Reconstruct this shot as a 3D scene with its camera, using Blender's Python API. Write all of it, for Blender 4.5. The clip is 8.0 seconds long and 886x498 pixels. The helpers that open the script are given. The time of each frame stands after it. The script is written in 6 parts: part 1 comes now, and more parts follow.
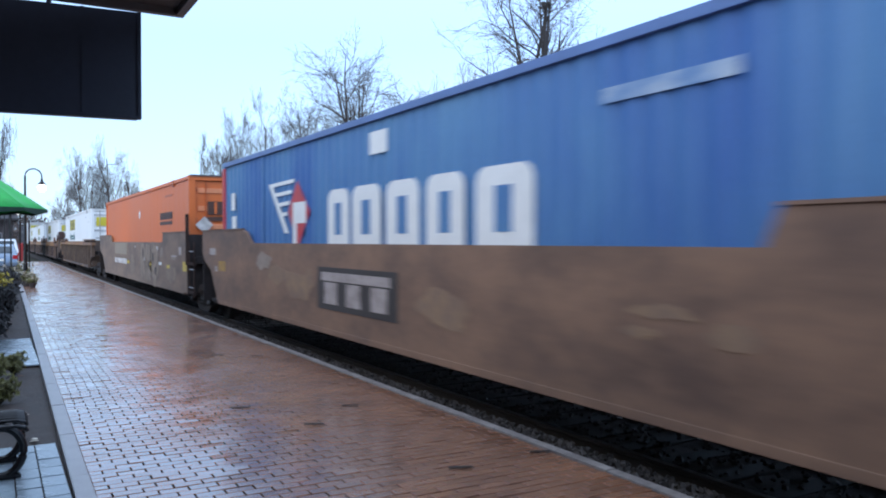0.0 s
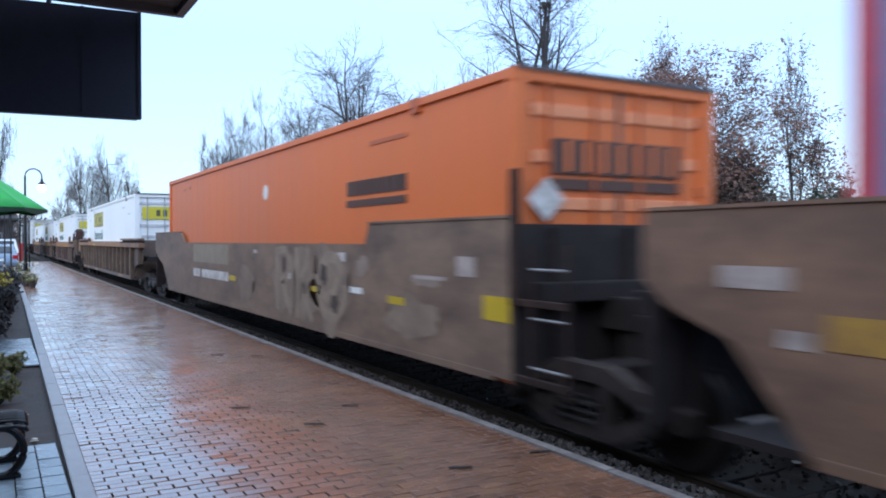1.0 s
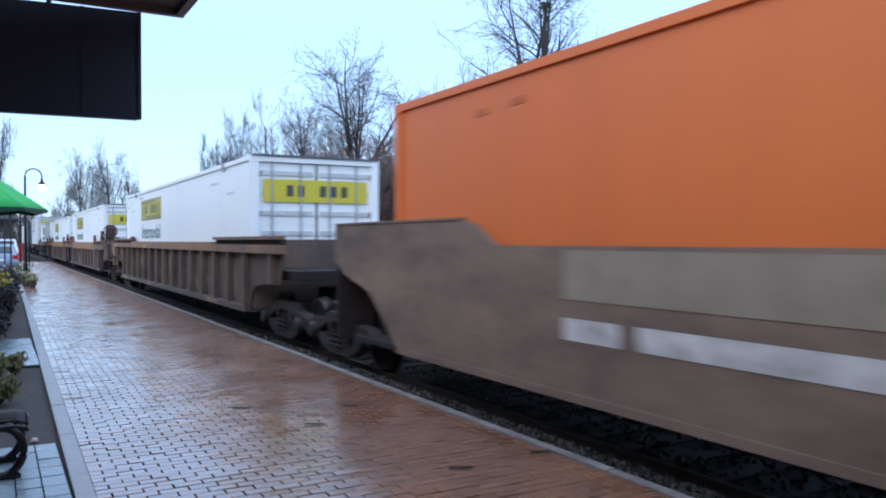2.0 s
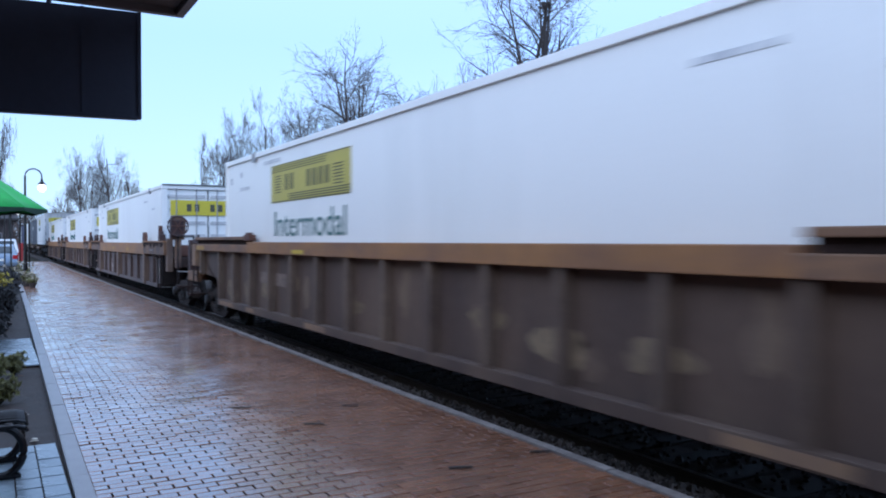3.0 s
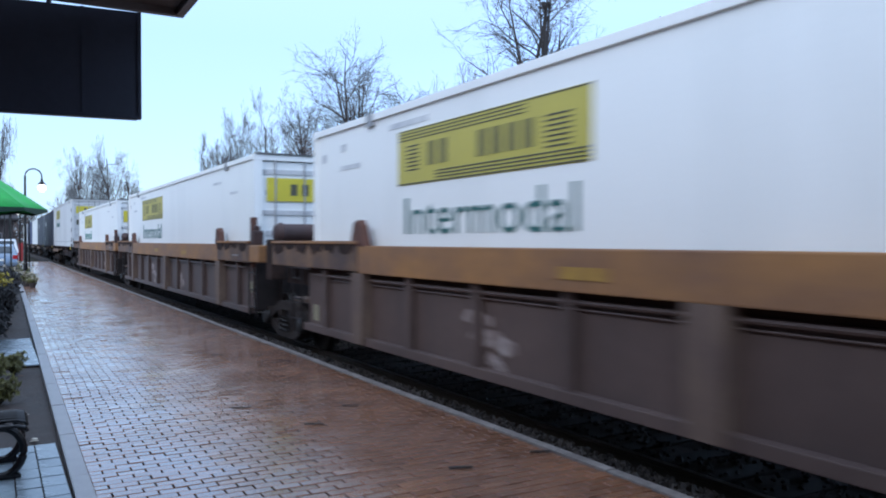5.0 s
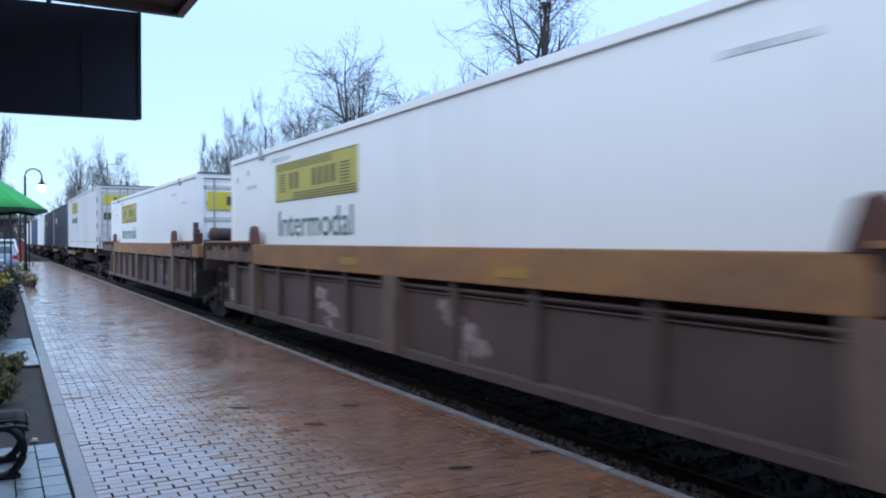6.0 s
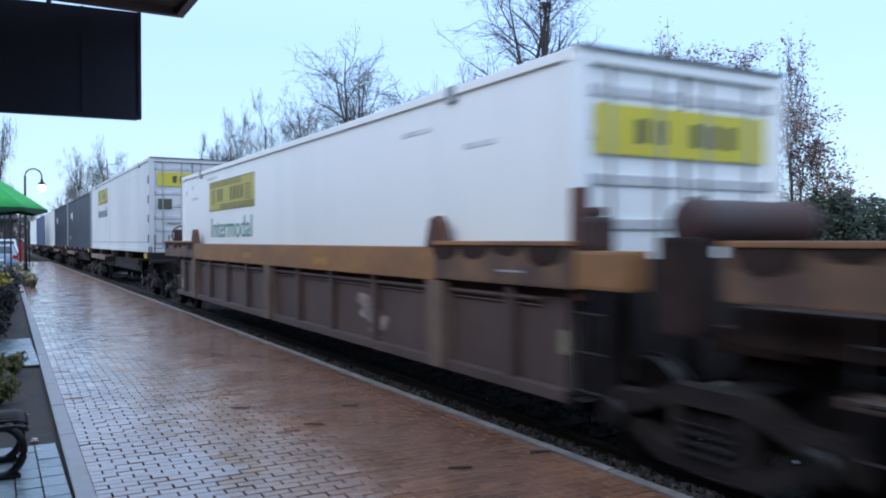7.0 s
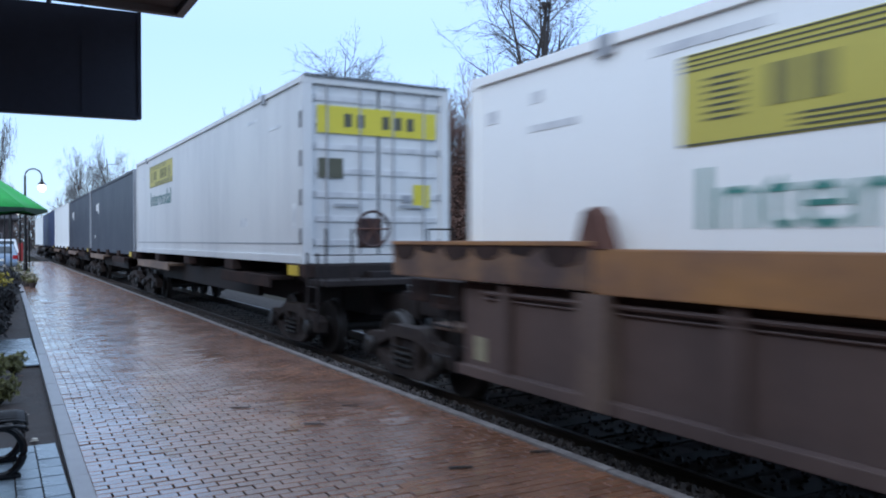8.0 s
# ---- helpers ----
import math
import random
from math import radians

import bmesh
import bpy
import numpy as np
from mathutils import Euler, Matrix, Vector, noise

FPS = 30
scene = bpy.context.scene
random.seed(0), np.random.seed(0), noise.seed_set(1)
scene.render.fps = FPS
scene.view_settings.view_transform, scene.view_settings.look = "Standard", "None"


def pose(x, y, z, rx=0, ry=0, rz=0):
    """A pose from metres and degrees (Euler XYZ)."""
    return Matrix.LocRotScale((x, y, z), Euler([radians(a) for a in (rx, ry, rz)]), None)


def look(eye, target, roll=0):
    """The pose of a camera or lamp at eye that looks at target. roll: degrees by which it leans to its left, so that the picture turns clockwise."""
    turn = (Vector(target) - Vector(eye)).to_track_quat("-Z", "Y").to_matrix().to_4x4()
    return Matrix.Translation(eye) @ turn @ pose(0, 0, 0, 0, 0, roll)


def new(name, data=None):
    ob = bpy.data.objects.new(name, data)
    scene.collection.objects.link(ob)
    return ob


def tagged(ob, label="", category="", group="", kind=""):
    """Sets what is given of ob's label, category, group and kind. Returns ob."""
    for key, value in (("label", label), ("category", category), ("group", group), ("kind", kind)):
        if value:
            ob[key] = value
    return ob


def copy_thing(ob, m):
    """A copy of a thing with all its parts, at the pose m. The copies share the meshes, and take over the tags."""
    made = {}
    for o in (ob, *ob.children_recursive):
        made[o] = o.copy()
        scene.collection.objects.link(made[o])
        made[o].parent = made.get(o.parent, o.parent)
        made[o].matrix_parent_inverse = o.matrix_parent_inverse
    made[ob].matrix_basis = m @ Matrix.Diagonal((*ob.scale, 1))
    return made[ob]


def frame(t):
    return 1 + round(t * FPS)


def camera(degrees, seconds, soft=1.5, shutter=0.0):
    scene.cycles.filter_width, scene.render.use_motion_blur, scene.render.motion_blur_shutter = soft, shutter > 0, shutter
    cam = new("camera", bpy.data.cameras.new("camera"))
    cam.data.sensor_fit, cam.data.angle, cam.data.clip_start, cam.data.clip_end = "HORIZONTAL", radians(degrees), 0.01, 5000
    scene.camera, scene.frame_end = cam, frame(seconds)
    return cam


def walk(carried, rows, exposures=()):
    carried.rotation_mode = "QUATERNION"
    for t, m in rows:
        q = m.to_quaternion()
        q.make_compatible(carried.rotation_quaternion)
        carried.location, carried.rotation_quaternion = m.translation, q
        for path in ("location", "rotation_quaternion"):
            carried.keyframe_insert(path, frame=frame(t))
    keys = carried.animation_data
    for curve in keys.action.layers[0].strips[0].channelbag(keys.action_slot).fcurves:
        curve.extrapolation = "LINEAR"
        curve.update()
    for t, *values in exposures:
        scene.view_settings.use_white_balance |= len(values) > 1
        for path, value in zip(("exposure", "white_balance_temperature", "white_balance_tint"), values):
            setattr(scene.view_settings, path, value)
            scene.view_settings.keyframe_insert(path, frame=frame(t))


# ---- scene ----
cam = camera(58.78, 8.0, soft=1.9, shutter=0.42)
EYE = pose(0, 0, 1.6, 90 - 0.624, 0.057, -29.72)
walk(cam, [(0.0, EYE), (8.0, EYE)], [(0.0, 0.04, 6500, 10), (1.6, 0.04, 6500, 10), (2.8, -0.22, 5950, 13), (3.7, -0.23, 6000, 13), (4.4, -0.14, 6350, 11), (5.8, -0.18, 6400, 10), (8.0, -0.23, 6450, 10)])

# ---- light: a wet, overcast winter day ----
world = bpy.data.worlds.new("overcast_sky")
scene.world = world
world.use_nodes = True
wn, wl = world.node_tree.nodes, world.node_tree.links
wn.clear()
w_out = wn.new("ShaderNodeOutputWorld")
w_add = wn.new("ShaderNodeAddShader")
w_sky = wn.new("ShaderNodeTexSky")
w_sky.sky_type, w_sky.sun_disc = "NISHITA", False
w_sky.sun_elevation, w_sky.sun_rotation = radians(32), radians(238)
w_b1, w_b2 = wn.new("ShaderNodeBackground"), wn.new("ShaderNodeBackground")
w_b1.inputs["Strength"].default_value = 0.05
w_geo, w_sep = wn.new("ShaderNodeTexCoord"), wn.new("ShaderNodeSeparateXYZ")
w_ramp = wn.new("ShaderNodeValToRGB")
SKY_STOPS = ((0.0, (0.25, 0.30, 0.36)), (0.5, (0.62, 0.91, 1.25)), (0.62, (0.57, 0.90, 1.45)), (0.80, (0.88, 1.20, 1.78)), (1.0, (1.45, 1.78, 2.30)))
for i, (at, c) in enumerate(SKY_STOPS):
    e = w_ramp.color_ramp.elements[i] if i < 2 else w_ramp.color_ramp.elements.new(at)
    e.position, e.color = at, (*c, 1)
w_map = wn.new("ShaderNodeMapRange")
w_map.inputs[1].default_value, w_map.inputs[2].default_value = -1.0, 1.0
wl.new(w_geo.outputs["Generated"], w_sep.inputs[0])
wl.new(w_sep.outputs["Z"], w_map.inputs[0])
wl.new(w_map.outputs[0], w_ramp.inputs[0])
wl.new(w_ramp.outputs[0], w_b2.inputs["Color"])
w_b2.inputs["Strength"].default_value = 1.0
wl.new(w_sky.outputs[0], w_b1.inputs["Color"])
wl.new(w_b1.outputs[0], w_add.inputs[0])
wl.new(w_b2.outputs[0], w_add.inputs[1])
wl.new(w_add.outputs[0], w_out.inputs[0])

sun = new("sun", bpy.data.lights.new("sun", "SUN"))
sun.data.energy, sun.data.angle, sun.data.color = 0.85, radians(40), (1.0, 0.97, 0.93)
sun.matrix_world = look((-36, -22, 26), (0, 0, 0))

# ---- the train's numbers ----
SPEED = 13.71          # metres a second, towards the camera
TRACK_X = 5.40         # the track's middle line
RAIL_Z = -0.18         # top of the rails; the platform is at 0
MOVING = []            # (thing, place along the track at 0 s)
SPINNING = []          # wheelsets


# ---- materials ----
def mat(name, col, rough=0.6, metal=0.0, var=0.25, scale=1.5, fine=30.0, bump=0.15, col2=None, stretch=(1, 1, 1), cover=0.5, per=0.0, spec=0.5, detail=6.0):
    """A surface with a large and a small variation, and fine relief."""
    m = bpy.data.materials.new(name)
    m.use_nodes = True
    n, l = m.node_tree.nodes, m.node_tree.links
    b = n["Principled BSDF"]
    tc, mp = n.new("ShaderNodeTexCoord"), n.new("ShaderNodeMapping")
    mp.inputs["Scale"].default_value = stretch
    l.new(tc.outputs["Object"], mp.inputs[0])
    big, small = n.new("ShaderNodeTexNoise"), n.new("ShaderNodeTexNoise")
    big.inputs["Scale"].default_value, big.inputs["Detail"].default_value = scale, detail
    big.inputs["Roughness"].default_value = 0.65
    small.inputs["Scale"].default_value, small.inputs["Detail"].default_value = fine, 4.0
    l.new(mp.outputs[0], big.inputs["Vector"])
    l.new(tc.outputs["Object"], small.inputs["Vector"])
    ramp = n.new("ShaderNodeValToRGB")
    c2 = col2 or tuple(c * (1 - var) for c in col)
    ramp.color_ramp.elements[0].position, ramp.color_ramp.elements[0].color = cover - 0.16, (*c2, 1)
    ramp.color_ramp.elements[1].position, ramp.color_ramp.elements[1].color = cover + 0.16, (*col, 1)
    l.new(big.outputs["Fac"], ramp.inputs[0])
    hsv = n.new("ShaderNodeHueSaturation")
    l.new(ramp.outputs[0], hsv.inputs["Color"])
    mr = n.new("ShaderNodeMapRange")
    mr.inputs[3].default_value, mr.inputs[4].default_value = 1 - var * 0.6, 1 + var * 0.6
    l.new(small.outputs["Fac"], mr.inputs[0])
    if per:
        info = n.new("ShaderNodeObjectInfo")
        geo = n.new("ShaderNodeNewGeometry")
        add = n.new("ShaderNodeMath")
        add.operation = "ADD"
        frac = n.new("ShaderNodeMath")
        frac.operation = "FRACT"
        l.new(info.outputs["Random"], add.inputs[0])
        l.new(geo.outputs["Random Per Island"], add.inputs[1])
        l.new(add.outputs[0], frac.inputs[0])
        pr = n.new("ShaderNodeMapRange")
        pr.inputs[3].default_value, pr.inputs[4].default_value = 1 - per, 1 + per
        l.new(frac.outputs[0], pr.inputs[0])
        mul = n.new("ShaderNodeMath")
        mul.operation = "MULTIPLY"
        l.new(mr.outputs[0], mul.inputs[0])
        l.new(pr.outputs[0], mul.inputs[1])
        l.new(mul.outputs[0], hsv.inputs["Value"])
    else:
        l.new(mr.outputs[0], hsv.inputs["Value"])
    l.new(hsv.outputs[0], b.inputs["Base Color"])
    rr = n.new("ShaderNodeMapRange")
    rr.inputs[3].default_value, rr.inputs[4].default_value = max(0.02, rough - 0.12), min(1, rough + 0.12)
    l.new(big.outputs["Fac"], rr.inputs[0])
    l.new(rr.outputs[0], b.inputs["Roughness"])
    b.inputs["Metallic"].default_value = metal
    b.inputs["Specular IOR Level"].default_value = spec
    if bump:
        bp = n.new("ShaderNodeBump")
        bp.inputs["Strength"].default_value, bp.inputs["Distance"].default_value = bump, 0.01
        l.new(small.outputs["Fac"], bp.inputs["Height"])
        l.new(bp.outputs[0], b.inputs["Normal"])
    return m


M_BLUE = mat("blue_container_paint", (0.042, 0.124, 0.35), 0.5, var=0.22, scale=0.5, stretch=(0.4, 1, 0.35), col2=(0.105, 0.245, 0.42), cover=0.5, detail=9)
M_BLUE_SCUFF = mat("scraped_blue_paint", (0.46, 0.52, 0.58), 0.55, var=0.3, scale=3, stretch=(1, 1, 2), col2=(0.09, 0.20, 0.40), cover=0.5, bump=0, detail=9)
M_BLUE_RAIL = mat("blue_rail_paint", (0.12, 0.20, 0.42), 0.5)
M_RED = mat("red_post_paint", (0.55, 0.05, 0.06), 0.5)
M_ORANGE = mat("orange_container_paint", (0.72, 0.165, 0.035), 0.5, var=0.12, scale=0.6, stretch=(1, 1, 0.3))
# Paler than the doors: the sky's highlight on the ribs, put into their colour.
M_ORANGE_PALE = mat("highlit_orange_rib", (0.78, 0.30, 0.15), 0.55, var=0.2, scale=3, col2=(0.66, 0.20, 0.07))
M_ORANGE_DARK = mat("orange_recess_paint", (0.50, 0.11, 0.03), 0.5, var=0.2)
M_WHITE = mat("white_container_paint", (0.88, 0.90, 0.89), 0.42, var=0.05, scale=0.7, stretch=(1, 1, 0.2), bump=0.05, col2=(0.79, 0.81, 0.80), cover=0.36)
M_GREYWHITE = mat("grey_door_gear", (0.27, 0.28, 0.30), 0.5, 0.2, var=0.3)
M_YELLOW = mat("yellow_decal", (0.62, 0.53, 0.045), 0.5, var=0.08, bump=0)
M_DECAL_DARK = mat("dark_decal", (0.09, 0.09, 0.06), 0.6, var=0.2, bump=0)
M_GREEN_DECAL = mat("green_letter_decal", (0.03, 0.14, 0.13), 0.5, var=0.2, bump=0)
M_DECAL_WHITE = mat("white_decal", (0.78, 0.78, 0.76), 0.55, var=0.1, bump=0, scale=5, cover=0.4)
M_FAINT = mat("faint_grey_decal", (0.84, 0.86, 0.86), 0.5, var=0.1, scale=5, bump=0, col2=(0.50, 0.52, 0.55), cover=0.56, detail=9)
M_DECAL_GREY = mat("grey_decal", (0.35, 0.37, 0.40), 0.6, var=0.3, bump=0)
M_SLATE = mat("slate_container_paint", (0.030, 0.035, 0.055), 0.5, var=0.25, scale=0.6)
M_NAVY = mat("navy_container_paint", (0.035, 0.055, 0.15), 0.5, var=0.2)
M_BROWN = mat("dirty_brown_car_side", (0.268, 0.155, 0.098), 0.65, var=0.34, scale=1.3, fine=6, stretch=(1, 0.6, 1.5), col2=(0.125, 0.076, 0.055), cover=0.48, detail=9)
M_TAUPE = mat("dirty_taupe_car_side", (0.250, 0.168, 0.118), 0.65, var=0.34, scale=1.2, fine=7, stretch=(1, 0.6, 1.6), col2=(0.112, 0.074, 0.056), cover=0.48, detail=9)
M_CHORD_BROWN = mat("brown_rusty_flange", (0.27, 0.145, 0.075), 0.6, var=0.35, scale=1.4, fine=8, col2=(0.12, 0.075, 0.055), detail=9, cover=0.5, stretch=(1, 1, 2))
M_UMBER = mat("dark_umber_car_side", (0.135, 0.092, 0.068), 0.65, var=0.35, scale=1.3, fine=9, stretch=(1, 1, 0.35), col2=(0.070, 0.048, 0.042), cover=0.5)
M_UMBER_RIB = mat("umber_rib", (0.165, 0.118, 0.086), 0.65, var=0.35, scale=1.5, col2=(0.085, 0.058, 0.048), cover=0.5)
M_RUST_CHORD = mat("rust_orange_chord", (0.37, 0.180, 0.062), 0.6, var=0.35, scale=0.8, fine=8, col2=(0.21, 0.112, 0.066), detail=9, cover=0.5, stretch=(1, 1, 2))
M_PLUM = mat("plum_brown_panel", (0.128, 0.086, 0.074), 0.6, var=0.3, scale=1.1, fine=8, stretch=(1, 1, 0.4), col2=(0.080, 0.055, 0.050), detail=9)
M_GUIDE = mat("rusty_guide", (0.14, 0.06, 0.042), 0.7, var=0.35)
M_TRUCK = mat("grimy_cast_steel", (0.032, 0.026, 0.026), 0.7, 0.0, var=0.4, scale=4, spec=0.2)
M_FRAME = mat("dusty_truck_frame", (0.056, 0.045, 0.041), 0.75, 0.0, var=0.4, scale=3, fine=12, col2=(0.032, 0.025, 0.024), spec=0.15)
M_WHEEL = mat("worn_wheel_steel", (0.030, 0.026, 0.025), 0.5, 0.3, var=0.35)
M_RAIL = mat("rail_steel", (0.10, 0.075, 0.06), 0.5, 0.5, var=0.3)
M_RAIL_TOP = mat("polished_rail_head", (0.26, 0.25, 0.25), 0.42, 1.0, var=0.15)
M_REFLECT = mat("yellow_reflector", (0.62, 0.44, 0.03), 0.45, var=0.2, bump=0)
M_PLUM_RUST = mat("rust_stained_plum_steel", (0.26, 0.145, 0.075), 0.65, var=0.35, scale=1.6, fine=8, col2=(0.085, 0.055, 0.048), cover=0.56, detail=9)
M_POST = mat("rust_streaked_post", (0.195, 0.135, 0.10), 0.65, var=0.3, scale=1.5, col2=(0.12, 0.082, 0.070))
M_OCHRE = mat("faded_ochre_paint", (0.30, 0.19, 0.11), 0.7, var=0.3, scale=5, col2=(0.20, 0.13, 0.095), bump=0)
M_OCHRE_BRIGHT = mat("worn_yellow_mark", (0.45, 0.27, 0.05), 0.6, var=0.35, scale=8, col2=(0.30, 0.16, 0.05), bump=0)
M_WORNMARK = mat("worn_pale_mark", (0.36, 0.33, 0.22), 0.6, var=0.3, scale=6, bump=0)
M_GREEN_DECAL_LIGHT = mat("teal_letter_decal", (0.06, 0.25, 0.21), 0.5, var=0.2, bump=0)
M_DARKDECK = mat("grimy_deck_steel", (0.058, 0.037, 0.032), 0.9, var=0.4, scale=3, col2=(0.026, 0.020, 0.019), spec=0.1)
M_SCUFF = mat("scuffed_pale_paint", (0.42, 0.36, 0.34), 0.7, var=0.4, scale=7, col2=(0.15, 0.10, 0.09), bump=0)
M_STENCIL = mat("worn_stencil_paint", (0.42, 0.36, 0.335), 0.6, var=0.35, scale=6, col2=(0.20, 0.16, 0.14), cover=0.42, bump=0)
M_STENCIL_FAINT = mat("nearly_worn_off_stencil", (0.25, 0.195, 0.165), 0.65, var=0.35, scale=6, col2=(0.11, 0.08, 0.065), cover=0.46, bump=0, detail=9)
M_YELLOW_PALE = mat("faded_yellow_decal", (0.53, 0.46, 0.095), 0.5, var=0.1, bump=0)
M_TAUPE_PALE = mat("pale_taupe_paint", (0.32, 0.26, 0.19), 0.65, var=0.25, scale=3, col2=(0.24, 0.19, 0.14), bump=0)
M_STREAK = mat("chalky_rust_streak", (0.20, 0.145, 0.10), 0.7, var=0.35, scale=4, stretch=(1, 1, 0.3), col2=(0.13, 0.09, 0.07), bump=0)
M_OLIVE_CHALK = mat("chalky_olive_patch", (0.27, 0.205, 0.13), 0.7, var=0.4, scale=5, col2=(0.11, 0.08, 0.06), cover=0.5, bump=0)
M_GALV_ROD = mat("worn_grey_rod", (0.30, 0.29, 0.29), 0.5, 0.4, var=0.3)
M_NAMEBAR = mat("olive_name_bar", (0.22, 0.20, 0.07), 0.6, var=0.3, bump=0)
M_BROWNBAR = mat("brown_name_bar", (0.10, 0.045, 0.030), 0.6, var=0.25, bump=0)
M_GRAFFITI = mat("chalky_graffiti", (0.33, 0.265, 0.215), 0.7, var=0.3, scale=4, col2=(0.22, 0.165, 0.135), bump=0)
M_GRAFFITI_DARK = mat("dark_graffiti", (0.085, 0.06, 0.05), 0.7, var=0.3, scale=3, bump=0)
M_WHITE_DULL = mat("dull_weathered_white_paint", (0.66, 0.67, 0.67), 0.5, var=0.08, scale=0.8, stretch=(1, 1, 0.25), bump=0.05, col2=(0.52, 0.53, 0.54), cover=0.42, detail=9)
# Greyer than the white doors: the ribs' shading is painted in.
M_DOOR_RIB = mat("shaded_white_door_rib", (0.60, 0.61, 0.62), 0.55, var=0.2, scale=3, col2=(0.38, 0.39, 0.41), cover=0.42)
M_ROD = mat("galvanised_lock_rod", (0.42, 0.43, 0.45), 0.45, 0.4, var=0.25)
M_HEADER = mat("dark_header_edge", (0.10, 0.105, 0.115), 0.55, var=0.3)
M_PANEL_WORN = mat("smudged_white_panel", (0.66, 0.63, 0.60), 0.6, var=0.3, scale=5, col2=(0.25, 0.21, 0.19), cover=0.44, bump=0, detail=9)
M_TAG = mat("chalky_tan_tag", (0.335, 0.255, 0.19), 0.7, var=0.3, scale=3, col2=(0.22, 0.165, 0.125), cover=0.47, bump=0, detail=9)
M_TAG_WASH = mat("thin_tan_wash", (0.275, 0.205, 0.152), 0.7, var=0.3, scale=2.5, col2=(0.15, 0.108, 0.084), cover=0.47, bump=0, detail=9)
M_MAROON = mat("wet_maroon_steel", (0.062, 0.032, 0.030), 0.65, var=0.4, scale=3, col2=(0.045, 0.024, 0.022))
M_BLACKPLATE = mat("black_stencil_plate", (0.060, 0.050, 0.046), 0.6, var=0.3)


# ---- mesh helpers ----
def link_mesh(name, bm, material):
    me = bpy.data.meshes.new(name)
    bmesh.ops.recalc_face_normals(bm, faces=bm.faces)
    bm.to_mesh(me)
    bm.free()
    if material:
        me.materials.append(material)
    return new(name, me)


def part(name, bm, material, parent, label=""):
    ob = link_mesh(name, bm, material)
    ob.parent = parent
    if label:
        ob["label"] = label
    return ob


def thing(name, at, label, category, group="", kind=""):
    e = new(name)
    e.empty_display_size = 0.2
    e.matrix_basis = at
    return tagged(e, label, category, group, kind)


def boxes(*dims, bevel=0.0):
    """One mesh of boxes (x0, x1, y0, y1, z0, z1)."""
    bm = bmesh.new()
    for x0, x1, y0, y1, z0, z1 in dims:
        vs = [bm.verts.new((x, y, z)) for z in (z0, z1) for x, y in ((x0, y0), (x1, y0), (x1, y1), (x0, y1))]
        for f in ((0, 3, 2, 1), (4, 5, 6, 7), (0, 1, 5, 4), (1, 2, 6, 5), (2, 3, 7, 6), (3, 0, 4, 7)):
            bm.faces.new([vs[i] for i in f])
    if bevel:
        bmesh.ops.bevel(bm, geom=bm.edges[:], offset=bevel, segments=2, affect="EDGES", profile=0.7)
    return bm


def tube_path(bm, pts, r, sides=8, close=False):
    """A round bar along points."""
    pts = [Vector(p) for p in pts]
    rings = []
    for i, p in enumerate(pts):
        a = pts[max(i - 1, 0)] if not close else pts[i - 1]
        b = pts[min(i + 1, len(pts) - 1)] if not close else pts[(i + 1) % len(pts)]
        d = (b - a).normalized()
        u = d.orthogonal().normalized() if abs(d.z) > 0.99 else d.cross(Vector((0, 0, 1))).normalized()
        v = d.cross(u)
        rad = r[i] if isinstance(r, (list, tuple)) else r
        rings.append([bm.verts.new(p + (u * math.cos(k * math.tau / sides) + v * math.sin(k * math.tau / sides)) * rad) for k in range(sides)])
    n = len(rings)
    for i in range(n if close else n - 1):
        a, b = rings[i], rings[(i + 1) % n]
        for k in range(sides):
            bm.faces.new((a[k], a[(k + 1) % sides], b[(k + 1) % sides], b[k]))
    if not close:
        bm.faces.new(rings[0])
        bm.faces.new(rings[-1])
    return bm


def tube(pts, r, sides=8, close=False):
    return tube_path(bmesh.new(), pts, r, sides, close)


def lathe(profile, axis="x", steps=24):
    """A turned solid; the profile is (along, radius)."""
    bm = bmesh.new()
    rings = []
    for a, r in profile:
        ring = []
        for k in range(steps):
            c, s = math.cos(k * math.tau / steps) * r, math.sin(k * math.tau / steps) * r
            ring.append(bm.verts.new((a, c, s) if axis == "x" else (c, s, a)))
        rings.append(ring)
    for a, b in zip(rings, rings[1:]):
        for k in range(steps):
            bm.faces.new((a[k], a[(k + 1) % steps], b[(k + 1) % steps], b[k]))
    bm.faces.new(rings[0])
    bm.faces.new(rings[-1])
    return bm


def add_plate(bm, outline, x0, x1):
    """Adds a thick plate from its (y, z) outline, between two x."""
    a = [bm.verts.new((x0, y, z)) for y, z in outline]
    b = [bm.verts.new((x1, y, z)) for y, z in outline]
    bm.faces.new(a)
    bm.faces.new(b[::-1])
    for i in range(len(a)):
        j = (i + 1) % len(a)
        bm.faces.new((a[i], b[i], b[j], a[j]))
    bmesh.ops.triangulate(bm, faces=[f for f in bm.faces if len(f.verts) > 4], ngon_method="EAR_CLIP")
    return bm


def plate(outline, x0, x1):
    return add_plate(bmesh.new(), outline, x0, x1)


def smooth(ob, angle=40):
    for p in ob.data.polygons:
        p.use_smooth = True
    ob.data.set_sharp_from_angle(angle=radians(angle))
    return ob


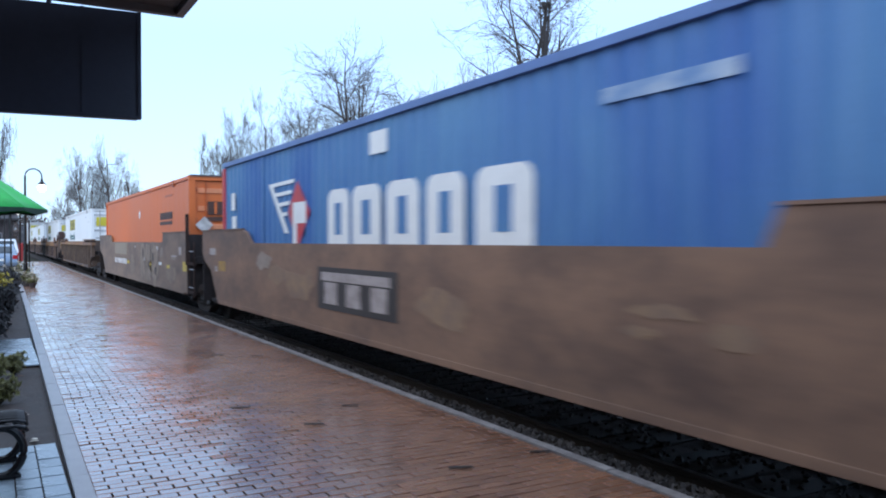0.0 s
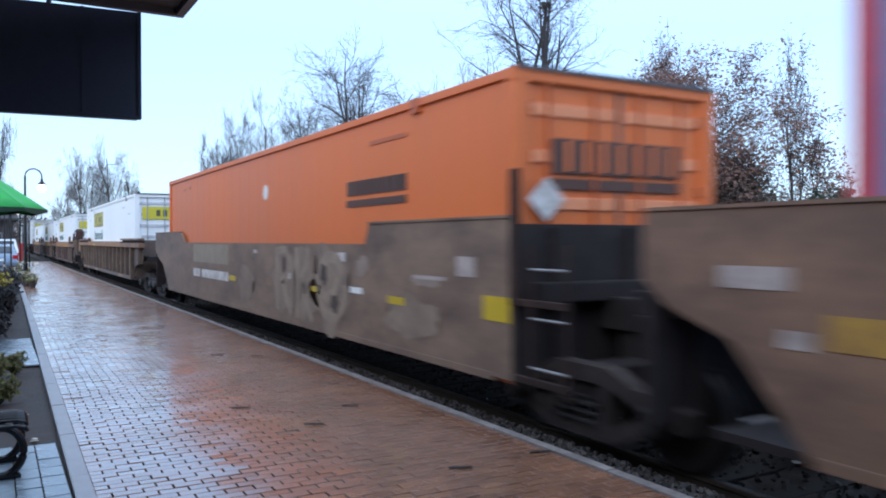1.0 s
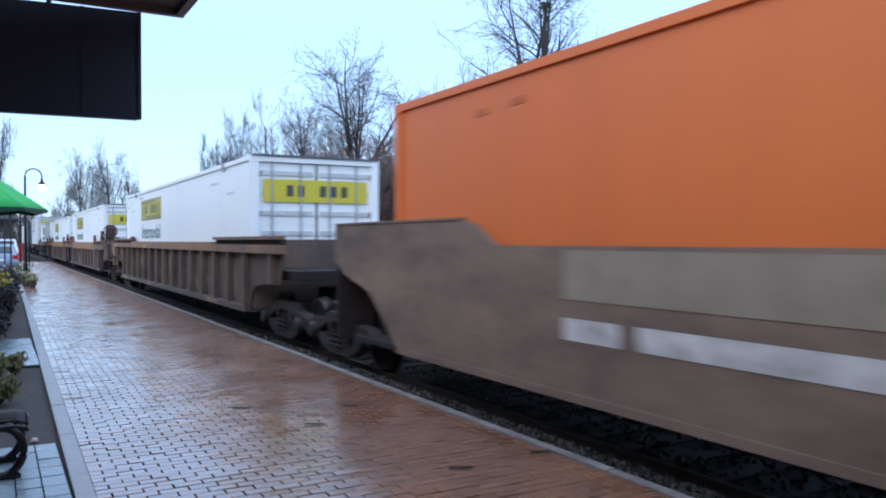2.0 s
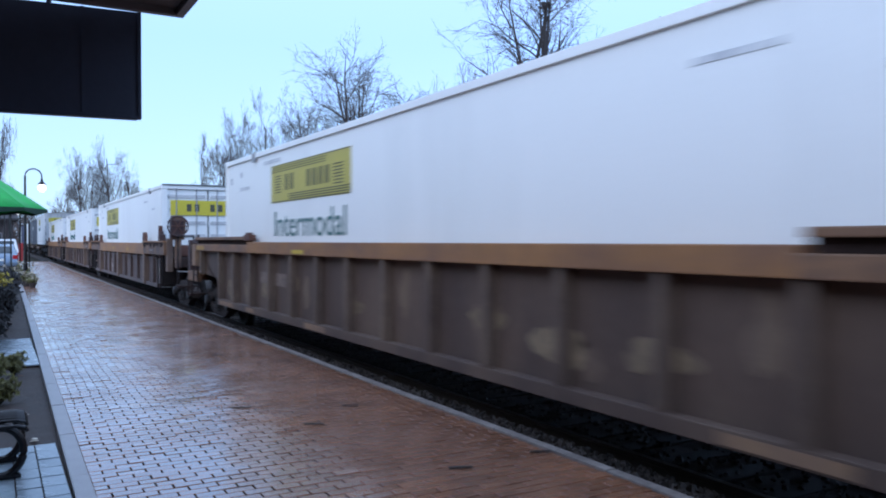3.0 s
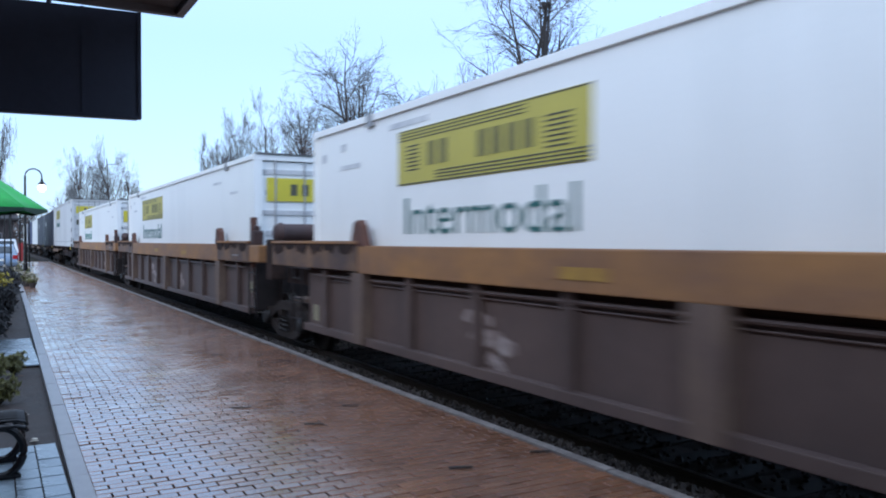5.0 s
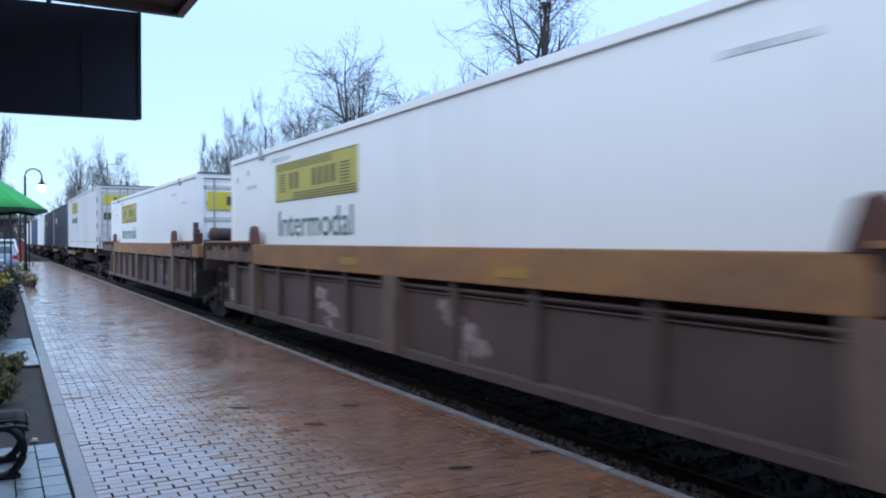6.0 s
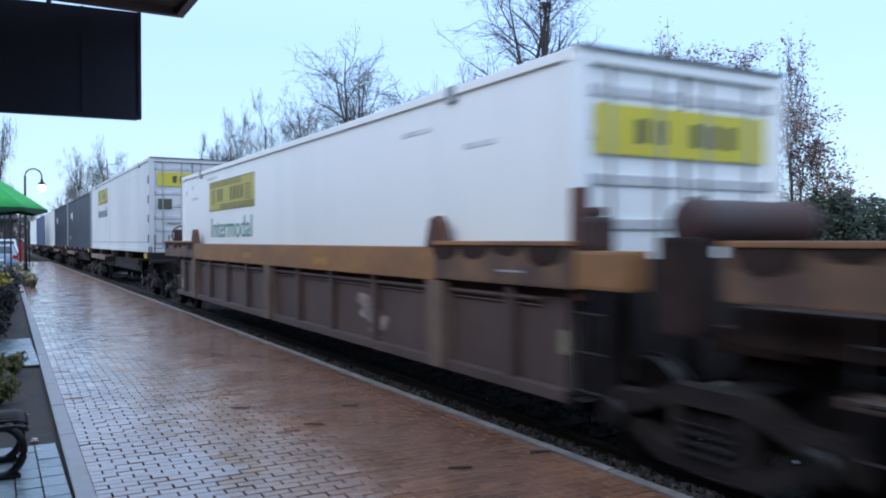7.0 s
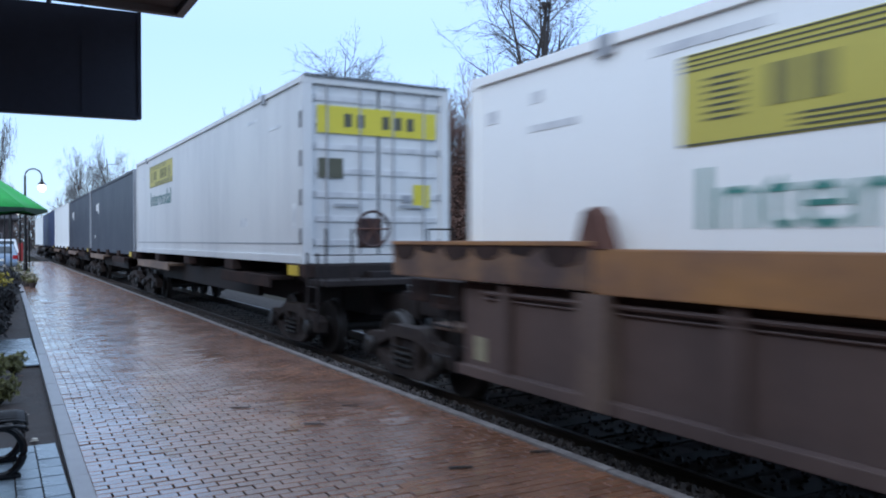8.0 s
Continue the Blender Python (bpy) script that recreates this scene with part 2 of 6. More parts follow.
def lettering(name, text, size, m, material, parent, width=0.0):
    """Flat raised writing, as a mesh, in the plane that m gives."""
    cu = bpy.data.curves.new(name, "FONT")
    cu.body, cu.size, cu.extrude = text, size, 0.003
    tmp = bpy.data.objects.new(name, cu)
    scene.collection.objects.link(tmp)
    me = bpy.data.meshes.new_from_object(tmp.evaluated_get(bpy.context.evaluated_depsgraph_get()))
    bpy.data.objects.remove(tmp)
    bpy.data.curves.remove(cu)
    if width:
        xs = [v.co.x for v in me.vertices]
        k = width / (max(xs) - min(xs))
        me.transform(Matrix.Diagonal((k, 1, 1, 1)))
    me.transform(m)
    me.materials.clear()
    me.materials.append(material)
    ob = new(name, me)
    ob.parent = parent
    return ob


NEAR = Matrix(((0, 0, -1, 0), (-1, 0, 0, 0), (0, 1, 0, 0), (0, 0, 0, 1)))    # writing on a side that faces -x: reads towards -y
REAR = Matrix(((1, 0, 0, 0), (0, 0, 1, 0), (0, 1, 0, 0), (0, 0, 0, 1)))       # writing on an end that faces -y


# ---- the train: containers ----
HALF_W = 1.295


def container(s_rear, length, top, body_mat, label, group="containers of the train", corrugated=False, post_mat=None, rail_mat=None, height=2.9, roof_mat=None):
    """A container, its door end towards the camera. Local: x across, y along from the door end, z from the rail top."""
    e = thing("shipping_container", pose(TRACK_X, s_rear, RAIL_Z), label, "shipping container", group)
    z0, z1, w = top - height, top, HALF_W
    post_mat, rail_mat = post_mat or body_mat, rail_mat or body_mat
    for side in (-1, 1):
        bm = bmesh.new()
        x = side * (w - 0.035)
        if corrugated:
            pts, y = [], 0.14
            while y < length - 0.16:
                for dy, dx in ((0, 0), (0.09, 0), (0.14, 0.03), (0.23, 0.03)):
                    pts.append((y + dy, x - side * dx))
                y += 0.28
        else:
            pts, y = [], 0.14
            while y < length - 0.14:
                for dy, dx in ((0, 0), (0.565, 0), (0.572, 0.003), (0.602, 0.003)):
                    pts.append((min(y + dy, length - 0.12), x - side * dx))
                y += 0.61
        lo = [bm.verts.new((px, py, z0 + 0.12)) for py, px in pts]
        hi = [bm.verts.new((px, py, z1 - 0.08)) for py, px in pts]
        li = [bm.verts.new((side * (w - 0.09), py, z0 + 0.12)) for py, px in pts]
        hh = [bm.verts.new((side * (w - 0.09), py, z1 - 0.08)) for py, px in pts]
        for i in range(len(pts) - 1):
            bm.faces.new((lo[i], lo[i + 1], hi[i + 1], hi[i]))
            bm.faces.new((li[i], hh[i], hh[i + 1], li[i + 1]))
        part("side_panel", bm, body_mat, e)
        part("top_rail", boxes((side * w - 0.03 * (1 + side), side * w + 0.03 * (1 - side), 0.12, length - 0.12, z1 - 0.09, z1 - 0.004), bevel=0.008), rail_mat, e)
        part("bottom_rail", boxes((side * w - 0.03 * (1 + side), side * w + 0.03 * (1 - side), 0.12, length - 0.12, z0, z0 + 0.13), bevel=0.008), rail_mat, e)
        for y in (0.0, length - 0.13):
            part("corner_post", boxes((side * w - 0.08 * (1 + side), side * w + 0.08 * (1 - side), y, y + 0.13, z0 + 0.1, z1 - 0.1), bevel=0.012), post_mat, e)
            for z in (z0, z1 - 0.12):
                part("corner_casting", boxes((side * w - 0.085 * (1 + side) + 0.005 * side, side * w + 0.085 * (1 - side) + 0.005 * side, y - 0.006, y + 0.136, z - 0.002, z + 0.122), bevel=0.012), post_mat, e)
    bm = boxes((-w + 0.03, w - 0.03, 0.1, length - 0.1, z1 - 0.05, z1 - 0.02))
    part("roof", bm, roof_mat or body_mat, e)
    part("floor", boxes((-w + 0.04, w - 0.04, 0.1, length - 0.1, z0 + 0.02, z0 + 0.10)), M_TRUCK, e)
    part("front_wall", boxes((-w + 0.1, w - 0.1, length - 0.08, length - 0.04, z0 + 0.1, z1 - 0.1)), body_mat, e)
    return e, z0, z1


def container_doors(e, z0, z1, door_mat, rail_mat, gear, ribs=5, rib_mat=None, rib_h=(0.17, 0.10), header_mat=None):
    """Two door leaves with lock rods, ribs and hinges on the end that faces the camera."""
    w = HALF_W
    part("door_header", boxes((-w + 0.14, w - 0.14, 0.0, 0.09, z1 - 0.115, z1 - 0.01), bevel=0.01), rail_mat, e)
    if header_mat:
        part("header_lip", boxes((-w + 0.02, w - 0.02, -0.03, 0.06, z1 - 0.012, z1 + 0.022), bevel=0.006), header_mat, e, "dark edge over the doors")
        part("door_gasket", boxes((-0.014, 0.014, 0.03, 0.06, z0 + 0.14, z1 - 0.13)), header_mat, e)
        for side in (-1, 1):
            part("door_gasket", boxes((*sorted((side * (w - 0.158), side * (w - 0.142))), 0.03, 0.07, z0 + 0.14, z1 - 0.13)), header_mat, e)
    part("door_sill", boxes((-w + 0.14, w - 0.14, 0.0, 0.09, z0 + 0.0, z0 + 0.12), bevel=0.01), rail_mat, e)
    h0, h1 = z0 + 0.14, z1 - 0.13
    for side in (-1, 1):
        xa, xb = sorted((side * 0.012, side * (w - 0.16)))
        leaf = part("door", boxes((xa, xb, 0.055, 0.10, h0, h1), bevel=0.006), door_mat, e)
        for k in range(ribs):
            z = h0 + (k + 0.5) * (h1 - h0) / ribs
            part("door_rib", boxes((xa + 0.06, xb - 0.06, 0.032, 0.058, z - rib_h[0], z + rib_h[1]), bevel=0.012), rib_mat or door_mat, leaf)
        for f in (0.22, 0.72):
            x = xa + (xb - xa) * f
            rod = part("lock_rod", tube([(x, 0.018, h0 - 0.06), (x, 0.018, h1 + 0.05)], 0.017, 8), gear, leaf)
        for k in range(4):
            z = h0 + 0.2 + k * (h1 - h0 - 0.4) / 3
            xh = side * (w - 0.15)
            part("hinge", boxes((xh - 0.05, xh + 0.05, 0.015, 0.06, z - 0.05, z + 0.05), bevel=0.008), gear, leaf)
        xm = (xa + xb) / 2
        part("lock_handle", boxes((xm - 0.2, xm + 0.2, 0.004, 0.022, h0 + 0.75, h0 + 0.80), bevel=0.005), gear, leaf)


def decal(name, e, y0, y1, z0, z1, material, label="", x=None, lift=0.004):
    """A thin sheet on the side that faces the platform; y from the door end."""
    x = -(HALF_W - 0.035) if x is None else x
    return part(name, boxes((x - lift - 0.002, x - lift + 0.002, y0, y1, z0, z1)), material, e, label)


def end_sheet(name, e, x0, x1, z0, z1, material, label="", y=0.02):
    return part(name, boxes((x0, x1, y - 0.006, y, z0, z1)), material, e, label)


def white_container(s_rear, length, top, label, sheet=(2.75, 6.2), rear_plate=False, green=M_GREEN_DECAL, word=True, paint=M_WHITE):
    """White intermodal container with a yellow panel near its front and green writing beneath."""
    e, z0, z1 = container(s_rear, length, top, paint, label, rail_mat=paint)
    container_doors(e, z0, z1, paint, paint, M_ROD, ribs=7, rib_mat=M_DOOR_RIB, rib_h=(0.05, 0.045), header_mat=M_HEADER)
    a, b = length - sheet[1], length - sheet[0]
    zt, zb = z1 - 0.32, z1 - 0.95
    panel = decal("name_panel", e, a, b, zb, zt, M_YELLOW_PALE, "yellow name panel with dark lines")
    x = -(HALF_W - 0.035) - 0.009
    for k in range(4):
        part("panel_line", boxes((x - 0.001, x + 0.001, a + 0.9 if k else a, b - 0.02, zt - 0.009 - 0.035 * k - 0.008, zt - 0.035 * k - 0.006)), M_DECAL_DARK, panel)
        part("panel_line", boxes((x - 0.001, x + 0.001, a + 0.02, b - 0.9 if k else b, zb + 0.006 + 0.035 * k, zb + 0.012 + 0.035 * k + 0.008)), M_DECAL_DARK, panel)
    for k in range(7):
        z = zb + 0.16 + k * 0.045
        part("panel_line", boxes((x - 0.001, x + 0.001, b - 0.52, b - 0.22, z, z + 0.016)), M_DECAL_DARK, panel)
        part("panel_line", boxes((x - 0.001, x + 0.001, a + 0.25, a + 0.62, z, z + 0.016)), M_DECAL_DARK, panel)
    for k in range(8):          # the firm's name, as plain bars
        y = b - 0.72 - k * 0.255
        if k in (2, 3):
            continue
        part("name_bar", boxes((x - 0.001, x + 0.001, y - 0.17, y, zb + 0.19, zt - 0.18)), M_NAMEBAR, panel)
    if word:
        m = Matrix.Translation((-(HALF_W - 0.035) - 0.004, b - 0.12, z1 - 1.51)) @ NEAR
        lettering("lettering", "Intermodal", 0.60, m, green, e, width=3.10)
    # data markings and vents
    decal("marking", e, length - 1.62, length - 0.98, z1 - 0.63, z1 - 0.57, M_FAINT)
    decal("marking", e, length - 1.15, length - 1.0, z1 - 0.38, z1 - 0.28, M_FAINT)
    decal("marking", e, length - 0.45, length - 0.3, z1 - 0.48, z1 - 0.36, M_FAINT)
    decal("marking", e, length - 3.45, length - 2.5, z1 - 0.265, z1 - 0.20, M_FAINT)
    decal("marking", e, 2.5, 3.2, z1 - 0.40, z1 - 0.35, M_FAINT)
    decal("marking", e, 1.2, 1.8, z1 - 0.66, z1 - 0.61, M_FAINT)
    for y in (2.0, length - 2.0):
        part("lift_casting", boxes((-HALF_W - 0.012, -HALF_W + 0.09, y - 0.09, y + 0.09, z1 - 0.16, z1 + 0.006), bevel=0.01), M_DECAL_GREY, e)
    # seam of the bottom rail, small stencils and a smudge or two along the side
    if rear_plate:
        decal("rail_seam", e, 0.15, length - 0.15, z0 + 0.30, z0 + 0.325, M_DECAL_GREY)
        decal("marking", e, 3.1, 3.6, z0 + 0.62, z0 + 0.78, M_FAINT)
        decal("marking", e, 0.4, 0.55, z0 + 0.55, z0 + 0.95, M_FAINT)
        for k in range(4):
            part("tie_bar", tube([(-HALF_W - 0.012, 0.06, z0 + 0.3 + 0.6 * k), (-HALF_W - 0.012, 0.06, z0 + 0.55 + 0.6 * k)], 0.02, 6), M_HEADER, e)
    # the panel across the doors
    yp = 0.03
    sheet_ob = end_sheet("name_panel", e, -1.05, 1.05, z1 - 0.86, z1 - 0.43, M_YELLOW, "yellow name panel across the doors", y=yp)
    for k in range(6):
        if k == 2:
            continue
        part("name_bar", boxes((-0.60 + k * 0.22, -0.47 + k * 0.22, yp - 0.010, yp - 0.006, z1 - 0.75, z1 - 0.54)), M_DECAL_DARK, sheet_ob)
    if rear_plate:
        end_sheet("notice_plate", e, -1.03, -0.62, z1 - 1.56, z1 - 1.25, M_DECAL_DARK, "dark grey notice plate", y=yp)
        end_sheet("warning_plate", e, 0.63, 0.93, z1 - 2.0, z1 - 1.62, M_YELLOW, "yellow warning plate", y=yp)
        end_sheet("notice_plate", e, 0.42, 0.58, z1 - 1.92, z1 - 1.80, M_DECAL_GREY, y=yp)
    MOVING.append((e, s_rear))
    return e


def blue_container(s_front, top):
    length = 14.63
    s = s_front - length
    e, z0, z1 = container(s, length, top, M_BLUE, "long blue corrugated container with white name and red emblem", corrugated=True, post_mat=M_BLUE, rail_mat=M_BLUE_RAIL)
    container_doors(e, z0, z1, M_BLUE, M_BLUE_RAIL, M_DECAL_GREY)
    x = -(HALF_W - 0.035) - 0.006
    part("front_post", boxes((-HALF_W - 0.004, -HALF_W + 0.08, length - 0.14, length + 0.004, z0 + 0.11, z1 - 0.11), bevel=0.01), M_RED, e, "red painted corner post")
    part("front_post", boxes((HALF_W - 0.08, HALF_W + 0.004, length - 0.14, length + 0.004, z0 + 0.11, z1 - 0.11), bevel=0.01), M_RED, e, "red painted corner post")

    def mark(name, s0, s1, za, zb, m, label=""):
        return part(name, boxes((x - 0.006, x - 0.001, s0 - s, s1 - s, za, zb)), m, e, label)
    # the firm's name as five plain white blocks, each with one narrow slot
    for a, b in ((10.53, 9.78), (9.66, 8.78), (8.62, 7.78), (7.60, 6.80), (6.58, 5.62)):
        w3 = (a - b) / 3
        o = [(b - s, 1.62), (a - s, 1.62), (a - s, 2.36), (a - 0.04 - s, 2.44), (a - 0.14 - s, 2.49), (b + 0.14 - s, 2.49), (b + 0.04 - s, 2.44), (b - s, 2.36)]
        blk = part("name_block", plate(o, x - 0.006, x - 0.001), M_DECAL_WHITE, e, "white name block")
        part("slot", boxes((x - 0.010, x - 0.006, b + w3 * 1.05 - s, a - w3 * 1.05 - s, 1.86, 2.30)), M_BLUE, blk)
    # emblem
    o = [(12.28 - s, 2.24), (11.84 - s, 2.72), (11.28 - s, 2.22), (11.80 - s, 1.68)]
    part("emblem", plate(o, x - 0.006, x - 0.001), M_RED, e, "red diamond emblem")
    part("emblem_bar", boxes((x - 0.010, x - 0.006, 11.86 - s, 12.04 - s, 1.70, 2.38), (x - 0.010, x - 0.006, 11.44 - s, 11.86 - s, 2.05, 2.38)), M_DECAL_WHITE, e)
    for k in range(4):
        a0, b0 = 13.30 - 0.22 * k, 11.98 + 0.12 * k
        part("emblem_line", plate([(a0 - s, 2.74 - 0.17 * k), (a0 - 0.04 - s, 2.68 - 0.17 * k), (b0 - s, 2.70 - 0.17 * k), (b0 - s, 2.76 - 0.17 * k)], x - 0.006, x - 0.001), M_DECAL_WHITE, e)
    part("emblem_line", plate([(13.26 - s, 2.70), (13.08 - s, 2.70), (12.26 - s, 1.90), (12.44 - s, 1.90)], x - 0.005, x - 0.001), M_DECAL_WHITE, e)
    mark("marking", 15.50, 15.76, 2.38, 2.72, M_DECAL_WHITE)
    mark("marking", 15.42, 15.72, 2.02, 2.26, M_DECAL_WHITE)
    mark("placard", 8.60, 9.10, 2.86, 3.14, M_DECAL_WHITE, "white placard")
    mark("marking", 3.42, 4.72, 2.84, 2.96, M_BLUE_SCUFF, "pale scraped streak")
    part("seam_post", boxes((x - 0.012, x + 0.0, 13.62 - s, 13.74 - s, z0 + 0.14, z1 - 0.1)), M_BLUE, e)
    MOVING.append((e, s))


def orange_container(s, top):
    length = 16.15
    e, z0, z1 = container(s, length, top, M_ORANGE, "long orange container with dark name bars and door end", rail_mat=M_ORANGE)
    container_doors(e, z0, z1, M_ORANGE, M_ORANGE, M_ORANGE_DARK, ribs=6, rib_mat=M_ORANGE_PALE, rib_h=(0.07, 0.05), header_mat=M_HEADER)
    x = -(HALF_W - 0.035) - 0.006

    def mark(name, a, b, za, zb, m, label=""):
        return part(name, boxes((x - 0.005, x - 0.001, a, b, za, zb)), m, e, label)
    mark("name_bar", 2.20, 3.95, 2.37, 2.56, M_BROWNBAR, "dark brown name bar")
    mark("name_bar", 2.20, 3.97, 2.22, 2.31, M_BROWNBAR)
    for k in range(6):
        mark("name_gap", 2.36 + k * 0.25, 2.40 + k * 0.25, 2.39, 2.54, M_ORANGE_DARK)
    lab = part("round_label", lathe([(x - 0.006, 0.001), (x - 0.006, 0.13), (x, 0.13), (x, 0.001)]), M_DECAL_WHITE, e, "round white label")
    lab.location = (0, 7.6, 2.62)
    mark("marking", 2.2, 3.2, 2.98, 3.03, M_ORANGE_DARK)
    part("lift_casting", boxes((-HALF_W - 0.012, -HALF_W + 0.09, 1.85, 2.03, z1 - 0.16, z1 + 0.006), bevel=0.01), M_ORANGE_DARK, e)
    mark("marking", 14.2, 14.4, 3.0, 3.06, M_ORANGE_DARK)
    mark("marking", 13.6, 13.8, 3.02, 3.08, M_ORANGE_DARK)
    yp = 0.03
    end_sheet("name_bar", e, -0.84, 0.86, z1 - 0.95, z1 - 0.62, M_BROWNBAR, "dark name bar on the doors", y=yp)
    end_sheet("name_bar", e, -0.88, 0.86, z1 - 1.10, z1 - 1.00, M_BROWNBAR, y=yp)
    for k in range(7):
        end_sheet("name_gap", e, -0.68 + 0.22 * k, -0.62 + 0.22 * k, z1 - 0.93, z1 - 0.64, M_ORANGE, y=yp - 0.008)
    bm = boxes((-0.15, 0.15, -0.004, 0.004, -0.15, 0.15))
    d = part("placard", bm, M_PANEL_WORN, e, "white diamond placard")
    d.matrix_basis = pose(-0.93, 0.0, z1 - 1.20, 0, 45, 0)
    MOVING.append((e, s))


def plain_container(s, length, top, m, label, post=None, marks=()):
    e, z0, z1 = container(s, length, top, m, label, post_mat=post)
    for a, b, za, zb in marks:
        decal("marking", e, length - b, length - a, za, zb, M_DECAL_WHITE)
    container_doors(e, z0, z1, m, m, M_GREYWHITE)
    MOVING.append((e, s))
    return e, z0, z1


# ---- the train: running gear ----
def wheelset(parent, y):
    """Two wheels on an axle, turning about x."""
    prof = [(-0.86, 0.001), (-0.86, 0.07), (-0.84, 0.17), (-0.80, 0.17), (-0.80, 0.33), (-0.82, 0.36), (-0.82, 0.415), (-0.72, 0.42), (-0.715, 0.45), (-0.69, 0.45), (-0.69, 0.36), (-0.73, 0.33), (-0.73, 0.12), (-0.60, 0.085),
            (0.60, 0.085), (0.73, 0.12), (0.73, 0.33), (0.69, 0.36), (0.69, 0.45), (0.715, 0.45), (0.72, 0.42), (0.82, 0.415), (0.82, 0.36), (0.80, 0.33), (0.80, 0.17), (0.84, 0.17), (0.86, 0.07), (0.86, 0.001)]
    w = smooth(part("wheelset", lathe(prof, "x", 28), M_WHEEL, parent))
    w.location = (0, y, 0.42)
    SPINNING.append((w, y))
    return w


def truck(parent, y, deck=0.95):
    """Side frames, bolster, springs and two wheelsets, round the place y."""
    t = part("truck_bolster", boxes((-1.05, 1.05, y - 0.2, y + 0.2, 0.40, 0.72), (-0.35, 0.35, y - 0.35, y + 0.35, 0.66, deck), bevel=0.03), M_TRUCK, parent)
    for side in (-1, 1):
        xo = side * 1.02
        bm = bmesh.new()
        top = [(-1.14, 0.36), (-1.16, 0.52), (-1.0, 0.60), (-0.62, 0.62), (-0.34, 0.74), (0.34, 0.74), (0.62, 0.62), (1.0, 0.60), (1.16, 0.52), (1.14, 0.36), (0.86, 0.40), (0.60, 0.50), (0.32, 0.60), (-0.32, 0.60), (-0.60, 0.50), (-0.86, 0.40)]
        low = [(-0.95, 0.36), (-0.42, 0.14), (0.42, 0.14), (0.95, 0.36), (0.70, 0.40), (0.36, 0.25), (-0.36, 0.25), (-0.70, 0.40)]
        for o in (top, low, [(-0.36, 0.22), (-0.26, 0.22), (-0.26, 0.62), (-0.36, 0.62)], [(0.26, 0.22), (0.36, 0.22), (0.36, 0.62), (0.26, 0.62)]):
            add_plate(bm, [(y + a, z) for a, z in o], xo - 0.09, xo + 0.09)
        part("side_frame", bm, M_FRAME, t)
        for dy in (-0.16, 0.0, 0.16):
            sp = [(side * 1.12 + 0.05 * math.cos(a * 0.9), y + dy + 0.05 * math.sin(a * 0.9), 0.24 + a * 0.0105) for a in range(26)]
            part("spring", tube(sp, 0.014, 5), M_WHEEL, t)
        for dy in (-0.89, 0.89):
            cap = smooth(part("axle_cap", lathe([(-0.07, 0.001), (-0.07, 0.09), (-0.04, 0.125), (0.06, 0.125), (0.06, 0.001)], "x", 16), M_WHEEL, t))
            cap.location = (side * 1.14, y + dy, 0.42)
    for dy in (-0.89, 0.89):
        wheelset(parent, y + dy)
    return t


def coupler(parent, y0, y1):
    part("coupler", boxes((-0.12, 0.12, y0, y1, 0.72, 0.98), (-0.2, 0.2, (y0 + y1) / 2 - 0.2, (y0 + y1) / 2 + 0.2, 0.66, 1.04), bevel=0.03), M_TRUCK, parent)
    hose = [(0.3, y0 + (y1 - y0) * k / 10, 0.75 - 0.35 * math.sin(math.pi * k / 10)) for k in range(11)]
    part("air_hose", tube(hose, 0.025, 6), M_TRUCK, parent)


def ladder(parent, x, y, z0, z1, rungs=4, w=0.42, m=None, rung_m=None):
    lad = part("ladder", tube([(x, y, z0), (x, y, z1)], 0.018, 6), m or M_TRUCK, parent)
    part("stile", tube([(x, y + w, z0), (x, y + w, z1)], 0.018, 6), m or M_TRUCK, lad)
    for k in range(rungs):
        z = z0 + (k + 0.5) * (z1 - z0) / rungs
        part("rung", tube([(x, y, z), (x, y + w, z)], 0.014, 6), rung_m or m or M_TRUCK, lad)


def brake_wheel(parent, x, y, z):
    pts = [(x + 0.26 * math.cos(a * math.tau / 20), y, z + 0.26 * math.sin(a * math.tau / 20)) for a in range(20)]
    wh = part("brake_wheel", tube(pts, 0.022, 6, close=True), M_MAROON, parent)
    for k in range(3):
        a = k * math.pi / 3
        part("spoke", tube([(x - 0.26 * math.cos(a), y, z - 0.26 * math.sin(a)), (x + 0.26 * math.cos(a), y, z + 0.26 * math.sin(a))], 0.012, 5), M_GUIDE, wh)
    part("brake_housing", boxes((x - 0.17, x + 0.17, y + 0.04, y + 0.20, z - 0.28, z + 0.16), bevel=0.03), M_MAROON, parent)


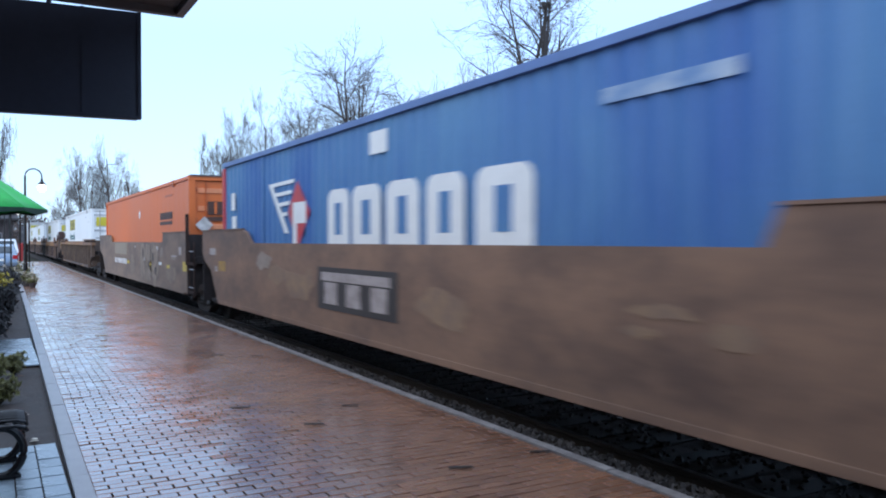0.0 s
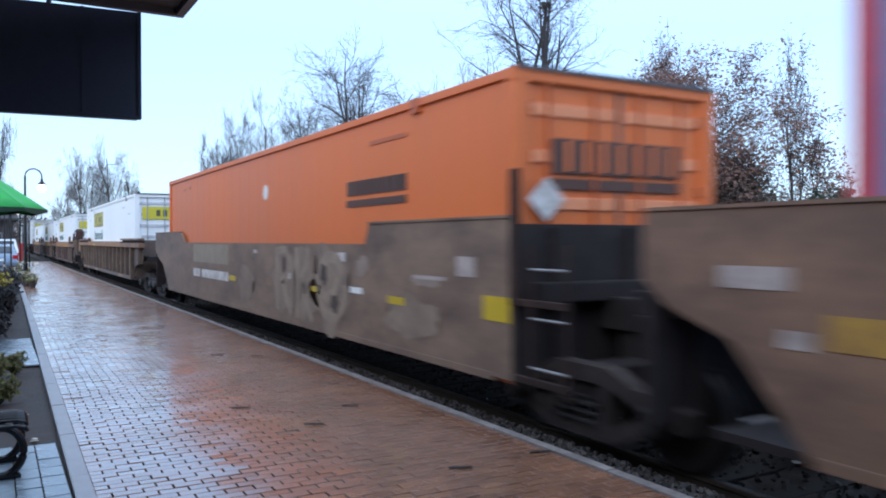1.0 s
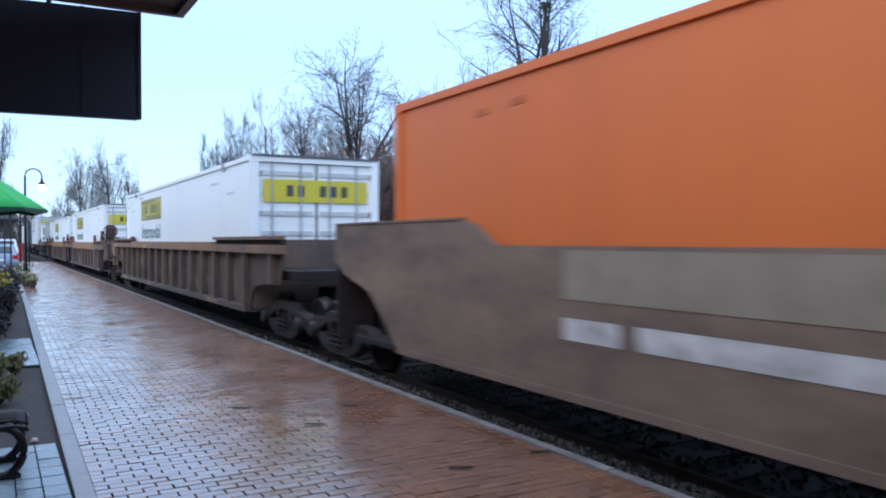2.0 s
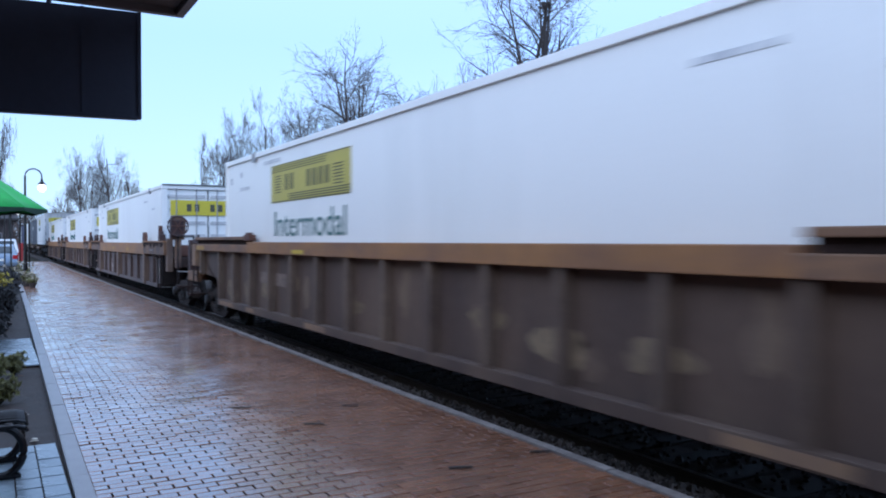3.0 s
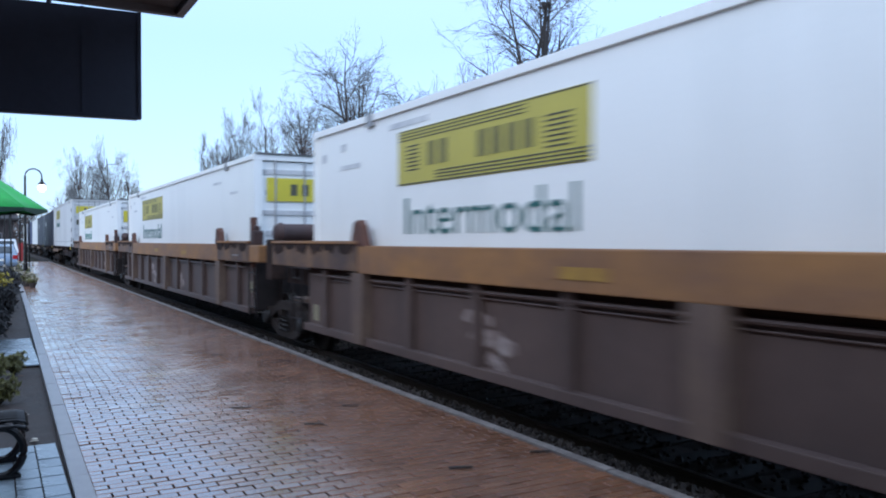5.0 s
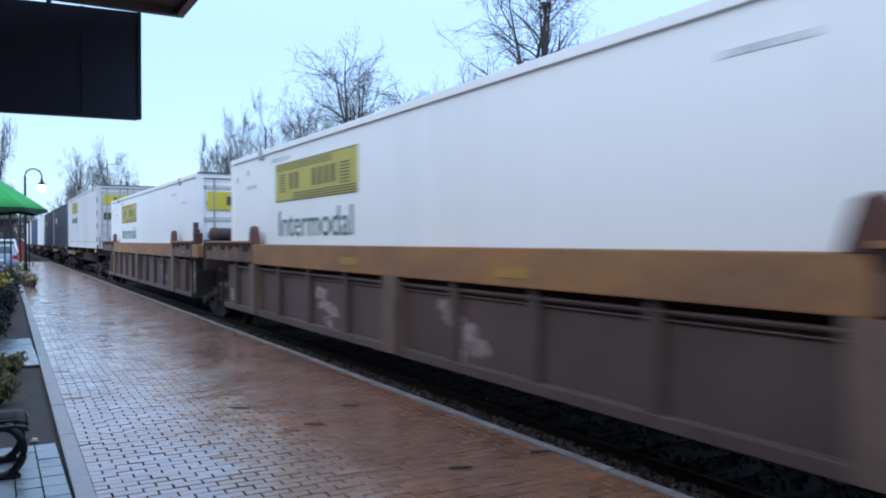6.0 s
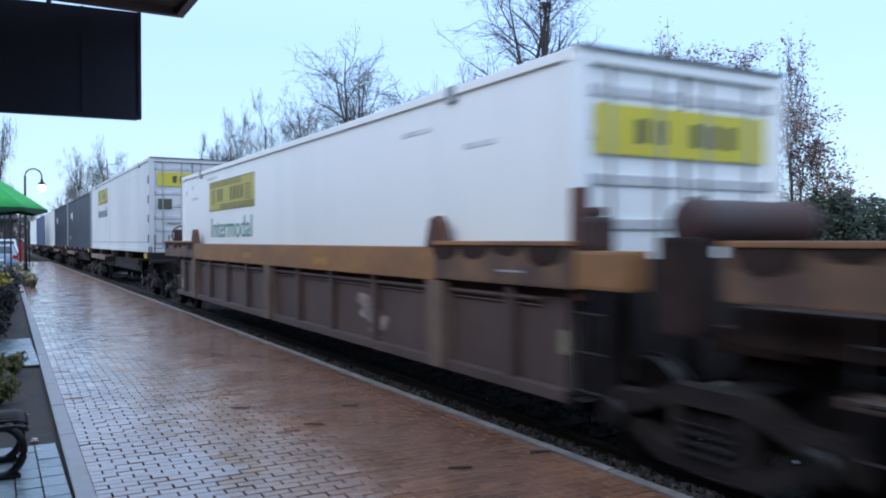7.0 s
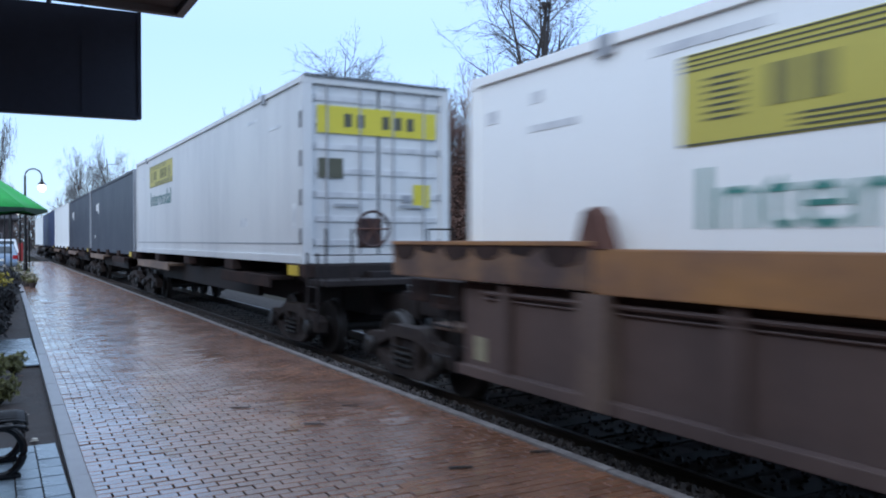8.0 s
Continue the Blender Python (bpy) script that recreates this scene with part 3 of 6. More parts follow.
# ---- the train: cars ----
def smooth_well_car(s0, s1, side_mat, label, rear_in, front_in, front_slope):
    """A well car with plain plate sides that rise at both ends. Local y from s0."""
    e = thing("well_car", pose(TRACK_X, s0, RAIL_Z), label, "rail car", "cars of the train")
    L = s1 - s0
    zt, zr, zb = 1.735, 1.985, 0.51
    fs, fi, ri = front_slope, front_in - s0, rear_in - s0
    pieces = ([(0.0, zb), (L - fs, zb), (L - fs * 0.57, 1.14), (0.0, 1.14)],
              [(0.0, 1.14), (L - fs * 0.57, 1.14), (L - fs * 0.16, 1.33), (L, 1.50), (L, zt), (0.0, zt)],
              [(fi - 0.35, zt), (L, zt), (L, zr - 0.03), (L - 0.03, zr), (fi + 0.25, zr), (fi, zr - 0.05)],
              [(0.0, zt), (ri + 0.12, zt), (ri, zr), (0.0, zr)])
    for side in (-1, 1):
        xa, xb = sorted((side * 1.30, side * 1.36))
        bm = bmesh.new()
        for o in pieces:
            add_plate(bm, o, xa, xb)
        part("side_plate", bm, side_mat, e)
        xa, xb = sorted((side * 1.30, side * 1.364))
        part("bottom_sill", boxes((xa, xb, 0.3, L - max(front_slope, 0.3), zb - 0.04, zb + 0.04), bevel=0.01), side_mat, e)
        part("top_cap", boxes((sorted((side * 1.29, side * 1.375))[0], sorted((side * 1.29, side * 1.375))[1], front_in - s0 + 0.25, L - 0.03, zr, zr + 0.025)), side_mat, e)
        part("top_cap", boxes((sorted((side * 1.29, side * 1.375))[0], sorted((side * 1.29, side * 1.375))[1], 0.0, rear_in - s0, zr, zr + 0.025)), side_mat, e)
    part("stake", boxes((-1.40, -1.33, -0.10, -0.02, 1.2, 2.42), bevel=0.01), M_DARKDECK, e)
    ladder(e, -1.36, -0.80, 0.46, 1.74, 3, w=0.5, m=M_DARKDECK, rung_m=M_GALV_ROD)
    for z in (0.52, 1.20):
        part("ladder_arm", boxes((-1.37, -1.31, -0.80, -0.06, z, z + 0.06), bevel=0.008), M_DARKDECK, e)
    part("well_floor", boxes((-1.3, 1.3, 0.6, L - 0.6, zb - 0.03, zb + 0.03)), M_TRUCK, e)
    for y in (-0.035, L - 0.06):
        part("bulkhead", boxes((-1.355, 1.355, y - 0.03, y + 0.03, 0.45, 1.93), bevel=0.01), M_TRUCK, e)
        for x in (-0.9, 0.0, 0.9):
            part("bulkhead_rib", boxes((x - 0.05, x + 0.05, y - 0.09, y - 0.03, 0.5, 1.9), bevel=0.01), M_TRUCK, e)
    for y0, y1 in ((-0.55, 0.55), (L - 0.55, L + 0.55)):
        part("end_deck", boxes((-1.2, 1.2, y0 + 0.3, y1 - 0.3, 1.22, 1.40), (-0.4, 0.4, y0, y1, 0.95, 1.25), bevel=0.02), M_TRUCK, e)
    return e, L


def side_mark(name, e, y0, y1, z0, z1, m, label="", x=-1.36):
    return part(name, boxes((x - 0.006, x - 0.002, y0, y1, z0, z1)), m, e, label)


def blotch(e, y, z, ry, rz, m, seed, label="", x=-1.36):
    """An uneven thin patch of paint or chalk on a side."""
    o = []
    for k in range(26):
        a = k * math.tau / 26
        f = 1 + 0.55 * noise.noise(Vector((math.cos(a) * 1.6 + seed * 7.3, math.sin(a) * 1.6, 0.3)))
        o.append((y + ry * f * math.cos(a), z + rz * f * math.sin(a)))
    return part("graffiti", plate(o, x - 0.005, x - 0.001), m, e, label)


def ribbon(e, pts, width, m, label="", x=-1.3672):
    """A flat painted stroke of even width along (y, z) points."""
    bm = bmesh.new()
    rows = []
    for i, (y, z) in enumerate(pts):
        p, q = pts[max(i - 1, 0)], pts[min(i + 1, len(pts) - 1)]
        d = Vector((q[0] - p[0], q[1] - p[1])).normalized()
        w = width * (0.42 + 0.12 * noise.noise(Vector((y * 3, z * 3, 5))))
        rows.append([bm.verts.new((x, y - d.y * w, z + d.x * w)), bm.verts.new((x, y + d.y * w, z - d.x * w))])
    for a, b in zip(rows, rows[1:]):
        bm.faces.new((a[0], a[1], b[1], b[0]))
    return part("graffiti", bm, m, e, label)


def ribbed_well_car(s0, s1, b0, b1, label):
    """A dark well car with close outside ribs under a top chord."""
    e = thing("well_car", pose(TRACK_X, s0, RAIL_Z), label, "rail car", "cars of the train")
    L, zt, zc, zb = s1 - s0, 1.755, 1.56, 0.53
    p0, p1 = b0 - s0, b1 - s0
    o = [(p0, zb), (p1, zb), (p1 + 0.03, 0.70), (p1 + 0.14, 0.86), (p1 + 0.36, 0.96), (p1 + 0.8, 1.02), (L - 0.25, 1.05), (L - 0.1, zc), (0.1, zc), (0.25, 1.05), (p0 - 0.8, 1.02), (p0 - 0.36, 0.96), (p0 - 0.14, 0.86), (p0 - 0.03, 0.70)]
    o = [(min(max(y, 0.05), L - 0.05), z) for y, z in o]
    for side in (-1, 1):
        part("side_plate", plate(o, *sorted((side * 1.305, side * 1.335))), M_UMBER, e)
        part("top_chord", boxes((*sorted((side * 1.305, side * 1.47)), 4.3, L - 4.2, zc, zt), bevel=0.012), M_RUST_CHORD, e)
        for y0, y1, up in ((0.0, 4.3, 4.25), (L - 4.2, L, L - 4.0)):
            a, b = sorted((up, 0.0 if y0 == 0.0 else L))
            part("end_chord", boxes((*sorted((side * 1.305, side * 1.48)), y0, y1, zc, zt - 0.05), bevel=0.012), M_CHORD_BROWN, e)
            part("chord_web", boxes((*sorted((side * 1.305, side * 1.40)), a, b, zt - 0.05, zt + 0.04), bevel=0.006), M_DARKDECK, e)
            part("end_flange", boxes((*sorted((side * 1.305, side * 1.47)), a, b, zt + 0.04, zt + 0.10), bevel=0.012), M_CHORD_BROWN, e)
        part("bottom_sill", boxes((*sorted((side * 1.305, side * 1.45)), p0, p1, zb - 0.05, zb + 0.07), bevel=0.012), M_UMBER, e)
        n = 15
        for k in range(n):
            y = p0 + 0.1 + k * (p1 - p0 - 0.2) / (n - 1)
            part("rib", boxes((*sorted((side * 1.335, side * 1.455)), y - 0.05, y + 0.05, zb + 0.07, zc), bevel=0.012), M_UMBER_RIB, e)
        for y in (0.45, L - 0.45):
            part("rib", boxes((*sorted((side * 1.335, side * 1.455)), y - 0.05, y + 0.05, 1.05, zc), bevel=0.012), M_UMBER_RIB, e)
        part("container_guide", boxes((*sorted((side * 1.33, side * 1.46)), L - 4.32, L - 3.92, zt + 0.02, zt + 0.13), (*sorted((side * 1.36, side * 1.45)), L - 4.24, L - 4.02, zt + 0.13, zt + 0.17), bevel=0.02), M_GUIDE, e)
    part("well_floor", boxes((-1.305, 1.305, p0, p1, zb - 0.03, zb + 0.03)), M_TRUCK, e)
    for y in (p0 - 0.1, p1 + 0.1):
        part("bulkhead", boxes((-1.30, 1.30, y - 0.03, y + 0.03, zb, 1.80), bevel=0.01), M_UMBER, e)
    for y0, y1 in ((0.0, 1.6), (L - 1.6, L)):
        part("end_deck", boxes((-1.2, 1.2, y0, y1, 1.12, 1.28), bevel=0.02), M_TRUCK, e)
    truck(e, p0 - 1.2)
    truck(e, p1 + 1.2)
    coupler(e, L - 0.1, L + 1.9)
    ladder(e, -1.42, L - 0.05, 0.65, 1.6, 4)
    side_mark("reflector", e, p1 - 5.2, p1 - 4.7, zc + 0.02, zc + 0.08, M_REFLECT, x=-1.47)
    for k in range(9):
        blotch(e, p0 + 1.0 + k * 1.62, 1.0 + 0.22 * math.sin(k * 2.1), 0.13 + 0.05 * math.sin(k * 3.1), 0.22 + 0.08 * math.cos(k * 1.3), M_STREAK, 40 + k, "chalky streak", x=-1.335)
    side_mark("reflector", e, L - 0.95, L - 0.25, zc + 0.02, zc + 0.11, M_OCHRE_BRIGHT, x=-1.48)
    for k, (a, b) in enumerate(((p1 - 1.2, p1 - 0.2), (p1 - 2.6, p1 - 2.1), (p1 - 6.0, p1 - 5.2), (p0 + 2.0, p0 + 2.9))):
        side_mark("worn_patch", e, a, b, zb - 0.03, zb + 0.05, M_OCHRE, x=-1.45)
    for k, (y, z, w, hh) in enumerate(((5.5, 0.95, 0.34, 0.13), (6.6, 0.90, 0.36, 0.16), (7.7, 1.05, 0.30, 0.12), (10.9, 0.95, 0.28, 0.12), (13.2, 1.1, 0.2, 0.1))):
        blotch(e, y, z, w, hh, M_OLIVE_CHALK, 60 + k, "chalky olive patch", x=-1.335)
    for k, y in enumerate((p1 - 0.75, p1 - 1.9, p1 - 3.1)):
        blotch(e, y, 0.80 + 0.08 * k, 0.36, 0.20, M_OLIVE_CHALK, 70 + k, "chalky olive patch", x=-1.335)
        blotch(e, y - 0.2, 1.22, 0.22, 0.16, M_OLIVE_CHALK, 75 + k, "chalky olive patch", x=-1.335)
    side_mark("data_panel", e, 14.52, 15.0, 1.05, 1.24, M_STENCIL_FAINT, x=-1.335)
    side_mark("data_panel", e, 13.62, 14.26, 1.03, 1.24, M_STENCIL_FAINT, x=-1.335)
    # the crowded end over the coupler
    part("end_sill", boxes((-1.36, 1.36, L - 0.02, L + 0.16, 1.20, 1.58), bevel=0.02), M_UMBER, e)
    part("end_platform", boxes((-1.34, 1.34, L + 0.16, L + 1.25, 0.98, 1.06), (-1.36, -1.28, L + 0.16, L + 1.25, 0.84, 1.08), (-1.34, 1.34, L + 1.17, L + 1.25, 0.82, 1.08), bevel=0.012), M_CHORD_BROWN, e)
    part("end_post", boxes((-1.36, -1.14, L + 1.00, L + 1.24, 1.06, 1.80), bevel=0.02), M_MAROON, e)
    part("end_post", boxes((1.14, 1.36, L + 1.00, L + 1.24, 1.06, 1.80), bevel=0.02), M_MAROON, e)
    part("corner_plate", boxes((-1.50, -1.36, L - 0.16, L + 0.16, 1.22, 1.70), bevel=0.015), M_OCHRE, e, "pale worn corner plate")
    for zz in (1.30, 1.52, 1.74):
        part("railing", tube([(-1.30, L + 0.16, zz), (-1.30, L + 1.05, zz)], 0.018, 6), M_MAROON, e)
    part("air_valve", boxes((-0.9, -0.55, L + 0.35, L + 0.75, 1.06, 1.42), (-0.4, 0.1, L + 0.5, L + 0.8, 1.06, 1.26), bevel=0.04), M_MAROON, e)
    part("end_stand", boxes((0.45, 0.75, L + 0.16, L + 0.42, 1.28, 1.92), bevel=0.04), M_PLUM_RUST, e)
    part("end_step", boxes((-1.38, -1.0, L + 0.9, L + 1.25, 0.48, 0.53), (-1.37, -1.33, L + 0.9, L + 0.94, 0.5, 0.86), (-1.37, -1.33, L + 1.21, L + 1.25, 0.5, 0.86), bevel=0.01), M_DARKDECK, e)
    part("uncoupling_bar", tube([(-1.36, L + 0.22, 1.02), (-0.5, L + 0.30, 0.98), (0.0, L + 0.34, 0.92)], 0.018, 6), M_GALV_ROD, e)
    for x in (-1.34, -0.5, 0.4, 1.34):
        part("railing_post", tube([(x, L + 0.2, 1.2), (x, L + 0.2, 1.92)], 0.02, 6), M_DARKDECK, e)
    part("railing", tube([(-1.34, L + 0.2, 1.80), (1.34, L + 0.2, 1.80)], 0.02, 6), M_DARKDECK, e)
    MOVING.append((e, s0))
    return e


def chord_well_car(c, label, rear_own, scuffs, joined=True):
    """A unit with a broad rusty top chord, posts below it and guides above. Local y from the well's middle."""
    e = thing("well_car", pose(TRACK_X, c, RAIL_Z), label, "rail car", "cars of the train")
    h, zt, zc, zb = 7.70, 1.715, 1.37, 0.52
    c0, c1 = (-8.95 if rear_own else -7.85), 9.05
    o = [(-h, zb), (h, zb), (h, zc), (-h, zc)]
    for side in (-1, 1):
        part("side_plate", plate(o, *sorted((side * 1.305, side * 1.335))), M_PLUM, e)
        part("top_chord", boxes((*sorted((side * 1.305, side * 1.46)), -5.63, 5.63, zc, zt), bevel=0.015), M_RUST_CHORD, e)
        for a, b in ((c0, -5.63), (5.63, c1)):
            part("end_chord", boxes((*sorted((side * 1.305, side * 1.47)), a, b, zc + 0.02, zt + 0.02), bevel=0.02), M_PLUM_RUST, e)
            part("end_cap", boxes((*sorted((side * 1.305, side * 1.49)), a, b, zt + 0.02, zt + 0.06), bevel=0.01), M_RUST_CHORD, e)
            n = int((b - a) / 0.55)
            for k in range(n):
                y = a + 0.35 + k * 0.55
                d1, d2 = 0.05 + 0.05 * math.sin(k * 2.3 + c), 0.07 + 0.04 * math.sin(k * 3.7 + c)
                o4 = [(y - 0.27, zt + 0.02), (y - 0.20, zt - d1), (y - 0.06, zt - 0.03 - d2), (y + 0.08, zt - 0.05 - d1), (y + 0.2, zt - d2), (y + 0.27, zt + 0.02)]
                part("bracket", plate(o4, *sorted((side * 1.462, side * 1.478))), M_DARKDECK, e)
        part("pipe", tube([(side * 1.375, -h + 0.4, 1.285), (side * 1.375, h - 0.4, 1.285)], 0.020, 6), M_PLUM, e)
        part("pipe", tube([(side * 1.352, -h + 0.4, 1.225), (side * 1.352, h - 0.4, 1.225)], 0.009, 6), M_PLUM, e)
        # Dark strip on the plate, standing in for the shade below the chord.
        part("chord_shade_strip", boxes((*sorted((side * 1.335, side * 1.345)), -h + 0.02, h - 0.02, zc - 0.06, zc), bevel=0.002), M_DARKDECK, e)
        part("bottom_sill", boxes((*sorted((side * 1.305, side * 1.43)), -h, h, zb - 0.05, zb + 0.05), bevel=0.012), M_PLUM, e)
        for y in (-5.63, 0.1, 5.63):
            o2 = [(y - 0.14, zb - 0.03), (y + 0.14, zb - 0.03), (y + 0.17, zc), (y - 0.17, zc)]
            part("post", plate(o2, *sorted((side * 1.335, side * 1.475))), M_POST, e)
        for y in (-6.9, -4.0, -2.6, -1.25, 1.55, 2.95, 4.35, 6.9):
            part("rib", boxes((*sorted((side * 1.335, side * 1.42)), y - 0.05, y + 0.05, zb + 0.05, zc), bevel=0.012), M_PLUM, e)
        for y in (-5.63, 5.63):
            o3 = [(y - 0.20, zt), (y + 0.20, zt), (y + 0.12, zt + 0.20), (y + 0.10, zt + 0.28), (y - 0.02, zt + 0.32), (y - 0.10, zt + 0.25)]
            part("container_guide", plate(o3, *sorted((side * 1.36, side * 1.47))), M_GUIDE, e)
    part("well_floor", boxes((-1.305, 1.305, -h, h, zb - 0.03, zb + 0.03)), M_TRUCK, e)
    for d in (-1, 1):
        y = d * (h + 0.04)
        part("bulkhead", boxes((-1.30, 1.30, y - 0.03, y + 0.03, zb, 1.62), bevel=0.01), M_TRUCK, e)
        for x in (-0.8, 0.0, 0.8):
            part("bulkhead_rib", boxes((x - 0.06, x + 0.06, min(y, y + d * 0.14), max(y, y + d * 0.14), zb + 0.1, 1.55), bevel=0.01), M_TRUCK, e)
        ladder(e, -1.42, d * (h + 0.28) - 0.21, 0.45, 1.36, 3)
    part("end_deck", boxes((-1.15, 1.15, h + 0.1, c1 + 0.2, 1.08, 1.34), (-0.45, 0.45, h, c1 + 1.0, 0.90, 1.10), bevel=0.02), M_DARKDECK, e)
    if joined:
        ct = smooth(part("cross_tube", lathe([(-0.66, 0.10), (-0.64, 0.15), (-0.54, 0.19), (-0.50, 0.165), (0.50, 0.165), (0.54, 0.19), (0.64, 0.15), (0.66, 0.10)], "x", 18), M_MAROON, e, "maroon transverse tube with flanged ends"))
        ct.location = (-0.62, h + 1.85, 1.90)
        part("tube_column", boxes((-1.38, -1.12, h + 1.70, h + 2.0, 1.12, 1.80), bevel=0.03), M_DARKDECK, e)
        part("tube_bracket", boxes((-0.2, -0.08, h + 1.75, h + 1.95, 1.10, 1.76), bevel=0.02), M_GUIDE, e)
    part("step_plate", boxes((-1.37, -1.05, h + 0.07, h + 0.62, 0.85, 0.91), bevel=0.01), M_POST, e)
    part("chord_end", boxes((-1.46, -1.22, -h - 0.75, -h - 0.16, 1.40, 1.70), bevel=0.03), M_RUST_CHORD, e, "rusty chord end over the joint")
    part("guide_block", boxes((-1.44, -1.26, -h - 0.42, -h - 0.18, 1.70, 1.96), (-1.40, -1.30, -h - 0.36, -h - 0.24, 1.96, 2.04), bevel=0.04), M_MAROON, e)
    part("stake", boxes((-1.40, -1.30, -h - 0.16, -h - 0.04, 1.30, 2.20), bevel=0.015), M_GUIDE, e)
    truck(e, h + 1.78)
    if rear_own:
        truck(e, -h - 2.0)
        part("end_deck", boxes((-1.05, 1.05, -h - 2.4, -h - 0.1, 1.16, 1.30), (-0.45, 0.45, -h - 3.0, -h, 0.84, 1.08), bevel=0.02), M_DARKDECK, e)
        part("end_sill", boxes((-1.25, 1.25, -h - 2.5, -h - 2.36, 1.10, 1.34), bevel=0.02), M_DARKDECK, e)
        part("hand_brake", boxes((-1.26, -1.10, -h - 1.72, -h - 1.56, 1.05, 1.86), (-1.38, -1.02, -h - 1.70, -h - 1.50, 1.80, 2.02), (-1.16, -0.98, -h - 1.70, -h - 1.50, 1.98, 2.36), (-1.36, -1.04, -h - 1.70, -h - 1.52, 2.28, 2.44), bevel=0.04), M_PLUM_RUST, e, "rusty hooked hand brake stand")
        brake_wheel(e, -1.22, -h - 1.84, 2.16)
        for x in (-1.34, -0.95, 0.5, 1.34):
            part("railing_post", tube([(x, -h - 2.44, 0.7), (x, -h - 2.44, 1.9)], 0.02, 6), M_TRUCK, e)
        part("railing", tube([(-1.34, -h - 2.44, 1.9), (-0.95, -h - 2.44, 1.9)], 0.02, 6), M_TRUCK, e)
        part("railing", tube([(0.5, -h - 2.44, 1.78), (1.34, -h - 2.44, 1.78)], 0.02, 6), M_TRUCK, e)
        part("stand", boxes((-1.40, -1.24, -h - 1.32, -h - 1.10, 0.95, 1.84), bevel=0.03), M_POST, e)
        part("stand", boxes((-1.05, -0.75, -h - 0.9, -h - 0.5, 1.34, 1.66), bevel=0.05), M_GUIDE, e)
        cyl = smooth(part("brake_cylinder", lathe([(-0.28, 0.06), (-0.24, 0.14), (0.20, 0.14), (0.28, 0.05)], "x", 16), M_DARKDECK, e))
        cyl.matrix_basis = pose(0.5, -h - 1.2, 1.5, 0, 0, 60)
        part("end_step", boxes((-1.38, -0.9, -h - 2.75, -h - 2.4, 0.60, 0.65), bevel=0.01), M_DARKDECK, e)
        part("uncoupling_bar", tube([(-1.36, -h - 2.52, 1.0), (-0.5, -h - 2.62, 0.96), (0.0, -h - 2.7, 0.9)], 0.018, 6), M_GALV_ROD, e)
        coupler(e, -h - 4.0, -h - 2.4)
    side_mark("reflector", e, -7.68, -7.54, 0.84, 1.04, M_WORNMARK, x=-1.335)
    side_mark("data_panel", e, 7.3, 7.5, 0.62, 0.85, M_WORNMARK, x=-1.335)
    side_mark("reflector", e, 1.0, 1.6, zc + 0.10, zc + 0.20, M_OCHRE_BRIGHT, x=-1.46)
    side_mark("reflector", e, -2.6, -2.1, zc + 0.08, zc + 0.18, M_OCHRE_BRIGHT, x=-1.46)
    side_mark("marking", e, -7.2, -6.8, zc + 0.13, zc + 0.15, M_DECAL_GREY, x=-1.47)
    for k, y in enumerate(scuffs):
        for j in range(5):
            blotch(e, y - 0.15 * j + 0.3, 1.04 - 0.07 * j + 0.06 * math.sin(j * 2.2 + k), 0.15 + 0.04 * math.sin(j * 1.7), 0.085, M_SCUFF, c + 3 * j + k, "pale scuffed paint", x=-1.335)
            blotch(e, y - 0.10 * j + 0.25, 0.86 - 0.03 * j + 0.16 * math.sin(j * 1.3 + k), 0.10, 0.06, M_SCUFF, c + 5 * j + k, "pale scuffed paint", x=-1.336)
    MOVING.append((e, c))
    return e


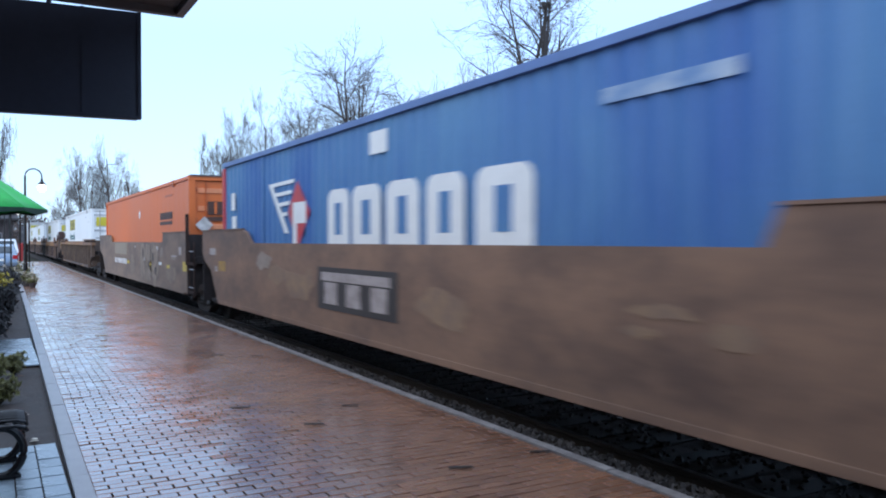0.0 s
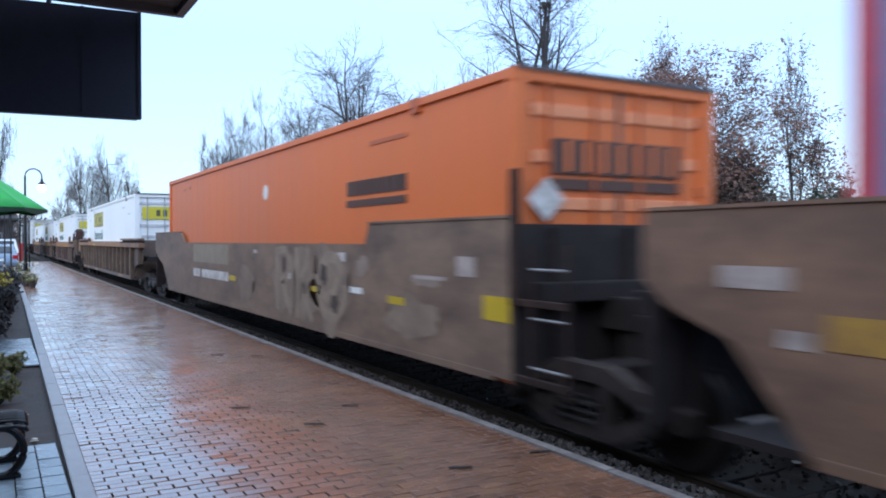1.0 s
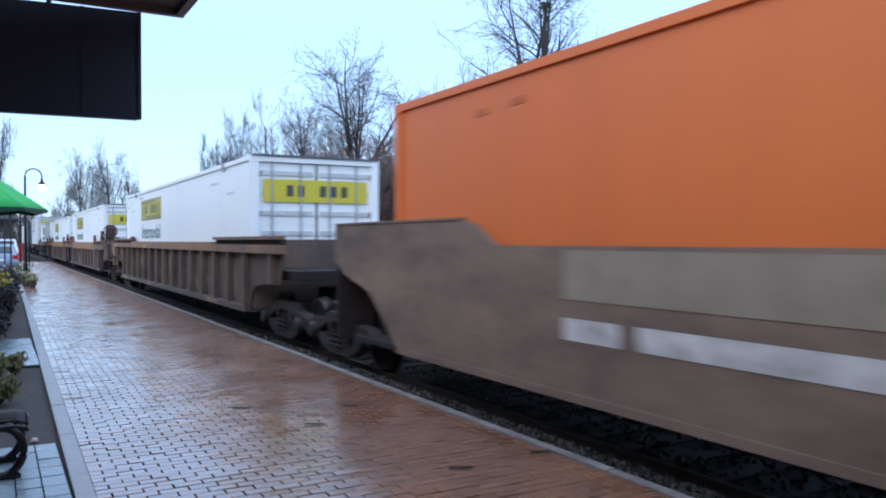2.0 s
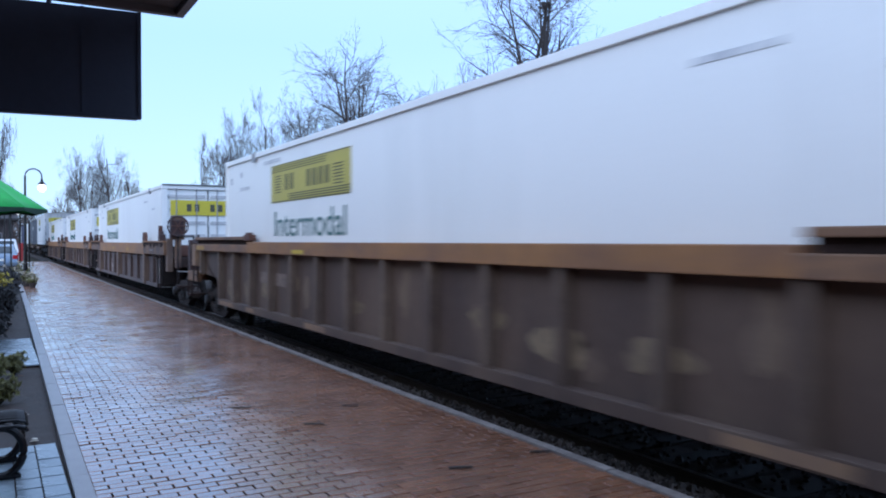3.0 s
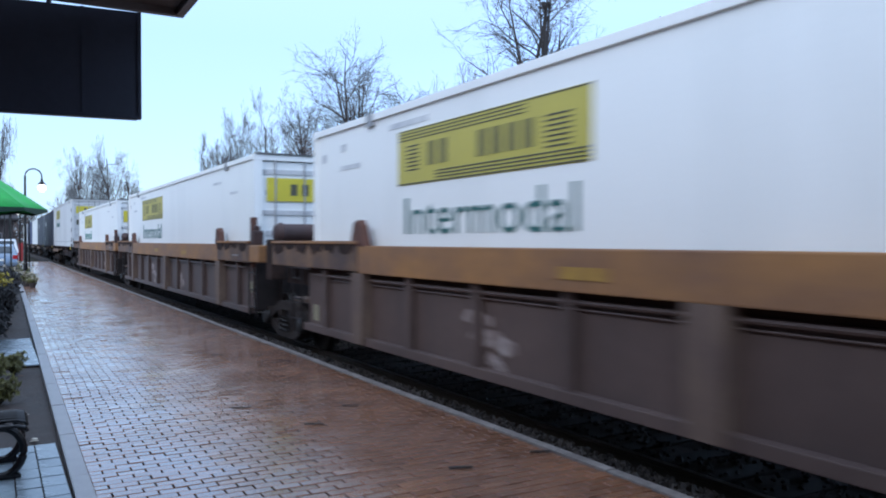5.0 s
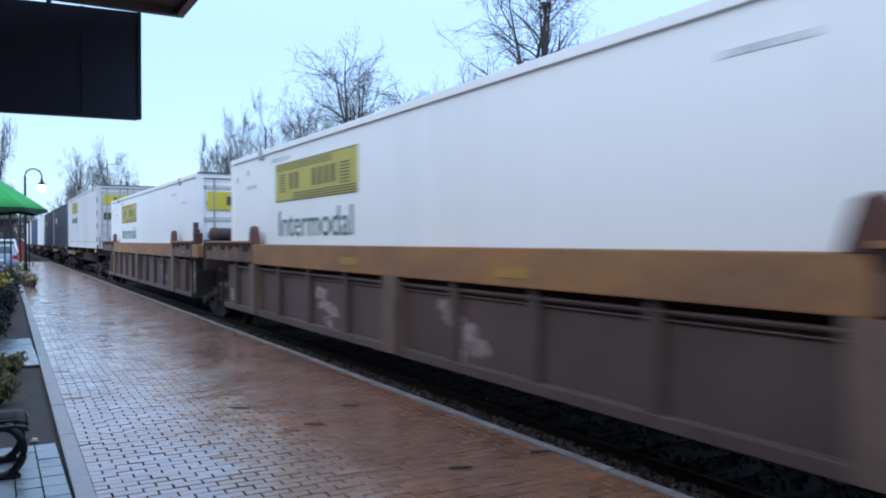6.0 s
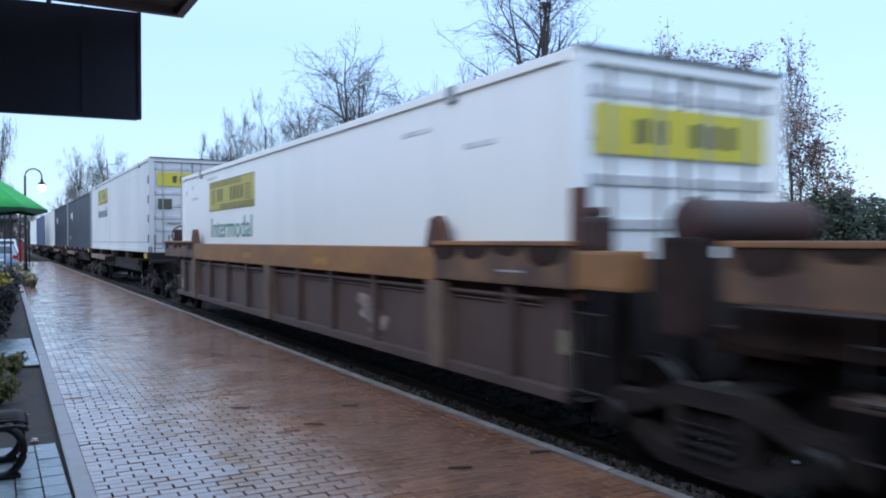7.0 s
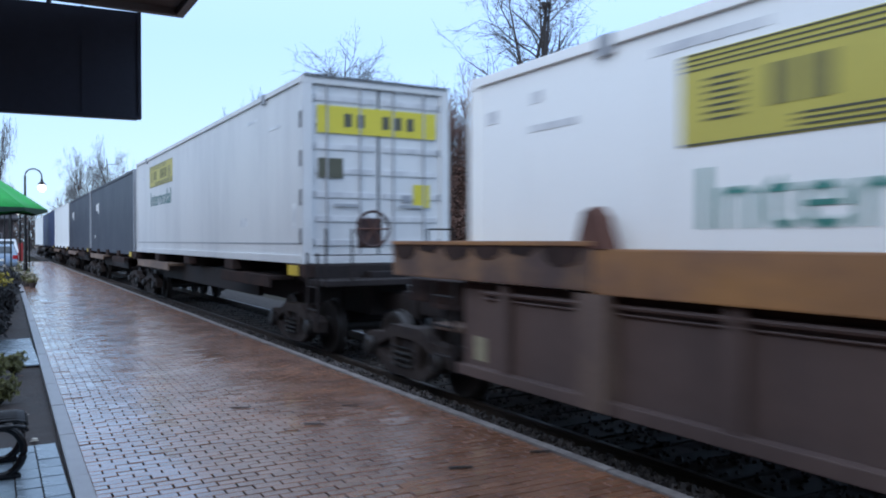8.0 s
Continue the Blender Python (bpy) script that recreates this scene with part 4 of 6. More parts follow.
def spine_car(s0, s1, label, first):
    """A skeleton car: one deep centre sill with cross arms that carry a container."""
    e = thing("spine_car", pose(TRACK_X, s0, RAIL_Z), label, "rail car", "cars of the train")
    L = s1 - s0
    part("centre_sill", boxes((-0.32, 0.32, -0.3, L + 0.3, 0.62, 1.30), (-1.0, -0.9, 3.4, L - 3.2, 0.72, 1.16), (0.9, 1.0, 3.4, L - 3.2, 0.72, 1.16), bevel=0.03), M_TRUCK, e)
    for y in (0.15, L * 0.26, L * 0.5, L * 0.74, L - 0.15):
        part("cross_arm", boxes((-1.28, 1.28, y - 0.22, y + 0.22, 1.16, 1.41), bevel=0.03), M_TRUCK, e)
        for side in (-1, 1):
            part("corner_bracket", boxes((*sorted((side * 1.18, side * 1.36)), y - 0.3, y + 0.3, 1.22, 1.42), bevel=0.015), M_DARKDECK, e)
    part("walkway", boxes((-1.42, -1.0, 1.4, 4.6, 1.12, 1.18), (-1.42, -1.38, 1.4, 4.6, 1.0, 1.20), bevel=0.008), M_DARKDECK, e)
    part("walkway", boxes((-1.42, -1.0, L - 6.2, L - 1.2, 1.12, 1.18), (-1.42, -1.38, L - 6.2, L - 1.2, 1.0, 1.20), bevel=0.008), M_TAUPE, e)
    tank = part("air_tank", lathe([(-0.7, 0.05), (-0.62, 0.2), (0.62, 0.2), (0.7, 0.05)], "x", 16), M_DARKDECK, e)
    tank.matrix_basis = pose(-0.7, 5.2, 0.95, 0, 0, 90)
    truck(e, 1.15)
    truck(e, L - 1.6)
    if first:
        coupler(e, -2.4, -0.2)
        part("end_platform", boxes((-1.3, 1.3, -0.9, 0.0, 1.12, 1.2), bevel=0.01), M_TRUCK, e)
        brake_wheel(e, -0.55, -0.85, 1.95)
        for x in (-1.3, -0.9, 0.35, 0.8):
            part("railing_post", tube([(x, -0.88, 1.15), (x, -0.88, 1.95)], 0.016, 6), M_TRUCK, e)
        part("railing", tube([(0.35, -0.88, 1.95), (0.8, -0.88, 1.95)], 0.016, 6), M_TRUCK, e)
        ladder(e, -1.36, -0.7, 0.6, 1.6, 3)
    side_mark("reflector", e, 0.1, 0.6, 1.24, 1.40, M_REFLECT, x=-1.362)
    MOVING.append((e, s0))


# ---- the train, from its near end to its far end ----
TOP = 3.365
car, L = smooth_well_car(-0.3, 17.9, M_BROWN, "brown plate-sided well car with raised ends and white stencil bars", 3.05, 14.45, 1.35)
truck(car, L + 1.0, 1.1)
MOVING.append((car, -0.3))
panel = side_mark("stencil_panel", car, 8.43, 11.0, 0.82, 1.41, M_BLACKPLATE, "black panel with white stencil bars")
part("stencil_bar", boxes((-1.372, -1.367, 8.62, 10.84, 1.22, 1.34)), M_STENCIL, panel)
for k in range(3):
    part("stencil_bar", boxes((-1.372, -1.367, 10.26 - 0.78 * k, 10.72 - 0.78 * k, 0.90, 1.20)), M_STENCIL, panel)
side_mark("data_panel", car, 17.0, 17.5, 1.48, 1.62, M_STENCIL)
side_mark("reflector", car, 16.2, 16.75, 1.16, 1.36, M_OCHRE_BRIGHT)
side_mark("marking", car, 16.85, 17.05, 1.14, 1.25, M_STENCIL)
blotch(car, 13.6, 1.42, 0.35, 0.14, M_GRAFFITI, 1, "chalky patch")
blotch(car, 12.8, 1.22, 0.5, 0.16, M_OCHRE, 2, "faded ochre graffiti")
blotch(car, 11.9, 1.06, 0.55, 0.22, M_OCHRE, 3, "faded ochre graffiti")
blotch(car, 11.35, 1.18, 0.20, 0.14, M_OCHRE, 4, "faded ochre graffiti")
blotch(car, 7.4, 1.05, 0.55, 0.18, M_OCHRE, 5, "faded ochre graffiti")
blotch(car, 4.3, 1.28, 0.30, 0.05, M_OCHRE, 6, "chalky patch")
blotch(car, 4.5, 1.12, 0.16, 0.05, M_OCHRE, 16, "chalky patch")
blotch(car, 3.7, 1.16, 0.22, 0.08, M_OCHRE, 17, "chalky patch")

car, L = smooth_well_car(19.55, 37.45, M_TAUPE, "taupe plate-sided well car with chalky graffiti and yellow reflectors", 22.65, 33.9, 1.9)
truck(car, L + 0.55, 1.1)
coupler(car, L + 0.8, L + 3.0)
MOVING.append((car, 19.55))
side_mark("reflector", car, 0.02, 0.46, 1.03, 1.26, M_REFLECT, "yellow end reflector")
side_mark("data_panel", car, 9.85, 12.1, 0.97, 1.15, M_PANEL_WORN, "smudged white data panel")
side_mark("data_panel", car, 12.3, 12.95, 0.97, 1.15, M_PANEL_WORN, "smudged white data panel")
side_mark("pale_panel", car, 9.85, 12.95, 1.30, 1.70, M_TAUPE_PALE, "faded pale panel")
side_mark("reflector", car, 9.3, 9.75, 1.0, 1.10, M_REFLECT)
side_mark("marking", car, 3.3, 3.68, 1.10, 1.18, M_DECAL_WHITE)
side_mark("reflector", car, 4.75, 5.12, 1.04, 1.12, M_REFLECT)
side_mark("reflector", car, 2.12, 2.55, 1.04, 1.13, M_REFLECT)
blotch(car, 1.6, 1.34, 0.30, 0.06, M_GRAFFITI, 9, "chalky patch")
blotch(car, 3.3, 1.45, 0.2, 0.12, M_GRAFFITI, 10, "chalky patch")
# a big chalky tag of broad strokes over a thin wash
for k, (y, z, ry, rz_) in enumerate(((6.25, 1.14, 0.62, 0.52), (5.40, 1.14, 0.50, 0.52), (4.35, 1.12, 0.70, 0.54), (8.6, 1.0, 0.5, 0.3), (1.9, 0.9, 0.7, 0.24))):
    blotch(car, y, z, ry, rz_, M_TAG_WASH, 80 + k, "thin tan wash of old paint", x=-1.3605)
R9 = [(4.35 + 0.50 * math.cos(radians(a)), 1.14 + 0.42 * math.sin(radians(a))) for a in range(150, -200, -14)]
for pts, w in (([(6.72, 0.66), (6.70, 1.20), (6.74, 1.68)], 0.17), ([(6.66, 1.62), (6.28, 1.64), (6.06, 1.42), (6.22, 1.20), (6.60, 1.12)], 0.15), ([(6.44, 1.14), (6.24, 0.86), (6.00, 0.62)], 0.17),
               ([(5.74, 0.60), (5.72, 1.16), (5.76, 1.68)], 0.18), ([(5.64, 1.14), (5.40, 1.40), (5.22, 1.68)], 0.16), ([(5.56, 1.16), (5.30, 0.84), (5.10, 0.60)], 0.17), (R9, 0.20), ([(4.86, 1.10), (4.52, 0.98), (4.22, 1.08), (4.12, 1.28)], 0.16)):
    ribbon(car, pts, w, M_TAG, "broad chalky tan graffiti stroke")
for y, z, ry, rz_ in ((4.62, 1.30, 0.12, 0.16), (4.20, 0.92, 0.13, 0.11), (6.38, 1.40, 0.07, 0.12), (5.42, 1.08, 0.06, 0.10)):
    blotch(car, y, z, ry, rz_, M_GRAFFITI_DARK, 90 + y, "dark graffiti shadow", x=-1.3665)
side_mark("marking", car, 6.05, 6.30, 1.18, 1.27, M_PANEL_WORN)
side_mark("marking", car, 3.85, 4.12, 1.50, 1.62, M_PANEL_WORN)
side_mark("marking", car, 7.0, 7.3, 1.02, 1.14, M_OCHRE)
side_mark("marking", car, 7.9, 8.05, 1.56, 1.62, M_PANEL_WORN)
side_mark("marking", car, 0.62, 0.95, 1.42, 1.62, M_STENCIL)
side_mark("marking", car, 1.2, 1.9, 1.36, 1.40, M_STENCIL)

ribbed_well_car(39.7, 59.3, 41.65, 57.35, "dark umber ribbed well car with rusty top chord")
C_LABEL = "plum-brown articulated well car with broad rusty chord and guides"
chord_well_car(71.98, C_LABEL, True, (2.8,))
chord_well_car(90.30, C_LABEL, False, (2.4, -1.3))
chord_well_car(108.67, C_LABEL, False, (-3.8,), joined=False)
spine_car(121.1, 137.5, "black spine car carrying a white container", True)
spine_car(137.9, 151.7, "black spine car carrying a slate container", False)
spine_car(152.0, 164.4, "black spine car carrying a slate container", False)
spine_car(164.7, 177.7, "black spine car carrying a white container", False)
spine_car(178.1, 194.4, "black spine car carrying a navy container", False)
spine_car(194.8, 211.2, "black spine car carrying a white container", False)

blue_container(16.36, TOP)
orange_container(19.60, TOP)
W_LABEL = "white intermodal container with yellow name panel and green writing"
white_container(41.75, 15.5, TOP, W_LABEL, sheet=(2.95, 6.4))
white_container(64.30, 15.3, TOP, W_LABEL)
white_container(82.65, 15.3, TOP, W_LABEL)
white_container(101.0, 15.35, TOP, W_LABEL, green=M_GREEN_DECAL_LIGHT)
white_container(121.2, 16.15, 4.32, "white container on spine car with yellow panel and notice plates", sheet=(2.4, 5.9), rear_plate=True, paint=M_WHITE_DULL)
plain_container(137.95, 13.7, 4.20, M_SLATE, "dark slate container with pale posts on spine car", M_DECAL_GREY, ((2.2, 2.9, 3.15, 3.45), (3.0, 3.25, 3.0, 3.5), (1.6, 1.9, 1.9, 2.05)))
plain_container(151.95, 12.4, 4.20, M_SLATE, "dark slate container with pale posts on spine car", M_DECAL_GREY, ((2.2, 2.9, 3.15, 3.45), (3.0, 3.25, 3.0, 3.5)))
plain_container(164.7, 13.0, 4.20, M_WHITE, "plain white container far down the train")
plain_container(178.1, 16.1, 4.20, M_NAVY, "navy blue container far down the train")
plain_container(194.8, 16.1, 4.20, M_WHITE, "plain white container far down the train")


# ---- the setting: ground, track, platform ----
M_GROUND = mat("wet_winter_turf", (0.050, 0.052, 0.030), 0.9, spec=0.15, var=0.4, scale=0.3, fine=9, col2=(0.045, 0.034, 0.024))
M_BALLAST = mat("dark_wet_ballast", (0.100, 0.086, 0.078), 0.85, var=0.5, scale=6, fine=40, bump=0.9, spec=0.2)
M_STONE = mat("ballast_stone", (0.082, 0.072, 0.068), 0.7, var=0.4, per=0.6, scale=8, spec=0.25)
M_TIE = mat("creosoted_tie", (0.045, 0.036, 0.030), 0.8, var=0.5, scale=6, stretch=(0.3, 4, 4))
M_MORTAR = mat("wet_joint_sand", (0.038, 0.025, 0.021), 0.9, var=0.3, scale=8, spec=0.1)
M_CONCRETE = mat("wet_concrete", (0.30, 0.28, 0.28), 0.38, var=0.25, scale=2.5, fine=50, col2=(0.20, 0.185, 0.185), bump=0.2)
M_EDGE = mat("worn_edge_concrete", (0.25, 0.22, 0.20), 0.6, var=0.4, scale=5, fine=35, col2=(0.12, 0.10, 0.092), bump=0.3)
M_PAVER = mat("wet_grey_paver", (0.20, 0.24, 0.27), 0.26, var=0.3, scale=4, fine=45, per=0.15)
M_MULCH = mat("dark_wet_mulch", (0.036, 0.023, 0.018), 0.75, var=0.5, scale=5, fine=35, bump=1.0)
M_LITTER = mat("pale_paper_litter", (0.70, 0.70, 0.70), 0.6, var=0.1)
M_LEAF_LITTER = mat("fallen_leaf", (0.10, 0.05, 0.025), 0.6, var=0.4, per=0.4)


def brick_material():
    """Wet fired brick: colour from piece to piece, a film of water that pools in places."""
    m = mat("wet_red_brick", (0.275, 0.125, 0.068), 0.3, var=0.4, scale=1.6, fine=55, col2=(0.175, 0.083, 0.052), per=0.17, bump=0.06)
    n, l = m.node_tree.nodes, m.node_tree.links
    b = n["Principled BSDF"]
    tc = n.new("ShaderNodeNewGeometry")
    pool = n.new("ShaderNodeTexNoise")
    pool.inputs["Scale"].default_value, pool.inputs["Detail"].default_value = 1.3, 3.0
    l.new(tc.outputs["Position"], pool.inputs["Vector"])
    r = n.new("ShaderNodeMapRange")
    r.inputs[1].default_value, r.inputs[2].default_value = 0.36, 0.66
    r.inputs[3].default_value, r.inputs[4].default_value = 0.13, 0.27
    l.new(pool.outputs["Fac"], r.inputs[0])
    l.new(r.outputs[0], b.inputs["Roughness"])
    b.inputs["Coat Weight"].default_value = 0.8
    b.inputs["Coat IOR"].default_value = 1.5
    l.new(r.outputs[0], b.inputs["Coat Roughness"])
    return m


M_BRICK = brick_material()

ground = tagged(link_mesh("ground", boxes((-900, 1200, -300, 2500, -0.9, -0.46)), M_GROUND), "wet winter turf and soil beyond the tracks", "ground", kind="structure")

rng = random.Random(4)


def curb_x(y):
    """Platform-side face of the left kerb."""
    return 0.476 + 0.0127 * y


def shoulder(x):
    """The ballast lies higher between the platform and the near rail."""
    return 0.125 * max(0.0, min(1.0, (4.56 - x) / 0.16))


# ballast bed, uneven on top
bm = bmesh.new()
nx, ny = 26, 420
grid = []
for j in range(ny + 1):
    y = -20 + 270 * (j / ny) ** 2.0
    row = []
    for i in range(nx + 1):
        x = 3.70 + (8.2 - 3.70) * i / nx
        z = -0.335 + shoulder(x) + 0.03 * noise.noise(Vector((x * 5, y * 5, 0))) + (-0.10 if i == nx else 0.0)
        row.append(bm.verts.new((x, y, z)))
    grid.append(row)
for j in range(ny):
    for i in range(nx):
        bm.faces.new((grid[j][i], grid[j][i + 1], grid[j + 1][i + 1], grid[j + 1][i]))
tagged(link_mesh("ballast_bed", bm, M_BALLAST), "dark wet crushed stone under the track", "ballast", kind="structure")


def stones():
    """Loose ballast stones, each an uneven block."""
    vs, fs = [], []
    base = [(-1, -1, -1), (1, -1, -1), (1, 1, -1), (-1, 1, -1), (-0.7, -0.7, 1), (0.7, -0.7, 1), (0.7, 0.7, 1), (-0.7, 0.7, 1)]
    quads = ((4, 5, 6, 7), (0, 1, 5, 4), (1, 2, 6, 5), (2, 3, 7, 6), (3, 0, 4, 7))
    for _ in range(9000):
        y = 1.5 + 34 * rng.random() ** 1.8
        x = rng.uniform(3.78, 4.62) if rng.random() < 0.75 else rng.uniform(4.7, 6.0)
        r = rng.uniform(0.012, 0.028)
        q = Euler((rng.uniform(-1, 1), rng.uniform(-1, 1), rng.uniform(0, 6))).to_matrix()
        k = len(vs)
        for b in base:
            p = q @ Vector([c * r * rng.uniform(0.6, 1.15) for c in b])
            vs.append((x + p.x, y + p.y, -0.315 + shoulder(x) + p.z))
        fs.extend(tuple(k + i for i in f) for f in quads)
    me = bpy.data.meshes.new("ballast_stones")
    me.from_pydata(vs, [], fs)
    me.materials.append(M_STONE)
    tagged(new("ballast_stones", me), "loose dark wet ballast stones beside the rail", "ballast", kind="stuff")


stones()

track = thing("railway_track", pose(TRACK_X, 0, 0), "steel rails on wooden ties in ballast", "railway track", kind="structure")
rail_o = [(-0.07, -0.345), (0.07, -0.345), (0.07, -0.33), (0.012, -0.312), (0.012, -0.225), (0.036, -0.212), (0.036, -0.185), (0.028, RAIL_Z), (-0.028, RAIL_Z), (-0.036, -0.185), (-0.036, -0.212), (-0.012, -0.225), (-0.012, -0.312), (-0.07, -0.33)]
for side in (-1, 1):
    bm = bmesh.new()
    a = [bm.verts.new((side * 0.753 + x, -20, z)) for x, z in rail_o]
    b = [bm.verts.new((side * 0.753 + x, 250, z)) for x, z in rail_o]
    for i in range(len(a)):
        bm.faces.new((a[i], a[(i + 1) % len(a)], b[(i + 1) % len(a)], b[i]))
    rail = part("rail", bm, M_RAIL, track)
    part("rail_head", boxes((side * 0.753 - 0.024, side * 0.753 + 0.024, -20, 250, RAIL_Z - 0.004, RAIL_Z + 0.002)), M_RAIL_TOP, rail, "polished running surface")
tie_mesh = None
for k in range(110):
    y = -3 + k * 0.53
    if tie_mesh is None:
        t = part("tie", boxes((-1.3, 1.3, -0.115, 0.115, -0.47, -0.318), bevel=0.012), M_TIE, track)
        tie_mesh = t.data
    else:
        t = new("tie", tie_mesh)
        t.parent = track
    t.location = (rng.uniform(-0.03, 0.03), y, 0)

# platform body and its edges
bm = bmesh.new()
ys = [-9, 68.5]
lo = [bm.verts.new((x, y, -0.46)) for y in ys for x in (curb_x(y) - 0.01, 3.665)]
hi = [bm.verts.new((x, y, -0.009)) for y in ys for x in (curb_x(y) - 0.01, 3.665)]
for f in ((0, 1, 3, 2),):
    bm.faces.new([lo[i] for i in f])
    bm.faces.new([hi[i] for i in f])
for i, j in ((0, 1), (1, 3), (3, 2), (2, 0)):
    bm.faces.new((lo[i], lo[j], hi[j], hi[i]))
platform = tagged(link_mesh("platform", bm, M_MORTAR), "wet red brick station platform with dark joints", "platform", kind="structure")

for k in range(50):
    y = -3.0 + k * 1.43
    ob = part("edge_slab", boxes((3.665, 3.755, 0.003, 1.425, -0.40, 0.010), bevel=0.012), M_EDGE, platform)
    ob.location = (rng.uniform(-0.004, 0.004), y, rng.uniform(-0.004, 0.004))
for k in range(54):
    y = -2.0 + k * 1.3
    bm = boxes((-0.118, 0.0, 0.004, 1.296, -0.40, 0.022), bevel=0.012)
    ob = part("kerb_stone", bm, M_CONCRETE, platform)
    ob.matrix_basis = pose(curb_x(y), y, rng.uniform(-0.003, 0.003), 0, 0, -0.728)


def brick_verts(w, d, g=0.010, c=0.002):
    """Top and flanks of one brick with eased edges, from its own corner."""
    x0, x1, y0, y1 = g / 2, w - g / 2, g / 2, d - g / 2
    v = [(x0, y0, -0.03), (x1, y0, -0.03), (x1, y1, -0.03), (x0, y1, -0.03),
         (x0, y0, -c), (x1, y0, -c), (x1, y1, -c), (x0, y1, -c),
         (x0 + c, y0 + c, 0), (x1 - c, y0 + c, 0), (x1 - c, y1 - c, 0), (x0 + c, y1 - c, 0)]
    f = [(8, 9, 10, 11)] + [(i + b, (i + 1) % 4 + b, (i + 1) % 4 + b + 4, i + b + 4) for b in (0, 4) for i in range(4)]
    return v, f


def bricks():
    """Courses across the platform in running bond; the nearest stretch as single bricks."""
    vs, fs, single = [], [], 0
    bw, bd = 0.185, 0.093
    v0, f0 = brick_verts(bw, bd)
    shared = bpy.data.meshes.new("brick")
    shared.from_pydata(v0, [], f0)
    shared.materials.append(M_BRICK)
    j = 0
    y = -3.929
    while y < 68.3:
        left = curb_x(y) + 0.003
        x = left - (bw / 2 if j % 2 else 0.0) - rng.uniform(0, 0.012)
        wave = 0.010 * noise.noise(Vector((y * 0.8, 1.7, 0)))
        while x < 3.655:
            a, b = max(x, left), min(x + bw, 3.662)
            x += bw
            if b - a < 0.03:
                continue
            sink = 0.004 * noise.noise(Vector((a * 1.4, y * 1.4, 3))) - 0.003
            tx, ty = rng.gauss(0, 0.005), rng.gauss(0, 0.013)
            z = sink + rng.gauss(0, 0.0012)
            if 4.6 <= y < 6.4 and b - a > 0.18 and single < 300:
                ob = new("brick", shared)
                ob.parent = platform
                ob.matrix_basis = Matrix.Translation((a, y + wave, z)) @ Euler((ty, -tx, rng.gauss(0, 0.012))).to_matrix().to_4x4()
                single += 1
                continue
            v, f = (v0, f0) if b - a > 0.184 else brick_verts(b - a, bd)
            k, rz = len(vs), rng.gauss(0, 0.012)
            for p in v:
                vs.append((a + p[0] - rz * p[1], y + wave + p[1] + rz * p[0], z + p[2] + tx * (p[0] - 0.1) + ty * (p[1] - 0.05)))
            fs.extend(tuple(k + i for i in q) for q in f)
        y += bd
        j += 1
    me = bpy.data.meshes.new("brick_paving")
    me.from_pydata(vs, [], fs)
    me.materials.append(M_BRICK)
    ob = new("brick_paving", me)
    ob.parent = platform
    ob["kind"] = "stuff"


# mulch bed beside the platform, with two paved pads
bm = bmesh.new()
grid = []
for j in range(193):
    y = -4 + j * 0.25
    row = []
    for i in range(15):
        x1 = curb_x(y) - 0.120
        x = x1 - 2.6 * (1 - i / 14)
        row.append(bm.verts.new((x, y, -0.035 + 0.022 * noise.noise(Vector((x * 7, y * 7, 2))))))
    grid.append(row)
for j in range(192):
    for i in range(14):
        bm.faces.new((grid[j][i], grid[j][i + 1], grid[j + 1][i + 1], grid[j + 1][i]))
tagged(link_mesh("planting_bed", bm, M_MULCH), "planting bed of dark wet bark mulch", "planting bed", kind="structure")
lawn = tagged(link_mesh("car_park", boxes((-60, -1.8, 26, 44.05, -0.45, -0.07), (-60, 0.90, 44.05, 140, -0.45, -0.07)), mat("wet_asphalt", (0.045, 0.045, 0.048), 0.35, var=0.3, scale=2, fine=60)), "wet asphalt car park beyond the station", "car park", kind="structure")


def pad(y0, y1, cell_x, cell_y, label):
    x1 = curb_x((y0 + y1) / 2) - 0.123
    e = thing("paved_pad", pose(x1, y0, 0), label, "paving", kind="structure")
    part("bedding", boxes((-2.0, -0.004, 0, y1 - y0, -0.10, -0.012)), M_MORTAR, e)
    shared, ny = None, max(1, round((y1 - y0) / cell_y))
    for i in range(int(2.0 / cell_x)):
        for j in range(ny):
            if shared is None:
                ob = part("paver", boxes((-cell_x + 0.004, -0.004, 0.004, cell_y - 0.004, -0.03, 0.004), bevel=0.005), M_PAVER, e)
                shared = ob.data
            else:
                ob = new("paver", shared)
                ob.parent = e
            ob.matrix_basis = pose(-0.01 - i * cell_x, j * cell_y, rng.uniform(-0.003, 0.002), rng.gauss(0, 0.4), rng.gauss(0, 0.4))


pad(4.5, 6.92, 0.152, 0.242, "pad of wet blue-grey pavers under the bench")
pad(11.4, 14.5, 0.60, 0.775, "wet pale slab path through the bed")

